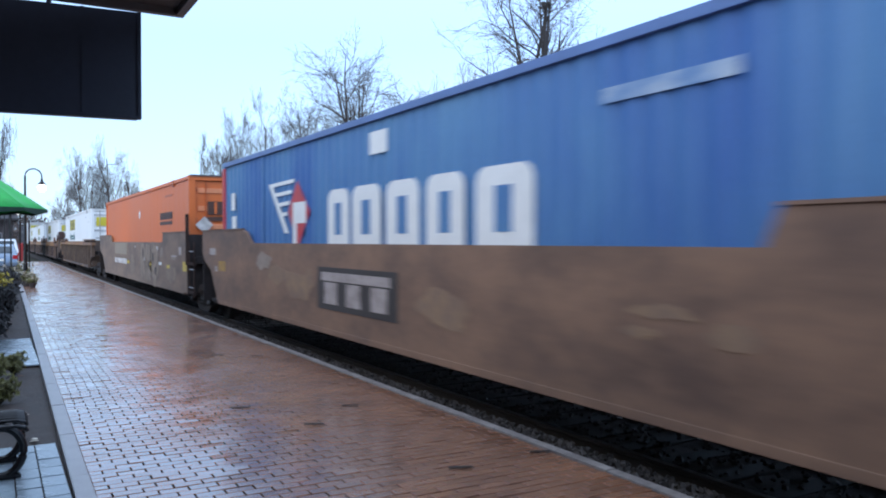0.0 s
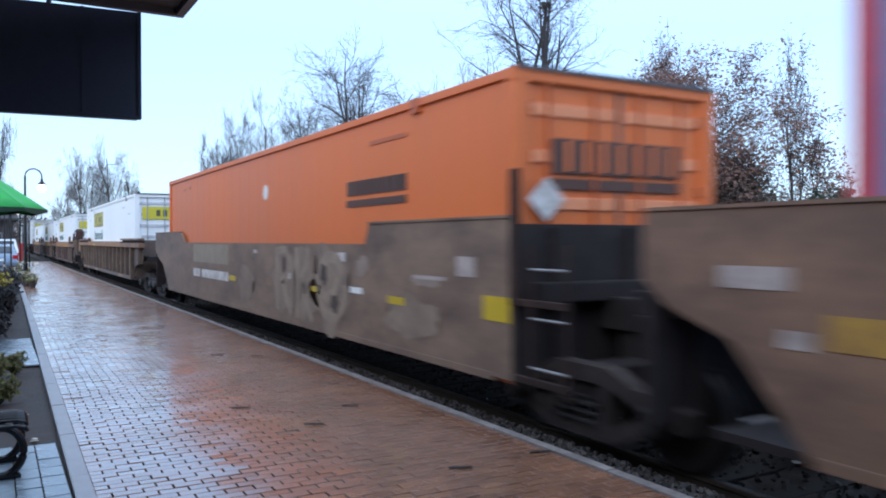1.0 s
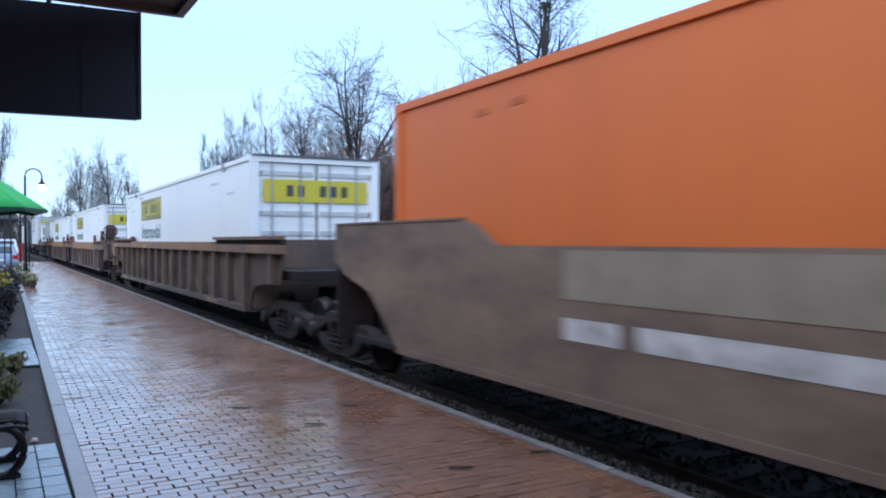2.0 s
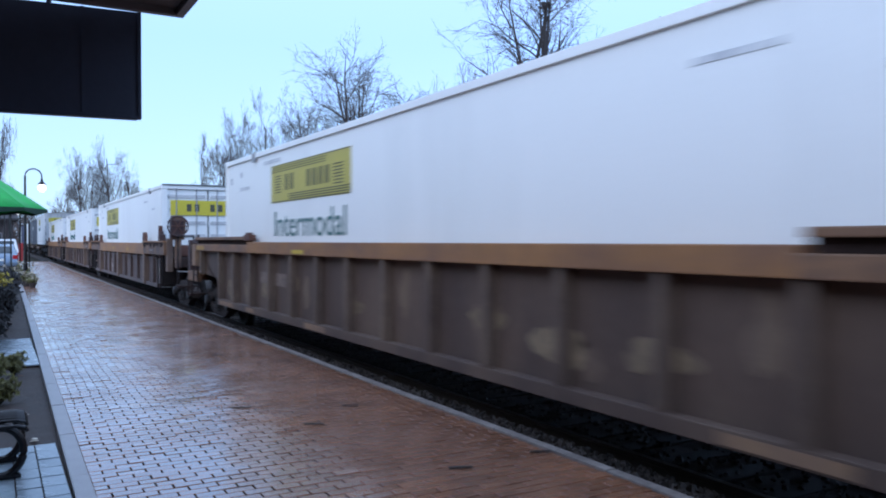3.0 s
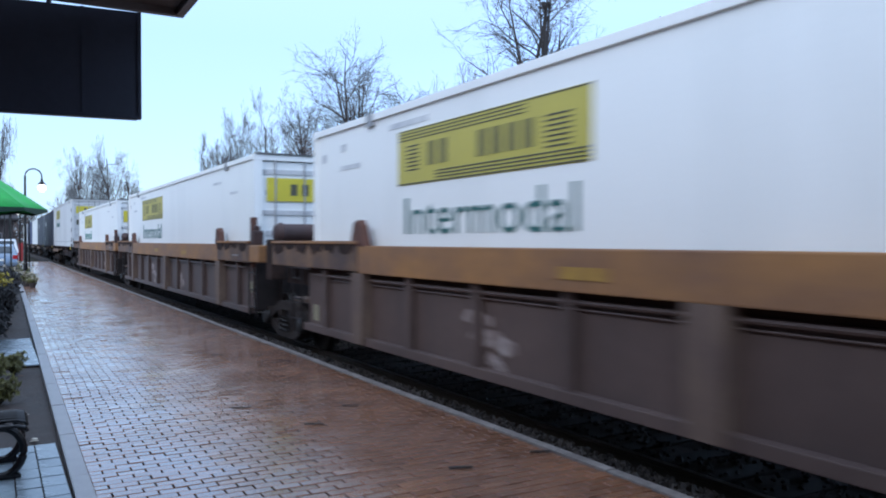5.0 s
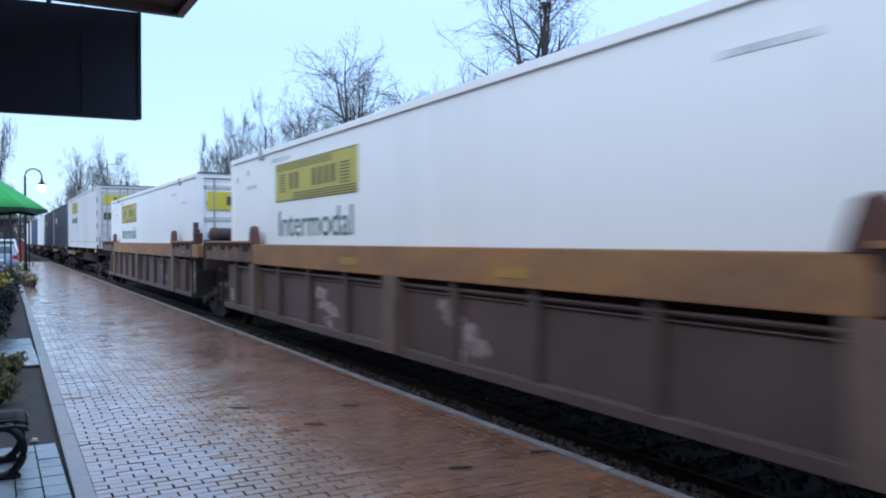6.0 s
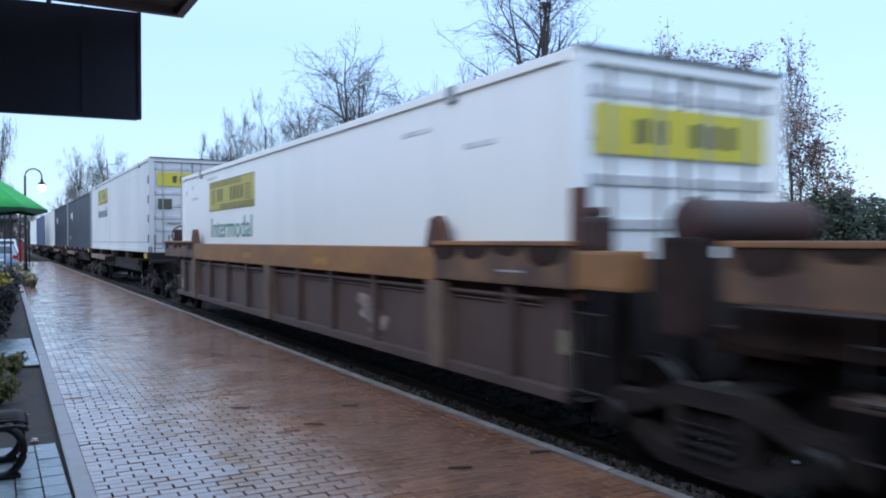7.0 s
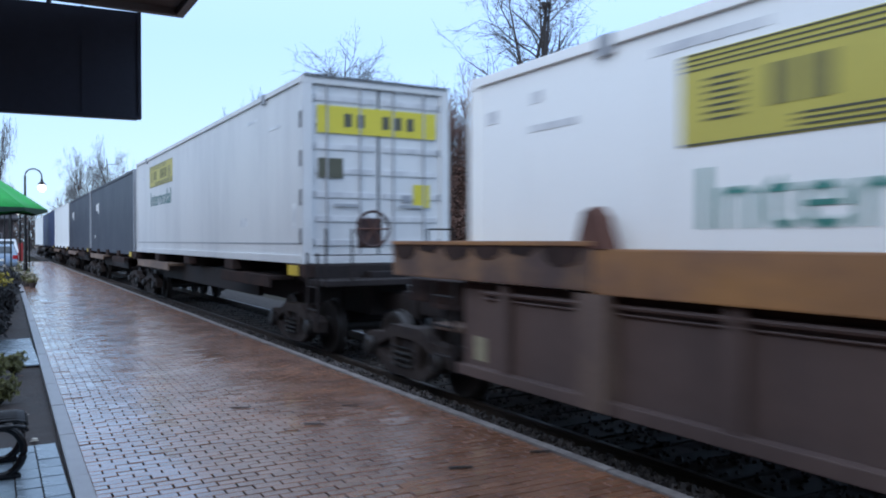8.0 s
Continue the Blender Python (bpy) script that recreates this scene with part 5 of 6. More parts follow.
# scraps on the ground
for x, y, r in ((2.04, 7.48, -24), (2.41, 6.49, -26), (2.84, 4.73, -22), (2.99, 7.05, -27), (2.71, 11.12, -25), (3.16, 10.74, -30), (3.58, 4.79, -18)):
    bm = boxes((-0.085, 0.085, -0.016, 0.016, 0.0, 0.006), bevel=0.002)
    ob = tagged(link_mesh("bark_strip", bm, M_MULCH), "dark wet strip of bark lying on the bricks", "debris", "bark strips on the platform")
    ob.matrix_basis = pose(x, y, 0.004, 0, 0, r)
bm = bmesh.new()
for k in range(9):
    a = k * math.tau / 9
    bm.verts.new((0.09 * math.cos(a) * rng.uniform(0.6, 1.2), 0.12 * math.sin(a) * rng.uniform(0.6, 1.2), rng.uniform(0, 0.02)))
c = bm.verts.new((0, 0, 0.035))
bm.verts.ensure_lookup_table()
for k in range(9):
    bm.faces.new((bm.verts[k], bm.verts[(k + 1) % 9], c))
scrap = tagged(link_mesh("paper_scrap", bm, M_LITTER), "crumpled pale scrap of paper lying on the ballast", "litter")
scrap.matrix_basis = pose(4.42, 2.83, -0.17)
tagged(scrap, "crumpled pale scrap of paper lying on the ballast", "litter", "scraps on the ballast")
for k, (x, y, f) in enumerate(((5.79, 6.35, 0.35), (5.85, 5.28, 0.4), (5.94, 4.31, 0.55))):
    copy_thing(scrap, pose(x, y, -0.30 if x > 4.6 else -0.18, 0, 0, 70 * k) @ Matrix.Scale(f, 4))

# ---- station roof over the camera, with its hanging board ----
M_SOFFIT = mat("grey_soffit_paint", (0.16, 0.15, 0.15), 0.6, var=0.2, scale=2)
M_DARKBOARD = mat("dark_painted_board", (0.035, 0.038, 0.060), 0.55, var=0.2, scale=2, bump=0.1)
M_FASCIA = mat("pale_fascia_paint", (0.26, 0.25, 0.26), 0.5, var=0.15)
M_SHADE_WALL = mat("unseen_brick_wall", (0.16, 0.10, 0.08), 0.8, var=0.3, scale=3)
roof = thing("station_roof", pose(0, 0, 0), "overhanging station roof with grey soffit above the platform", "roof", kind="structure")
part("soffit", boxes((-2.7, 0.78, -12, 3.99, 2.735, 2.79), bevel=0.004), M_SOFFIT, roof)
part("fascia", boxes((0.78, 0.82, -12, 4.03, 2.70, 2.95), (-5.5, 0.78, 3.99, 4.03, 2.70, 2.95), bevel=0.006), M_FASCIA, roof)
part("roof_deck", boxes((-5.5, 0.84, -12, 4.05, 2.95, 3.03)), M_DARKBOARD, roof)
part("soffit_batten", boxes((-1.5, 0.60, 3.83, 3.88, 2.72, 2.737)), M_DARKBOARD, roof)
board = thing("hanging_board", pose(0.63, 4.12, 0, 0, 0, -5), "large dark board hanging below the station eave", "sign board")
part("panel", boxes((-2.2, 0.0, -0.02, 0.02, 2.205, 2.72), bevel=0.004), M_DARKBOARD, board)
part("panel_frame", boxes((-0.012, 0.006, -0.028, 0.028, 2.199, 2.72), (-2.2, -0.012, -0.028, 0.028, 2.195, 2.211), bevel=0.003), M_DARKBOARD, board)
part("panel_seam", boxes((-0.262, -0.25, -0.026, -0.018, 2.22, 2.72)), M_DARKBOARD, board)
for x in (-1.8, -0.4):
    part("hanger", tube([(x, 0, 2.70), (x, 0, 2.76)], 0.012, 6), M_DARKBOARD, board)
# Added walls, never in view: they block sky light from the train's side.
wall = link_mesh("wall_unseen_shade", boxes((-2.7, -2.4, -12, 25, -0.4, 2.72), (-2.7, -2.4, 4.1, 25, 2.72, 4.6), (-2.4, 3.0, -12.3, -12.0, -0.4, 2.735)), M_SHADE_WALL)
tagged(wall, "added unseen brick wall that shades the train's side and closes the place", "wall", kind="structure")
floor_b = tagged(link_mesh("floor_station", boxes((-3.0, curb_x(-4) - 0.14, -12, -4, -0.3, -0.01)), M_CONCRETE), "wet concrete walk before the station", "floor", kind="structure")


# ---- trees ----
M_BARK = mat("wet_grey_bark", (0.060, 0.050, 0.048), 0.8, var=0.4, scale=3, fine=25, stretch=(1, 1, 0.3), bump=0.5)
M_TWIG = mat("thin_twig_bark", (0.085, 0.068, 0.074), 0.8, var=0.3, scale=3)
M_RUSSET = mat("russet_oak_leaf", (0.23, 0.125, 0.098), 0.7, var=0.35, scale=2, per=0.45)
M_CEDAR = mat("dark_cedar_foliage", (0.040, 0.050, 0.046), 0.8, var=0.4, scale=2, per=0.4)
M_RUSSETBUSH = mat("russet_thicket_leaf", (0.165, 0.090, 0.068), 0.8, var=0.4, scale=2, per=0.4)
M_REDTWIG = mat("red_brown_twig", (0.165, 0.095, 0.080), 0.8, var=0.3, scale=2)
M_BROWNBUSH = mat("brown_thicket_leaf", (0.125, 0.086, 0.068), 0.8, var=0.4, scale=2, per=0.4)
M_GREENBUSH = mat("evergreen_bush_leaf", (0.040, 0.060, 0.036), 0.75, var=0.4, scale=2, per=0.4)


def limbs_mesh(name, segs, sides):
    """Tapered limbs from (p0, p1, r0, r1)."""
    vs, fs = [], []
    for p0, p1, r0, r1 in segs:
        d = (p1 - p0).normalized()
        u = d.orthogonal().normalized()
        v = d.cross(u)
        k = len(vs)
        for p, r in ((p0, r0), (p1, r1)):
            for i in range(sides):
                a = i * math.tau / sides
                vs.append(p + (u * math.cos(a) + v * math.sin(a)) * r)
        fs.extend((k + i, k + (i + 1) % sides, k + sides + (i + 1) % sides, k + sides + i) for i in range(sides))
    me = bpy.data.meshes.new(name)
    me.from_pydata([tuple(v) for v in vs], [], fs)
    return me


def grow(rnd, height, spread, stems=1, rise=0.5, levels=5, first=0.3, kids=(5, 5, 4, 4, 3), girth=0.022, sway=0.11):
    """A bare tree's limbs, level by level."""
    out = []

    def limb(p, d, length, r, level):
        n = 5 if level == 0 else (4 if level < 3 else 3)
        pts = [(p, r)]
        q, dd = p.copy(), d.copy()
        for i in range(n):
            wob = 0.07 if level == 0 else 0.20
            up = 0.16 * rise if level in (1, 2) else 0.02
            dd = (dd + Vector((rnd.gauss(0, wob), rnd.gauss(0, wob), rnd.gauss(0, wob * 0.7) + up))).normalized()
            q2 = q + dd * length / n
            r2 = r * (1 - 0.72 * (i + 1) / n)
            out.append((level, q.copy(), q2.copy(), pts[-1][1], max(r2, 0.006)))
            q = q2
            pts.append((q.copy(), max(r2, 0.006)))
        if level >= levels:
            return
        for k in range(kids[level]):
            f = rnd.uniform(first if level == 0 else 0.2, 1.0)
            i = min(int(f * n), n - 1)
            base = pts[i][0].lerp(pts[i + 1][0], f * n - i)
            rr = pts[i][1] * 0.5
            side = Vector((rnd.gauss(0, 1), rnd.gauss(0, 1), 0)).normalized()
            tilt = rnd.uniform(0.5, 1.0) * spread
            along = (pts[i + 1][0] - pts[i][0]).normalized()
            nd = (along * (0.30 if level == 0 else 0.75) + side * tilt + Vector((0, 0, rnd.gauss(0, 0.4) + (rise if level == 0 else rise * 0.25)))).normalized()
            limb(base, nd, length * rnd.uniform(0.42, 0.62) * (1.15 - 0.62 * f if level == 0 else 1), rr, level + 1)
    for s in range(stems):
        lean = 0.05 if stems == 1 else sway
        d = Vector((rnd.gauss(0, lean), rnd.gauss(0, lean), 1)).normalized()
        limb(Vector((rnd.gauss(0, 0.25) * (stems > 1), rnd.gauss(0, 0.25) * (stems > 1), 0)), d, height * rnd.uniform(0.86, 1.0) * 0.86, height * girth / (stems ** 0.5), 0)
    return out


def forked(rnd, height, fork, stems, lean, reach, laterals, climb):
    """A trunk that forks into upright stems with long arching side limbs, twigs on them."""
    out = []

    def run(p, d, length, r0, r1, n, level, bend, wob):
        pts, q, dd = [(p.copy(), r0)], p.copy(), d.normalized()
        for i in range(n):
            dd = (dd + Vector((rnd.gauss(0, wob), rnd.gauss(0, wob), rnd.gauss(0, wob) + bend))).normalized()
            q2 = q + dd * length / n
            r = r0 + (r1 - r0) * (i + 1) / n
            out.append((level, q.copy(), q2.copy(), pts[-1][1], r))
            q = q2
            pts.append((q.copy(), r))
        return pts

    def at(pts, f):
        k = min(int(f * (len(pts) - 1)), len(pts) - 2)
        g = f * (len(pts) - 1) - k
        return pts[k][0].lerp(pts[k + 1][0], g), pts[k][1], (pts[k + 1][0] - pts[k][0]).normalized()

    def fan(along, angle):
        u = along.orthogonal().normalized()
        side = Matrix.Rotation(rnd.uniform(0, math.tau), 3, along) @ u
        return along * math.cos(angle) + side * math.sin(angle)

    trunk = run(Vector((0, 0, 0)), Vector((0, 0, 1)), fork, height * 0.022, height * 0.017, 4, 0, 0.0, 0.02)
    for s in range(stems):
        a = math.tau * (s + rnd.uniform(-0.25, 0.25)) / stems
        tilt = lean * rnd.uniform(0.4, 1.2)
        base = at(trunk, rnd.uniform(0.84, 1.0))[0]
        stem = run(base, Vector((math.cos(a) * tilt, math.sin(a) * tilt, 1)), (height - fork) * rnd.uniform(0.8, 1.0), height * 0.0098, 0.022, 9, 1, 0.02, 0.045)
        for k in range(laterals):
            f = (k + rnd.uniform(0.2, 0.9)) / laterals * 0.92 + 0.03
            p, r, along = at(stem, f)
            b = a + rnd.gauss(0, 1.0)
            d = Vector((math.cos(b), math.sin(b), climb * rnd.uniform(0.5, 1.4)))
            limb = run(p, d, reach * rnd.uniform(0.6, 1.1) * (1.06 - 0.62 * f), r * 0.55, 0.012, 7, 2, rnd.uniform(-0.05, 0.10), 0.10)
            for j in range(7):
                p2, r2, al = at(limb, (j + rnd.uniform(0.3, 1.0)) / 7 * 0.98)
                sub = run(p2, fan(al, rnd.uniform(0.5, 1.0)), reach * rnd.uniform(0.20, 0.42), max(r2 * 0.6, 0.012), 0.008, 4, 3, 0.03, 0.14)
                for m in range(5):
                    p3, r3, al3 = at(sub, (m + rnd.uniform(0.2, 1.0)) / 5 * 0.98)
                    tw = run(p3, fan(al3, rnd.uniform(0.4, 0.9)), reach * rnd.uniform(0.09, 0.2), 0.009, 0.006, 3, 4, 0.02, 0.16)
                    for _ in range(2):
                        p4, r4, al4 = at(tw, rnd.uniform(0.2, 0.95))
                        run(p4, fan(al4, rnd.uniform(0.4, 0.9)), reach * rnd.uniform(0.05, 0.12), 0.006, 0.005, 2, 5, 0.0, 0.16)
    return out


def leaf_mesh(name, spots, size, rnd, material, count_per=1):
    """Small bent leaves, each of two triangles, round the given spots."""
    vs, fs = [], []
    for p, spread in spots:
        for _ in range(count_per):
            c = p + Vector((rnd.gauss(0, spread), rnd.gauss(0, spread), rnd.gauss(0, spread)))
            a = Vector((rnd.gauss(0, 1), rnd.gauss(0, 1), rnd.gauss(0, 1))).normalized()
            b = a.orthogonal().normalized()
            s = size * rnd.uniform(0.6, 1.4)
            k = len(vs)
            vs += [tuple(c - a * s), tuple(c + b * s * 0.5 + a.cross(b) * s * 0.15), tuple(c + a * s), tuple(c - b * s * 0.5 + a.cross(b) * s * 0.15)]
            fs += [(k, k + 1, k + 2), (k, k + 2, k + 3)]
    me = bpy.data.meshes.new(name)
    me.from_pydata(vs, [], fs)
    me.materials.append(material)
    return me


def bare_tree(x, y, height, width, spread, seed, label, leaf=None, nest=None, leaf_n=3, leaf_size=0.10, twig=None, name="tree", category="tree", group="trees behind the railway", fork=None, **kw):
    rnd = random.Random(seed)
    e = thing(name, pose(x, y, -0.47), label, category, group)
    segs = forked(rnd, height, **fork) if fork else grow(rnd, height, spread, **kw)
    top = sorted(s[2].z for s in segs)[int(len(segs) * 0.985)]
    reach = sorted(math.hypot(s[2].x, s[2].y) for s in segs)[int(len(segs) * 0.97)]
    fit = Matrix.Diagonal((width / 2 / reach, width / 2 / reach, height / top))
    segs = [(s[0], fit @ s[1], fit @ s[2], s[3], s[4]) for s in segs]
    tm = limbs_mesh("trunk", [s[1:] for s in segs if s[0] <= 2], 6)
    tm.materials.append(M_BARK)
    new("trunk", tm).parent = e
    cm = limbs_mesh("crown", [s[1:] for s in segs if s[0] > 2], 3)
    cm.materials.append(twig or M_TWIG)
    new("crown", cm).parent = e
    if leaf:
        spots = [(s[2], 0.22) for s in segs if s[0] >= 3 and s[2].z > height * 0.12 and noise.noise(s[2] * 0.55 + Vector((seed, 0, 0))) > -0.22]
        new("foliage", leaf_mesh("foliage", spots, leaf_size, rnd, leaf, leaf_n)).parent = e
    if nest:
        sp = [(Vector(nest), 0.16)]
        bm = leaf_mesh("nest", sp, 0.20, rnd, M_BARK, 60)
        new("nest", bm).parent = e
    return e


BARE = "tall leafless winter tree with fine grey twigs"
bare_tree(26.85, 36.2, 19.2, 10.6, 1.1, 18, "tall leafless tree with several upright stems and a nest", nest=(0.45, -0.25, 15.3), fork=dict(fork=7.4, stems=5, lean=0.13, reach=4.8, laterals=8, climb=0.9))
bare_tree(22.1, 50.6, 14.9, 9.6, 1.15, 27, BARE, fork=dict(fork=5.6, stems=6, lean=0.30, reach=4.0, laterals=8, climb=1.4))
bare_tree(19.6, 53.0, 12.4, 7.0, 1.3, 29, "smaller leafless tree with spreading twigs", rise=0.4, kids=(10, 6, 5, 4, 2), girth=0.011, first=0.3)
for i, (x, y, h, w) in enumerate(((20.6, 67.0, 14.2, 7.0), (18.8, 70.0, 13.2, 6.4), (22.8, 64.5, 13.0, 6.4), (17.4, 71.0, 10.8, 4.6), (25.0, 60.5, 11.8, 6.0))):
    bare_tree(x, y, h, w, 0.9, 40 + i, "leafless tree in a dense winter group", rise=0.3, kids=(13, 7, 5, 4, 1), girth=0.011, first=0.2)
bare_tree(17.8, 78.0, 12.0, 3.4, 0.9, 61, "slender leafless tree standing apart", rise=0.5, kids=(7, 5, 4, 3, 2), girth=0.008)
FAR_LABEL = "far leafless tree above the train"
for i, (x, y, h, w) in enumerate(((11.6, 99.3, 13.3, 5.6), (9.0, 99.8, 12.6, 4.8), (10.3, 103.0, 11.4, 5.0), (13.4, 101.0, 10.6, 4.6), (15.6, 104.0, 8.6, 4.4), (18.4, 108.0, 7.6, 5.0), (8.0, 104.0, 9.6, 3.6))):
    bare_tree(x, y, h, w, 0.9, 71 + i, FAR_LABEL, rise=0.4, kids=(12, 6, 5, 4, 1), girth=0.012, first=0.2)
bare_tree(0.2, 70.0, 11.2, 4.4, 0.9, 91, "leafless tree behind the car park", rise=0.4, kids=(12, 6, 5, 4, 1), girth=0.012, first=0.2)
low = bare_tree(7.2, 132.0, 7.4, 5.0, 0.9, 95, "low far leafless tree", rise=0.5, stems=2, kids=(9, 6, 4, 3, 1), girth=0.010)
for i, (x, y) in enumerate(((5.0, 150.0), (9.8, 140.0), (13.0, 136.0), (22.0, 118.0), (26.0, 112.0), (31.0, 105.0), (36.0, 98.0), (42.0, 92.0), (3.6, 160.0))):
    copy_thing(low, pose(x, y, -0.47, 0, 0, 47 * i))

bare_tree(26.3, 23.6, 9.6, 9.0, 1.3, 81, "oak holding russet dead leaves, gaps of sky between", leaf=M_RUSSET, stems=4, rise=0.3, kids=(9, 6, 4, 3, 1), girth=0.011, levels=4, first=0.2, leaf_n=3, leaf_size=0.09)
bare_tree(28.3, 20.7, 9.9, 2.6, 0.6, 83, "slender oak with a few russet dead leaves", leaf=M_RUSSET, rise=0.8, kids=(10, 5, 4, 2, 1), girth=0.008, levels=4, first=0.15, leaf_n=1, leaf_size=0.085)
bare_tree(25.2, 24.6, 10.6, 2.8, 0.8, 85, "narrow oak with russet dead leaves", leaf=M_RUSSET, rise=0.8, kids=(9, 6, 4, 2, 1), girth=0.008, levels=4, first=0.15, leaf_n=1, leaf_size=0.085)
bare_tree(29.0, 19.8, 7.2, 3.2, 0.8, 87, "small oak with russet dead leaves", leaf=M_RUSSET, rise=0.6, kids=(8, 5, 4, 2, 1), girth=0.008, levels=4, first=0.15, leaf_n=2, leaf_size=0.085)


def bush(name, x, y, w, d, h, material, seed, label, category="shrub", leaf=0.16, n=2600, z=-0.47, group="shrubs behind the railway", conical=False):
    """A mass of small leaves on many stems, with an uneven outline."""
    rnd = random.Random(seed)
    e = thing(name, pose(x, y, z), label, category, group)
    stems, spots = [], []
    for k in range(14):
        a, f = rnd.uniform(0, math.tau), rnd.uniform(0.1, 0.8)
        top = Vector((math.cos(a) * w * 0.5 * f, math.sin(a) * d * 0.5 * f, h * rnd.uniform(0.55, 0.98)))
        base = Vector((top.x * 0.3, top.y * 0.3, 0))
        mid = base.lerp(top, 0.5) + Vector((rnd.gauss(0, 0.05), rnd.gauss(0, 0.05), 0))
        r = 0.012 * h
        stems += [(base, mid, r, r * 0.7), (mid, top, r * 0.7, r * 0.25)]
    sm = limbs_mesh("stem_work", stems, 5)
    sm.materials.append(M_BARK)
    new("stem_work", sm).parent = e
    while len(spots) < n:
        u = Vector((rnd.uniform(-1, 1), rnd.uniform(-1, 1), rnd.uniform(0.0, 1)))
        rad = math.hypot(u.x, u.y)
        limit = (1.02 - u.z) if conical else math.sqrt(max(0, 1 - u.z * u.z)) * 0.9 + 0.12
        lump = 1 + 0.45 * noise.noise(Vector((u.x * 2.2 + seed, u.y * 2.2, u.z * 3.0)))
        if rad > limit * lump or rad < limit * lump * 0.35:
            continue
        spots.append((Vector((u.x * w / 2, u.y * d / 2, u.z * h * (1 + 0.18 * noise.noise(Vector((u.x * 3, u.y * 3, seed)))))), leaf * 0.5))
    new("foliage", leaf_mesh("foliage", spots, leaf, rnd, material, 2)).parent = e
    return e


bush("thicket", 23.6, 33.6, 4.4, 4.0, 7.6, M_RUSSETBUSH, 5, "dense brown winter thicket with dry leaves", "shrub", 0.075, 16000)
bush("cedar", 25.2, 29.6, 3.6, 3.4, 6.2, M_CEDAR, 6, "dark evergreen cedar behind the tracks", "tree", 0.075, 14400, conical=True)
bush("thicket", 21.2, 36.8, 5.0, 4.0, 5.8, M_RUSSETBUSH, 7, "brown winter thicket with dry leaves", "shrub", 0.075, 13440)
bush("thicket", 24.8, 25.0, 5.2, 4.0, 5.0, M_CEDAR, 8, "dark winter thicket with dull leaves", "shrub", 0.07, 14400)
bush("thicket", 26.6, 21.8, 5.0, 4.0, 5.4, M_BROWNBUSH, 9, "brown winter thicket with dry leaves", "shrub", 0.07, 13440)
bush("thicket", 28.4, 19.2, 4.0, 3.4, 3.9, M_GREENBUSH, 10, "low dark green thicket behind the tracks", "shrub", 0.112, 6000)
bush("thicket", 22.6, 29.0, 5.4, 3.6, 4.8, M_CEDAR, 14, "dark evergreen thicket behind the tracks", "shrub", 0.075, 12800)
bush("thicket", 18.6, 42.5, 6.0, 5.0, 5.6, M_BROWNBUSH, 15, "brown winter thicket with dry leaves", "shrub", 0.124, 8400)
bush("thicket", 17.0, 52.0, 7.0, 6.0, 5.2, M_BROWNBUSH, 16, "brown winter thicket with dry leaves", "shrub", 0.136, 8400)
bush("thicket", 21.9, 34.9, 4.6, 4.0, 6.8, M_RUSSETBUSH, 25, "dense brown winter thicket with dry leaves", "shrub", 0.075, 16000)
bush("thicket", 24.6, 31.2, 5.2, 3.6, 6.6, M_CEDAR, 26, "dark evergreen thicket behind the tracks", "shrub", 0.075, 16000)
bush("thicket", 25.9, 27.4, 4.6, 3.6, 6.0, M_CEDAR, 27, "dark evergreen thicket behind the tracks", "shrub", 0.07, 16000)
bush("thicket", 27.6, 23.4, 5.0, 3.6, 5.8, M_BROWNBUSH, 28, "brown winter thicket with dry leaves", "shrub", 0.07, 16000)
bush("thicket", 20.2, 39.4, 5.0, 4.0, 6.4, M_RUSSETBUSH, 30, "brown winter thicket with dry leaves", "shrub", 0.075, 14400)
bush("evergreen_bush", 42.0, 26.8, 6.0, 5.0, 4.8, M_GREENBUSH, 11, "rounded evergreen bush in the distance", "shrub", 0.124, 7200)
bush("evergreen_bush", 45.5, 22.0, 7.0, 5.0, 4.9, M_GREENBUSH, 12, "rounded evergreen bush in the distance", "shrub", 0.124, 7200)
bush("evergreen_bush", 38.5, 31.0, 6.0, 5.0, 4.2, M_GREENBUSH, 13, "rounded evergreen bush in the distance", "shrub", 0.124, 7200)
bush("evergreen_bush", 48.0, 15.0, 9.0, 6.0, 4.6, M_GREENBUSH, 17, "rounded evergreen bush in the distance", "shrub", 0.124, 7200)


THICKET = "bare twiggy winter thicket with red-brown twigs"
for i, (x, y, h, w) in enumerate(((20.4, 36.6, 9.2, 5.6), (22.4, 37.6, 10.8, 6.0), (19.0, 39.6, 8.2, 5.0), (23.9, 35.9, 10.4, 5.2), (24.8, 33.0, 7.6, 4.6), (17.6, 43.6, 8.0, 5.6), (26.4, 30.6, 7.2, 4.6))):
    bare_tree(x, y, h, w, 0.75, 130 + i, THICKET, name="thicket", category="shrub", group="shrubs behind the railway", twig=M_REDTWIG, stems=7, rise=0.6, kids=(9, 6, 4, 3, 1), girth=0.012, levels=4, first=0.1)
bush("cedar", 26.2, 35.2, 2.8, 2.8, 8.8, M_CEDAR, 35, "dark ivy-clad evergreen behind the tracks", "tree", 0.11, 9000)
bush("cedar", 28.0, 32.6, 3.6, 3.4, 7.2, M_CEDAR, 36, "dark ivy-clad evergreen behind the tracks", "tree", 0.11, 9000)


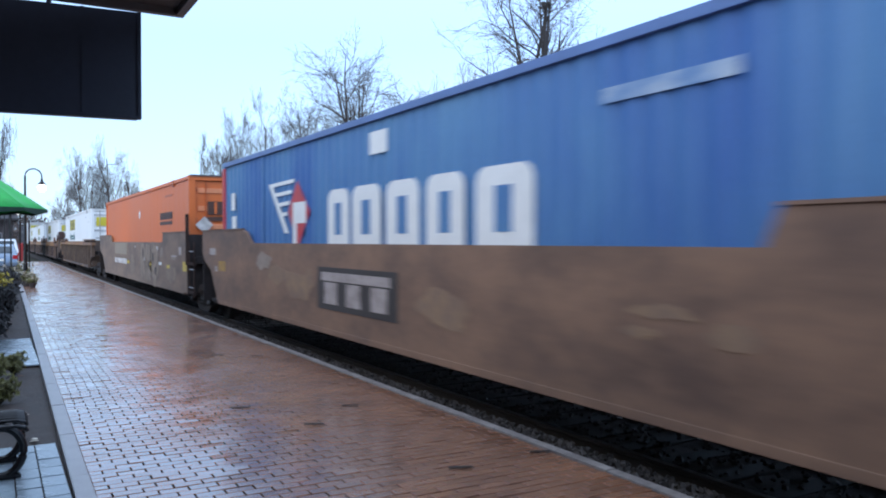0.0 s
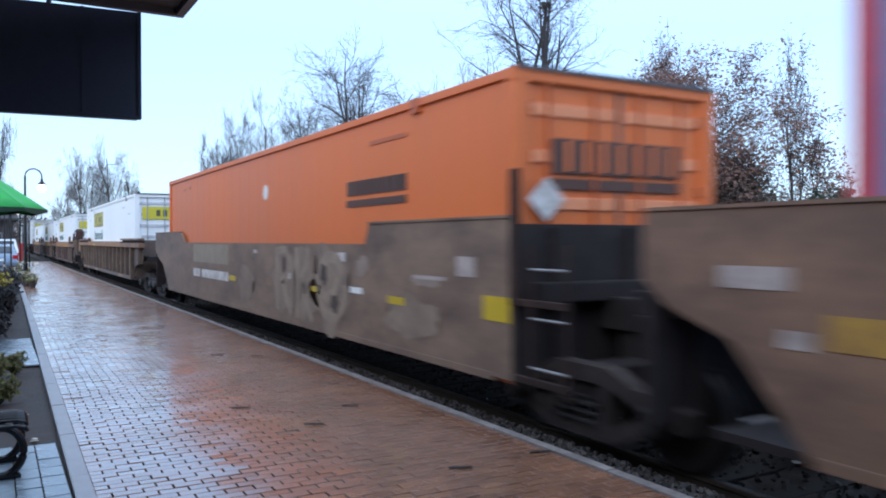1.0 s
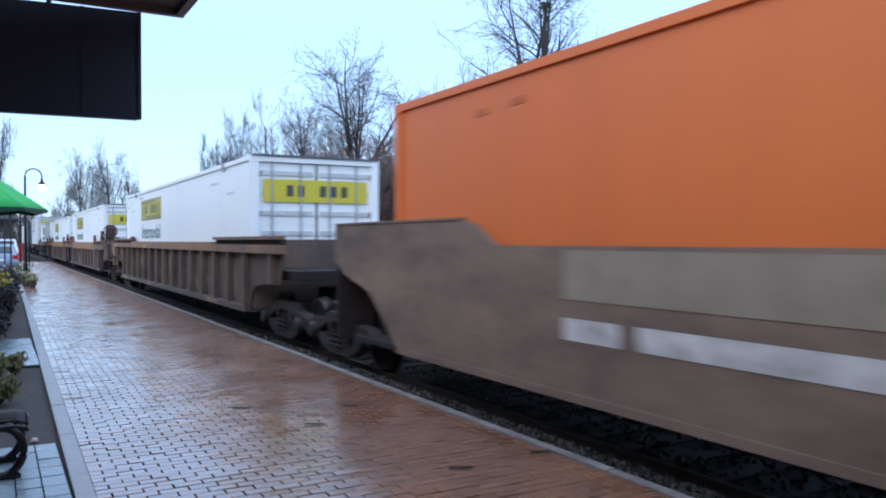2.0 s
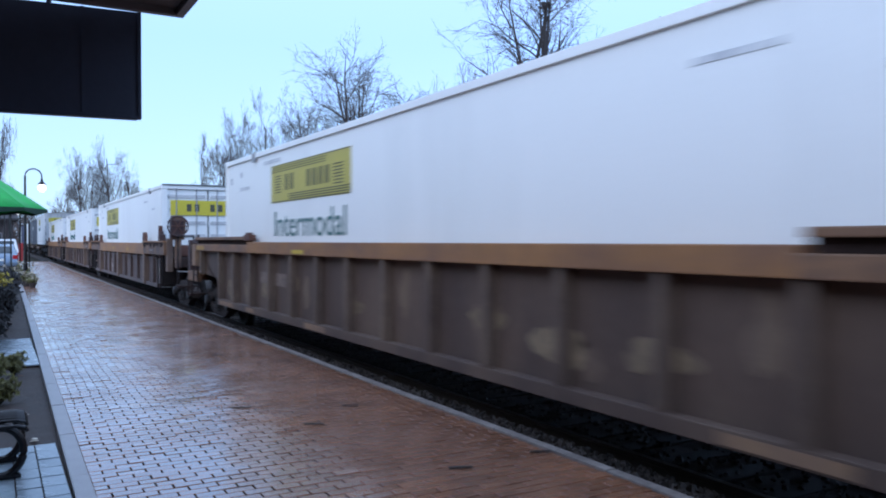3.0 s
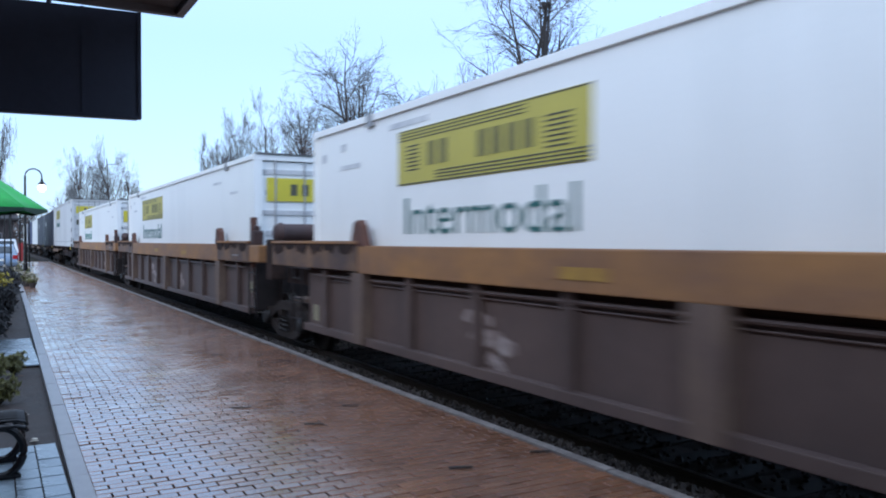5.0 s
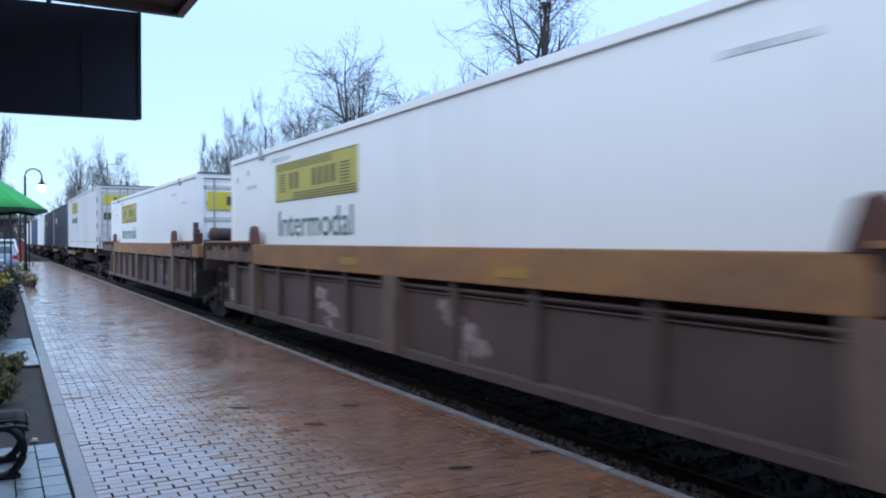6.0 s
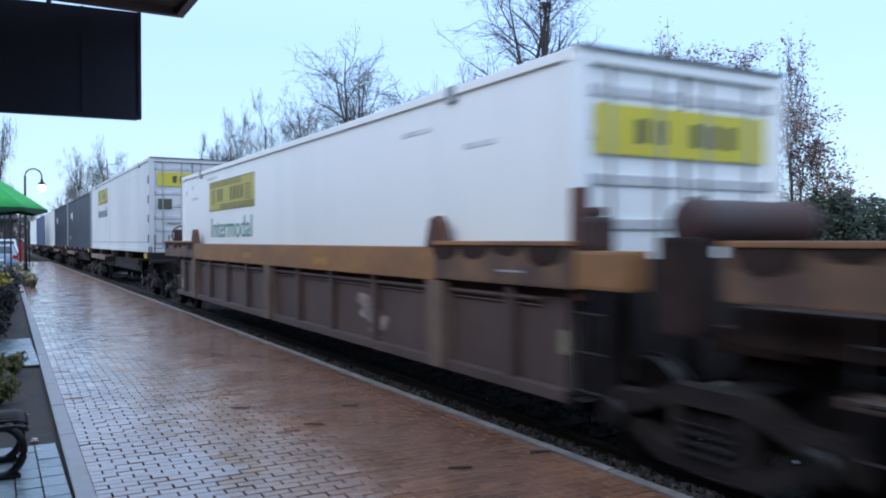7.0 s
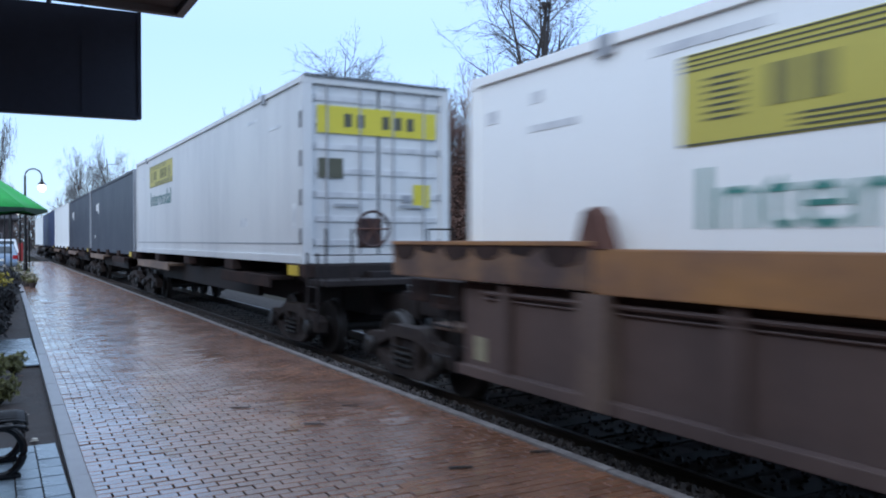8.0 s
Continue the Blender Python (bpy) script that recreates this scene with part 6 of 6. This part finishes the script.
def far_woods():
    """The line of woods that closes the view."""
    rnd = random.Random(3)
    spots, segs = [], []
    for k in range(520):
        f = k / 520
        a = radians(-12 + 118 * f)
        r = rnd.uniform(150, 210)
        x, y = r * math.sin(a), r * math.cos(a)
        h = rnd.uniform(5, 9)
        segs.append((Vector((x, y, -0.5)), Vector((x + rnd.gauss(0, 0.4), y, h)), 0.22, 0.04))
        for _ in range(5):
            z = rnd.uniform(0.3, 0.9) * h
            segs.append((Vector((x, y, z)), Vector((x + rnd.gauss(0, 2), y + rnd.gauss(0, 2), z + rnd.uniform(0.5, 2.5))), 0.09, 0.03))
        spots += [(Vector((x + rnd.gauss(0, 1.8), y + rnd.gauss(0, 1.8), rnd.uniform(0, 0.75) * h)), 0.9) for _ in range(16)]
    me = limbs_mesh("woods", segs, 4)
    me.materials.append(M_TWIG)
    woods = tagged(new("far_woods", me), "distant grey-brown winter woods along the horizon", "woods", kind="stuff")
    lm = leaf_mesh("brush", spots, 0.55, rnd, M_BROWNBUSH, 2)
    brush = new("brush", lm)
    brush.parent = woods


far_woods()

# guard rail along the road behind the track
M_GALV = mat("dull_galvanised_steel", (0.30, 0.30, 0.31), 0.45, 0.7, var=0.3)
M_ROAD = mat("wet_road_asphalt", (0.040, 0.040, 0.043), 0.75, spec=0.15, var=0.3, scale=2, fine=60)
tagged(link_mesh("road", boxes((13.6, 19.6, -60, 260, -0.47, -0.44)), M_ROAD), "wet asphalt road behind the railway", "road", kind="structure")
gr = thing("guard_rail", pose(12.6, 0, -0.46), "steel guard rail with wooden posts along the road", "guard rail")
wave = [(-0.04, 0.50), (0.04, 0.54), (0.04, 0.60), (-0.03, 0.65), (0.04, 0.70), (0.04, 0.77), (-0.04, 0.81), (-0.05, 0.80), (0.02, 0.75), (-0.05, 0.65), (0.02, 0.55), (-0.05, 0.49)]
bm = bmesh.new()
a = [bm.verts.new((x, 0, z)) for x, z in wave]
b = [bm.verts.new((x, 62, z)) for x, z in wave]
for i in range(len(a)):
    bm.faces.new((a[i], a[(i + 1) % len(a)], b[(i + 1) % len(a)], b[i]))
part("beam", bm, M_GALV, gr)
pm = None
for k in range(26):
    if pm is None:
        ob = part("post", boxes((0.05, 0.22, -0.08, 0.08, 0, 0.85), bevel=0.012), M_TIE, gr)
        pm = ob.data
    else:
        ob = new("post", pm)
        ob.parent = gr
    ob.location = (0, 0.5 + k * 2.4, 0)


# ---- things along the platform ----
M_IRON = mat("black_wet_iron", (0.012, 0.012, 0.014), 0.25, 0.3, var=0.3)
M_GREEN = mat("bright_green_canvas", (0.015, 0.42, 0.065), 0.65, var=0.2, scale=3, stretch=(1, 1, 3), bump=0.2)
M_GREEN_RIM = mat("dark_green_canvas_trim", (0.012, 0.05, 0.028), 0.7, var=0.2)
M_SHRUB = mat("winter_shrub_leaf", (0.13, 0.125, 0.035), 0.6, var=0.4, scale=6, per=0.4)
M_SHRUB_YEL = mat("yellow_shrub_leaf", (0.42, 0.33, 0.03), 0.6, var=0.4, scale=6, per=0.4)
M_HEDGE = mat("dark_hedge_leaf", (0.022, 0.022, 0.024), 0.7, var=0.4, scale=6, per=0.5)
M_FLOWER = mat("pale_blossom", (0.62, 0.56, 0.46), 0.6, var=0.3, per=0.3)
M_TERRA = mat("dark_glazed_pot", (0.06, 0.05, 0.05), 0.35, var=0.3)
M_REDCLOTH = mat("red_banner_cloth", (0.40, 0.035, 0.035), 0.7, var=0.3)
M_GLASS_LAMP = bpy.data.materials.new("lit_lamp_globe")
M_GLASS_LAMP.use_nodes = True
_b = M_GLASS_LAMP.node_tree.nodes["Principled BSDF"]
_b.inputs["Base Color"].default_value = (0.8, 0.78, 0.74, 1)
_b.inputs["Emission Color"].default_value = (1.0, 0.95, 0.88, 1)
_b.inputs["Emission Strength"].default_value = 3.0


def bench(x, y):
    """Backless bench: round steel slats on scrolled iron end frames."""
    e = thing("bench", pose(x, y, 0.004), "black wet iron bench with slatted seat on pavers", "bench")
    for k in range(9):
        yy = -0.03 + k * 0.058
        zz = 0.372 + 0.018 * math.sin(k / 8 * math.pi) - (0.02 if k in (0, 8) else 0)
        part("slat", tube([(-1.75, yy, zz), (-0.06, yy, zz), (-0.015, yy, zz - 0.012), (0.0, yy, zz - 0.04)], 0.012, 8), M_IRON, e)
    for xx in (-0.10, -1.65):
        scroll = []
        for k in range(22):
            a = radians(100 - 200 * k / 21)
            scroll.append((xx - 0.06 + 0.135 * math.cos(a), 0.02 - 0.02 * k / 21, 0.180 + 0.160 * math.sin(a)))
        leg = smooth(part("leg", tube(scroll, 0.027, 10), M_IRON, e))
        s2 = [(p[0], 0.46, p[2]) for p in scroll]
        smooth(part("leg", tube(s2, 0.027, 10), M_IRON, e))
        part("cross_bar", boxes((xx - 0.11, xx - 0.03, -0.02, 0.48, 0.328, 0.358), bevel=0.008), M_IRON, e)
        for yy in (0.0, 0.46):
            part("foot", boxes((xx - 0.30, xx + 0.06, yy - 0.03, yy + 0.03, 0.0, 0.032), bevel=0.01), M_IRON, e)
    return e


bench(0.19, 6.02)


def umbrella(x, y, rim, r, rise):
    """Market umbrella of eight canvas gores, open, on a pole."""
    e = thing("patio_umbrella", pose(x, y, -0.03), "open bright green canvas patio umbrella", "umbrella")
    for k in range(8):
        a0, a1 = k * math.tau / 8 + 0.02, (k + 1) * math.tau / 8 + 0.02
        bm = bmesh.new()
        rows = []
        for j in range(7):
            f = j / 6
            row = []
            for i in range(7):
                g = i / 6
                p = Vector((math.cos(a0), math.sin(a0), 0)).lerp(Vector((math.cos(a1), math.sin(a1), 0)), g) * (r * f)
                sag = 0.05 * math.sin(g * math.pi) * f
                row.append(bm.verts.new((p.x, p.y, rim + rise * (1 - f ** 1.12) - sag)) if f else None)
            rows.append(row)
        top = bm.verts.new((0, 0, rim + rise))
        for i in range(6):
            bm.faces.new((top, rows[1][i], rows[1][i + 1]))
        for j in range(1, 6):
            for i in range(6):
                bm.faces.new((rows[j][i], rows[j + 1][i], rows[j + 1][i + 1], rows[j][i + 1]))
        ob = smooth(part("gore", bm, M_GREEN, e))
        m = ob.modifiers.new("thickness", "SOLIDIFY")
        m.thickness = 0.006
        end = (math.cos(a0) * r, math.sin(a0) * r, rim - 0.012)
        part("rib", tube([(0, 0, rim + rise - 0.05), end], 0.008, 5), M_GREEN_RIM, e)
        bm = bmesh.new()
        p0, p1 = Vector((math.cos(a0) * r, math.sin(a0) * r, rim)), Vector((math.cos(a1) * r, math.sin(a1) * r, rim))
        q = [bm.verts.new(v) for v in (p0, p1, p1 - Vector((0, 0, 0.05)), p0.lerp(p1, 0.5) - Vector((0, 0, 0.10)), p0 - Vector((0, 0, 0.05)))]
        bm.faces.new(q)
        vo = part("valance", bm, M_GREEN_RIM, e)
        m = vo.modifiers.new("thickness", "SOLIDIFY")
        m.thickness = 0.006
    part("pole", tube([(0, 0, 0), (0, 0, rim + rise + 0.06)], 0.022, 10), M_IRON, e)
    part("base", lathe([(0.0, 0.26), (0.05, 0.26), (0.09, 0.06), (0.35, 0.035), (0.35, 0.001)], "z", 24), M_IRON, e)


umbrella(-0.58, 14.7, 2.15, 1.36, 0.86)


def street_lamp(x, y, label, h=3.9, side=1):
    """Black post with a shepherd's crook and a hanging bell lamp."""
    e = thing("street_lamp", pose(x, y, -0.03), label, "street lamp", "lamps along the platform")
    part("post", lathe([(0, 0.13), (0.12, 0.13), (0.16, 0.085), (0.8, 0.075), (0.86, 0.055), (h, 0.035), (h, 0.001)], "z", 14), M_IRON, e)
    crook = [(side * (0.27 - 0.27 * math.cos(a * math.pi / 12)), 0, h - 0.02 + 0.27 * math.sin(a * math.pi / 12)) for a in range(13)] + [(side * 0.54, 0, h - 0.12)]
    smooth(part("crook", tube(crook, 0.025, 8), M_IRON, e))
    sh = smooth(part("shade", lathe([(-0.17, 0.15), (-0.12, 0.11), (-0.06, 0.05), (0.04, 0.035), (0.04, 0.001)], "z", 18), M_IRON, e))
    sh.location = (side * 0.54, 0, h - 0.14)
    gl = smooth(part("globe", lathe([(-0.20, 0.001), (-0.185, 0.07), (-0.10, 0.13), (0.0, 0.13), (0.06, 0.09), (0.06, 0.001)], "z", 18), M_GLASS_LAMP, e, "softly lit white globe"))
    gl.location = (side * 0.54, 0, h - 0.38)


street_lamp(0.98, 32.0, "black crook lamp post with lit globe on the platform", 3.98)
street_lamp(0.90, 60.5, "black crook lamp post with lit globe farther along", 3.98)


def post_sign(x, y, h, label, cloth=None, r=0.032):
    e = thing("sign_post", pose(x, y, -0.03), label, "post", "posts along the platform")
    part("pole", lathe([(0, r * 1.8), (0.08, r * 1.8), (0.12, r), (h, r), (h + 0.05, r * 1.3), (h + 0.09, 0.001)], "z", 12), M_IRON, e)
    if cloth:
        bm = boxes((-0.05, 0.10, -0.02, 0.02, 0.85, 1.55), bevel=0.012)
        part("banner", bm, cloth, e, "red cloth banner")
    return e


post_sign(0.86, 34.0, 2.6, "dark post with a red banner beside planters", M_REDCLOTH)
post_sign(1.22, 35.5, 2.4, "dark post at the platform's edge")
post_sign(0.62, 38.0, 2.7, "dark post by the car park")
post_sign(0.45, 44.0, 2.9, "dark post by the car park")


def planter(x, y, s, seed, leaf, label):
    e = thing("planter", pose(x, y, -0.02), label, "planter", "planters beside the lamp")
    part("pot", lathe([(0, 0.13 * s), (0.05, 0.15 * s), (0.26 * s, 0.20 * s), (0.29 * s, 0.22 * s), (0.32 * s, 0.22 * s), (0.32 * s, 0.17 * s), (0.27 * s, 0.16 * s), (0.27 * s, 0.001)], "z", 20), M_TERRA, e)
    rnd = random.Random(seed)
    spots = [(Vector((rnd.gauss(0, 0.13 * s), rnd.gauss(0, 0.13 * s), 0.36 * s + abs(rnd.gauss(0, 0.14 * s)))), 0.04) for _ in range(90)]
    new("foliage", leaf_mesh("foliage", spots, 0.045, rnd, leaf, 3)).parent = e
    fl = [(Vector((rnd.gauss(0, 0.15 * s), rnd.gauss(0, 0.15 * s), 0.44 * s + abs(rnd.gauss(0, 0.12 * s)))), 0.02) for _ in range(16)]
    new("blossom", leaf_mesh("blossom", fl, 0.05, rnd, M_FLOWER, 4)).parent = e


planter(1.00, 31.2, 0.8, 1, M_SHRUB, "dark pot of winter plants with pale blossom")
planter(1.14, 30.3, 0.6, 2, M_SHRUB, "small dark pot with pale blossom on the bricks")
planter(0.92, 33.0, 1.2, 3, M_SHRUB, "tall pot of straggling winter plants")


def low_shrub(x, y, w, h, seed, m, label, n=420, leaf=0.035, name="shrub"):
    rnd = random.Random(seed)
    e = thing(name, pose(x, y, -0.04), label, "shrub", "shrubs in the planting bed")
    segs, spots = [], []
    for k in range(26):
        a, f = rnd.uniform(0, math.tau), rnd.uniform(0.2, 1)
        tip = Vector((math.cos(a) * w * f * 0.5, math.sin(a) * w * f * 0.5, h * rnd.uniform(0.45, 1.0)))
        mid = tip * 0.5 + Vector((0, 0, h * 0.12))
        segs += [(Vector((tip.x * 0.1, tip.y * 0.1, 0)), mid, 0.006, 0.004), (mid, tip, 0.004, 0.002)]
        for j in range(max(1, n // 26)):
            g = rnd.uniform(0.35, 1)
            spots.append((Vector((0, 0, 0)).lerp(tip, g) + Vector((0, 0, h * 0.08)), w * 0.05))
    sm = limbs_mesh("stem_work", segs, 4)
    sm.materials.append(M_BARK)
    new("stem_work", sm).parent = e
    new("foliage", leaf_mesh("foliage", spots, leaf, rnd, m, 2)).parent = e


low_shrub(-0.03, 10.5, 0.50, 0.28, 1, M_SHRUB, "low green and yellow winter perennial in mulch", 520)
low_shrub(0.02, 9.0, 0.45, 0.30, 2, M_SHRUB, "low straggling perennial in mulch", 260)
low_shrub(0.20, 10.9, 0.35, 0.26, 3, M_SHRUB, "low straggling perennial in mulch", 220)
low_shrub(-0.02, 14.6, 0.8, 0.55, 4, M_HEDGE, "dark low evergreen in the bed", 700, 0.045)
low_shrub(0.08, 20.5, 0.55, 0.85, 5, M_SHRUB_YEL, "yellow-leaved shrub in the bed", 560, 0.05)
for k in range(9):
    low_shrub(-0.02 + 0.028 * k, 17.0 + 1.35 * k, 0.95, 0.72, 20 + k, M_HEDGE, "clipped dark hedge plant along the bed", 620, 0.05, "hedge_plant")
for k in range(10):
    y = rng.uniform(6.9, 10.8)
    bm = boxes((-0.03, 0.03, -0.018, 0.018, 0, 0.004), bevel=0.001)
    ob = tagged(link_mesh("fallen_leaf", bm, M_FLOWER if k % 3 == 0 else M_LEAF_LITTER), "fallen leaf lying on the dark mulch", "leaf", "fallen leaves")
    ob.matrix_basis = pose(rng.uniform(0.1, 0.36), y, -0.012, 8, 5, rng.uniform(0, 180))


# ---- parked cars and the building by the car park ----
M_CAR_WHITE = mat("white_car_paint", (0.72, 0.74, 0.76), 0.15, var=0.05, bump=0)
M_CAR_SILVER = mat("silver_blue_car_paint", (0.22, 0.28, 0.36), 0.2, 0.5, var=0.05, bump=0)
M_CARGLASS = mat("dark_car_glass", (0.03, 0.045, 0.06), 0.05, var=0.1, bump=0)
M_TYRE = mat("tyre_rubber", (0.015, 0.015, 0.015), 0.8, var=0.2)
M_TAIL = mat("red_tail_lamp", (0.45, 0.015, 0.02), 0.2, var=0.1, bump=0)


def parked_car(x, y, rz, paint, h, label):
    """A parked car: local y forward, its tail at -y."""
    e = thing("car", pose(x, y, -0.07, 0, 0, rz), label, "car", "cars in the car park")
    w, Lc = 0.90, 4.5
    prof = [(-Lc / 2, 0.35), (-Lc / 2, 0.80), (-Lc / 2 + 0.12, 0.98), (-Lc / 2 + 0.55, h - 0.05), (-Lc / 2 + 0.9, h), (0.35, h), (0.75, h - 0.08), (1.25, 1.02), (Lc / 2 - 0.15, 0.90), (Lc / 2, 0.70), (Lc / 2, 0.35)]
    bm = bmesh.new()
    rings = []
    for f, k in ((-1.0, 0.92), (-0.93, 1.0), (0.93, 1.0), (1.0, 0.92)):
        rings.append([bm.verts.new((f * w * (1.0 if z < 1.0 else 0.84), yy * (k if abs(f) == 1 else 1), z if z < 1.0 else z - (0.03 if abs(f) == 1 else 0))) for yy, z in prof])
    for a, b in zip(rings, rings[1:]):
        for i in range(len(prof)):
            j = (i + 1) % len(prof)
            bm.faces.new((a[i], a[j], b[j], b[i]))
    bm.faces.new(rings[0])
    bm.faces.new(rings[-1])
    smooth(part("body", bm, paint, e), 35)
    part("rear_window", plate([(-Lc / 2 + 0.165, 1.06), (-Lc / 2 + 0.50, h - 0.12), (-Lc / 2 + 0.48, h - 0.11), (-Lc / 2 + 0.145, 1.065)], -0.62, 0.62), M_CARGLASS, e)
    part("windscreen", plate([(1.20, 1.06), (0.80, h - 0.12), (0.82, h - 0.11), (1.225, 1.07)], -0.64, 0.64), M_CARGLASS, e)
    for s in (-1, 1):
        part("side_window", plate([(-1.55, 1.04), (-1.35, h - 0.14), (0.45, h - 0.14), (0.95, 1.04)], *sorted((s * 0.758, s * 0.772))), M_CARGLASS, e)
        part("tail_lamp", boxes((*sorted((s * 0.62, s * 0.86)), -Lc / 2 - 0.012, -Lc / 2 + 0.05, 0.72, 0.92), bevel=0.015), M_TAIL, e)
        part("mirror", boxes((*sorted((s * 0.86, s * 1.04)), 0.72, 0.84, 1.0, 1.14), bevel=0.03), paint, e)
        for yy in (-1.35, 1.4):
            t = smooth(part("wheel", lathe([(-0.1, 0.001), (-0.1, 0.24), (-0.09, 0.32), (0.09, 0.32), (0.1, 0.24), (0.1, 0.001)], "x", 22), M_TYRE, e))
            t.location = (s * 0.80, yy, 0.32)
            rim = smooth(part("rim", lathe([(-0.112, 0.001), (-0.112, 0.17), (-0.10, 0.21), (0.10, 0.21), (0.112, 0.17), (0.112, 0.001)], "x", 18), M_GALV, t))
    part("bumper", boxes((-0.86, 0.86, -Lc / 2 - 0.05, -Lc / 2 + 0.08, 0.36, 0.58), bevel=0.04), paint, e)
    part("number_plate", boxes((-0.26, 0.26, -Lc / 2 - 0.06, -Lc / 2 - 0.045, 0.62, 0.74)), M_DECAL_WHITE, e)


parked_car(0.38, 58.5, 3, M_CAR_WHITE, 1.78, "white sport utility car parked beside the platform")
parked_car(0.10, 49.0, 3, M_CAR_SILVER, 1.48, "silver-blue car with red tail lamps parked by the platform")

M_SHOPWALL = mat("dark_shop_wall", (0.060, 0.048, 0.050), 0.8, var=0.3, scale=2)
M_ROOFING = mat("dark_shingle_roof", (0.045, 0.042, 0.046), 0.7, var=0.3, scale=4)
shop = thing("shop_building", pose(-4.3, 74.0, -0.1), "low dark brick shop beyond the car park", "building")
part("wall", boxes((-6, 5.7, 0, 9, 0, 3.4)), M_SHOPWALL, shop)
bm = plate([(-0.5, 3.4), (9.5, 3.4), (9.5, 3.55), (4.5, 5.4), (-0.5, 3.55)], -6.4, 6.05)
part("roof", bm, M_ROOFING, shop)
for k in range(5):
    win = part("window", boxes((-5.2 + 2.2 * k, -3.9 + 2.2 * k, -0.03, 0.05, 1.0, 2.4), bevel=0.01), M_FASCIA, shop)
    part("pane", boxes((-5.1 + 2.2 * k, -4.0 + 2.2 * k, -0.045, -0.032, 1.1, 2.3)), M_CARGLASS, win)

bricks()


# ---- motion ----
def motions():
    """The train runs at one speed; its wheels turn as far as it goes."""
    times = [-0.5 + 0.5 * k for k in range(19)]
    for ob, s in MOVING:
        walk(ob, [(t, pose(TRACK_X, s - SPEED * t, RAIL_Z)) for t in times])
    for ob, y in SPINNING:
        walk(ob, [(k / FPS, pose(0, y, 0.42, math.degrees(SPEED / 0.42) * k / FPS)) for k in range(0, 241)])


motions()
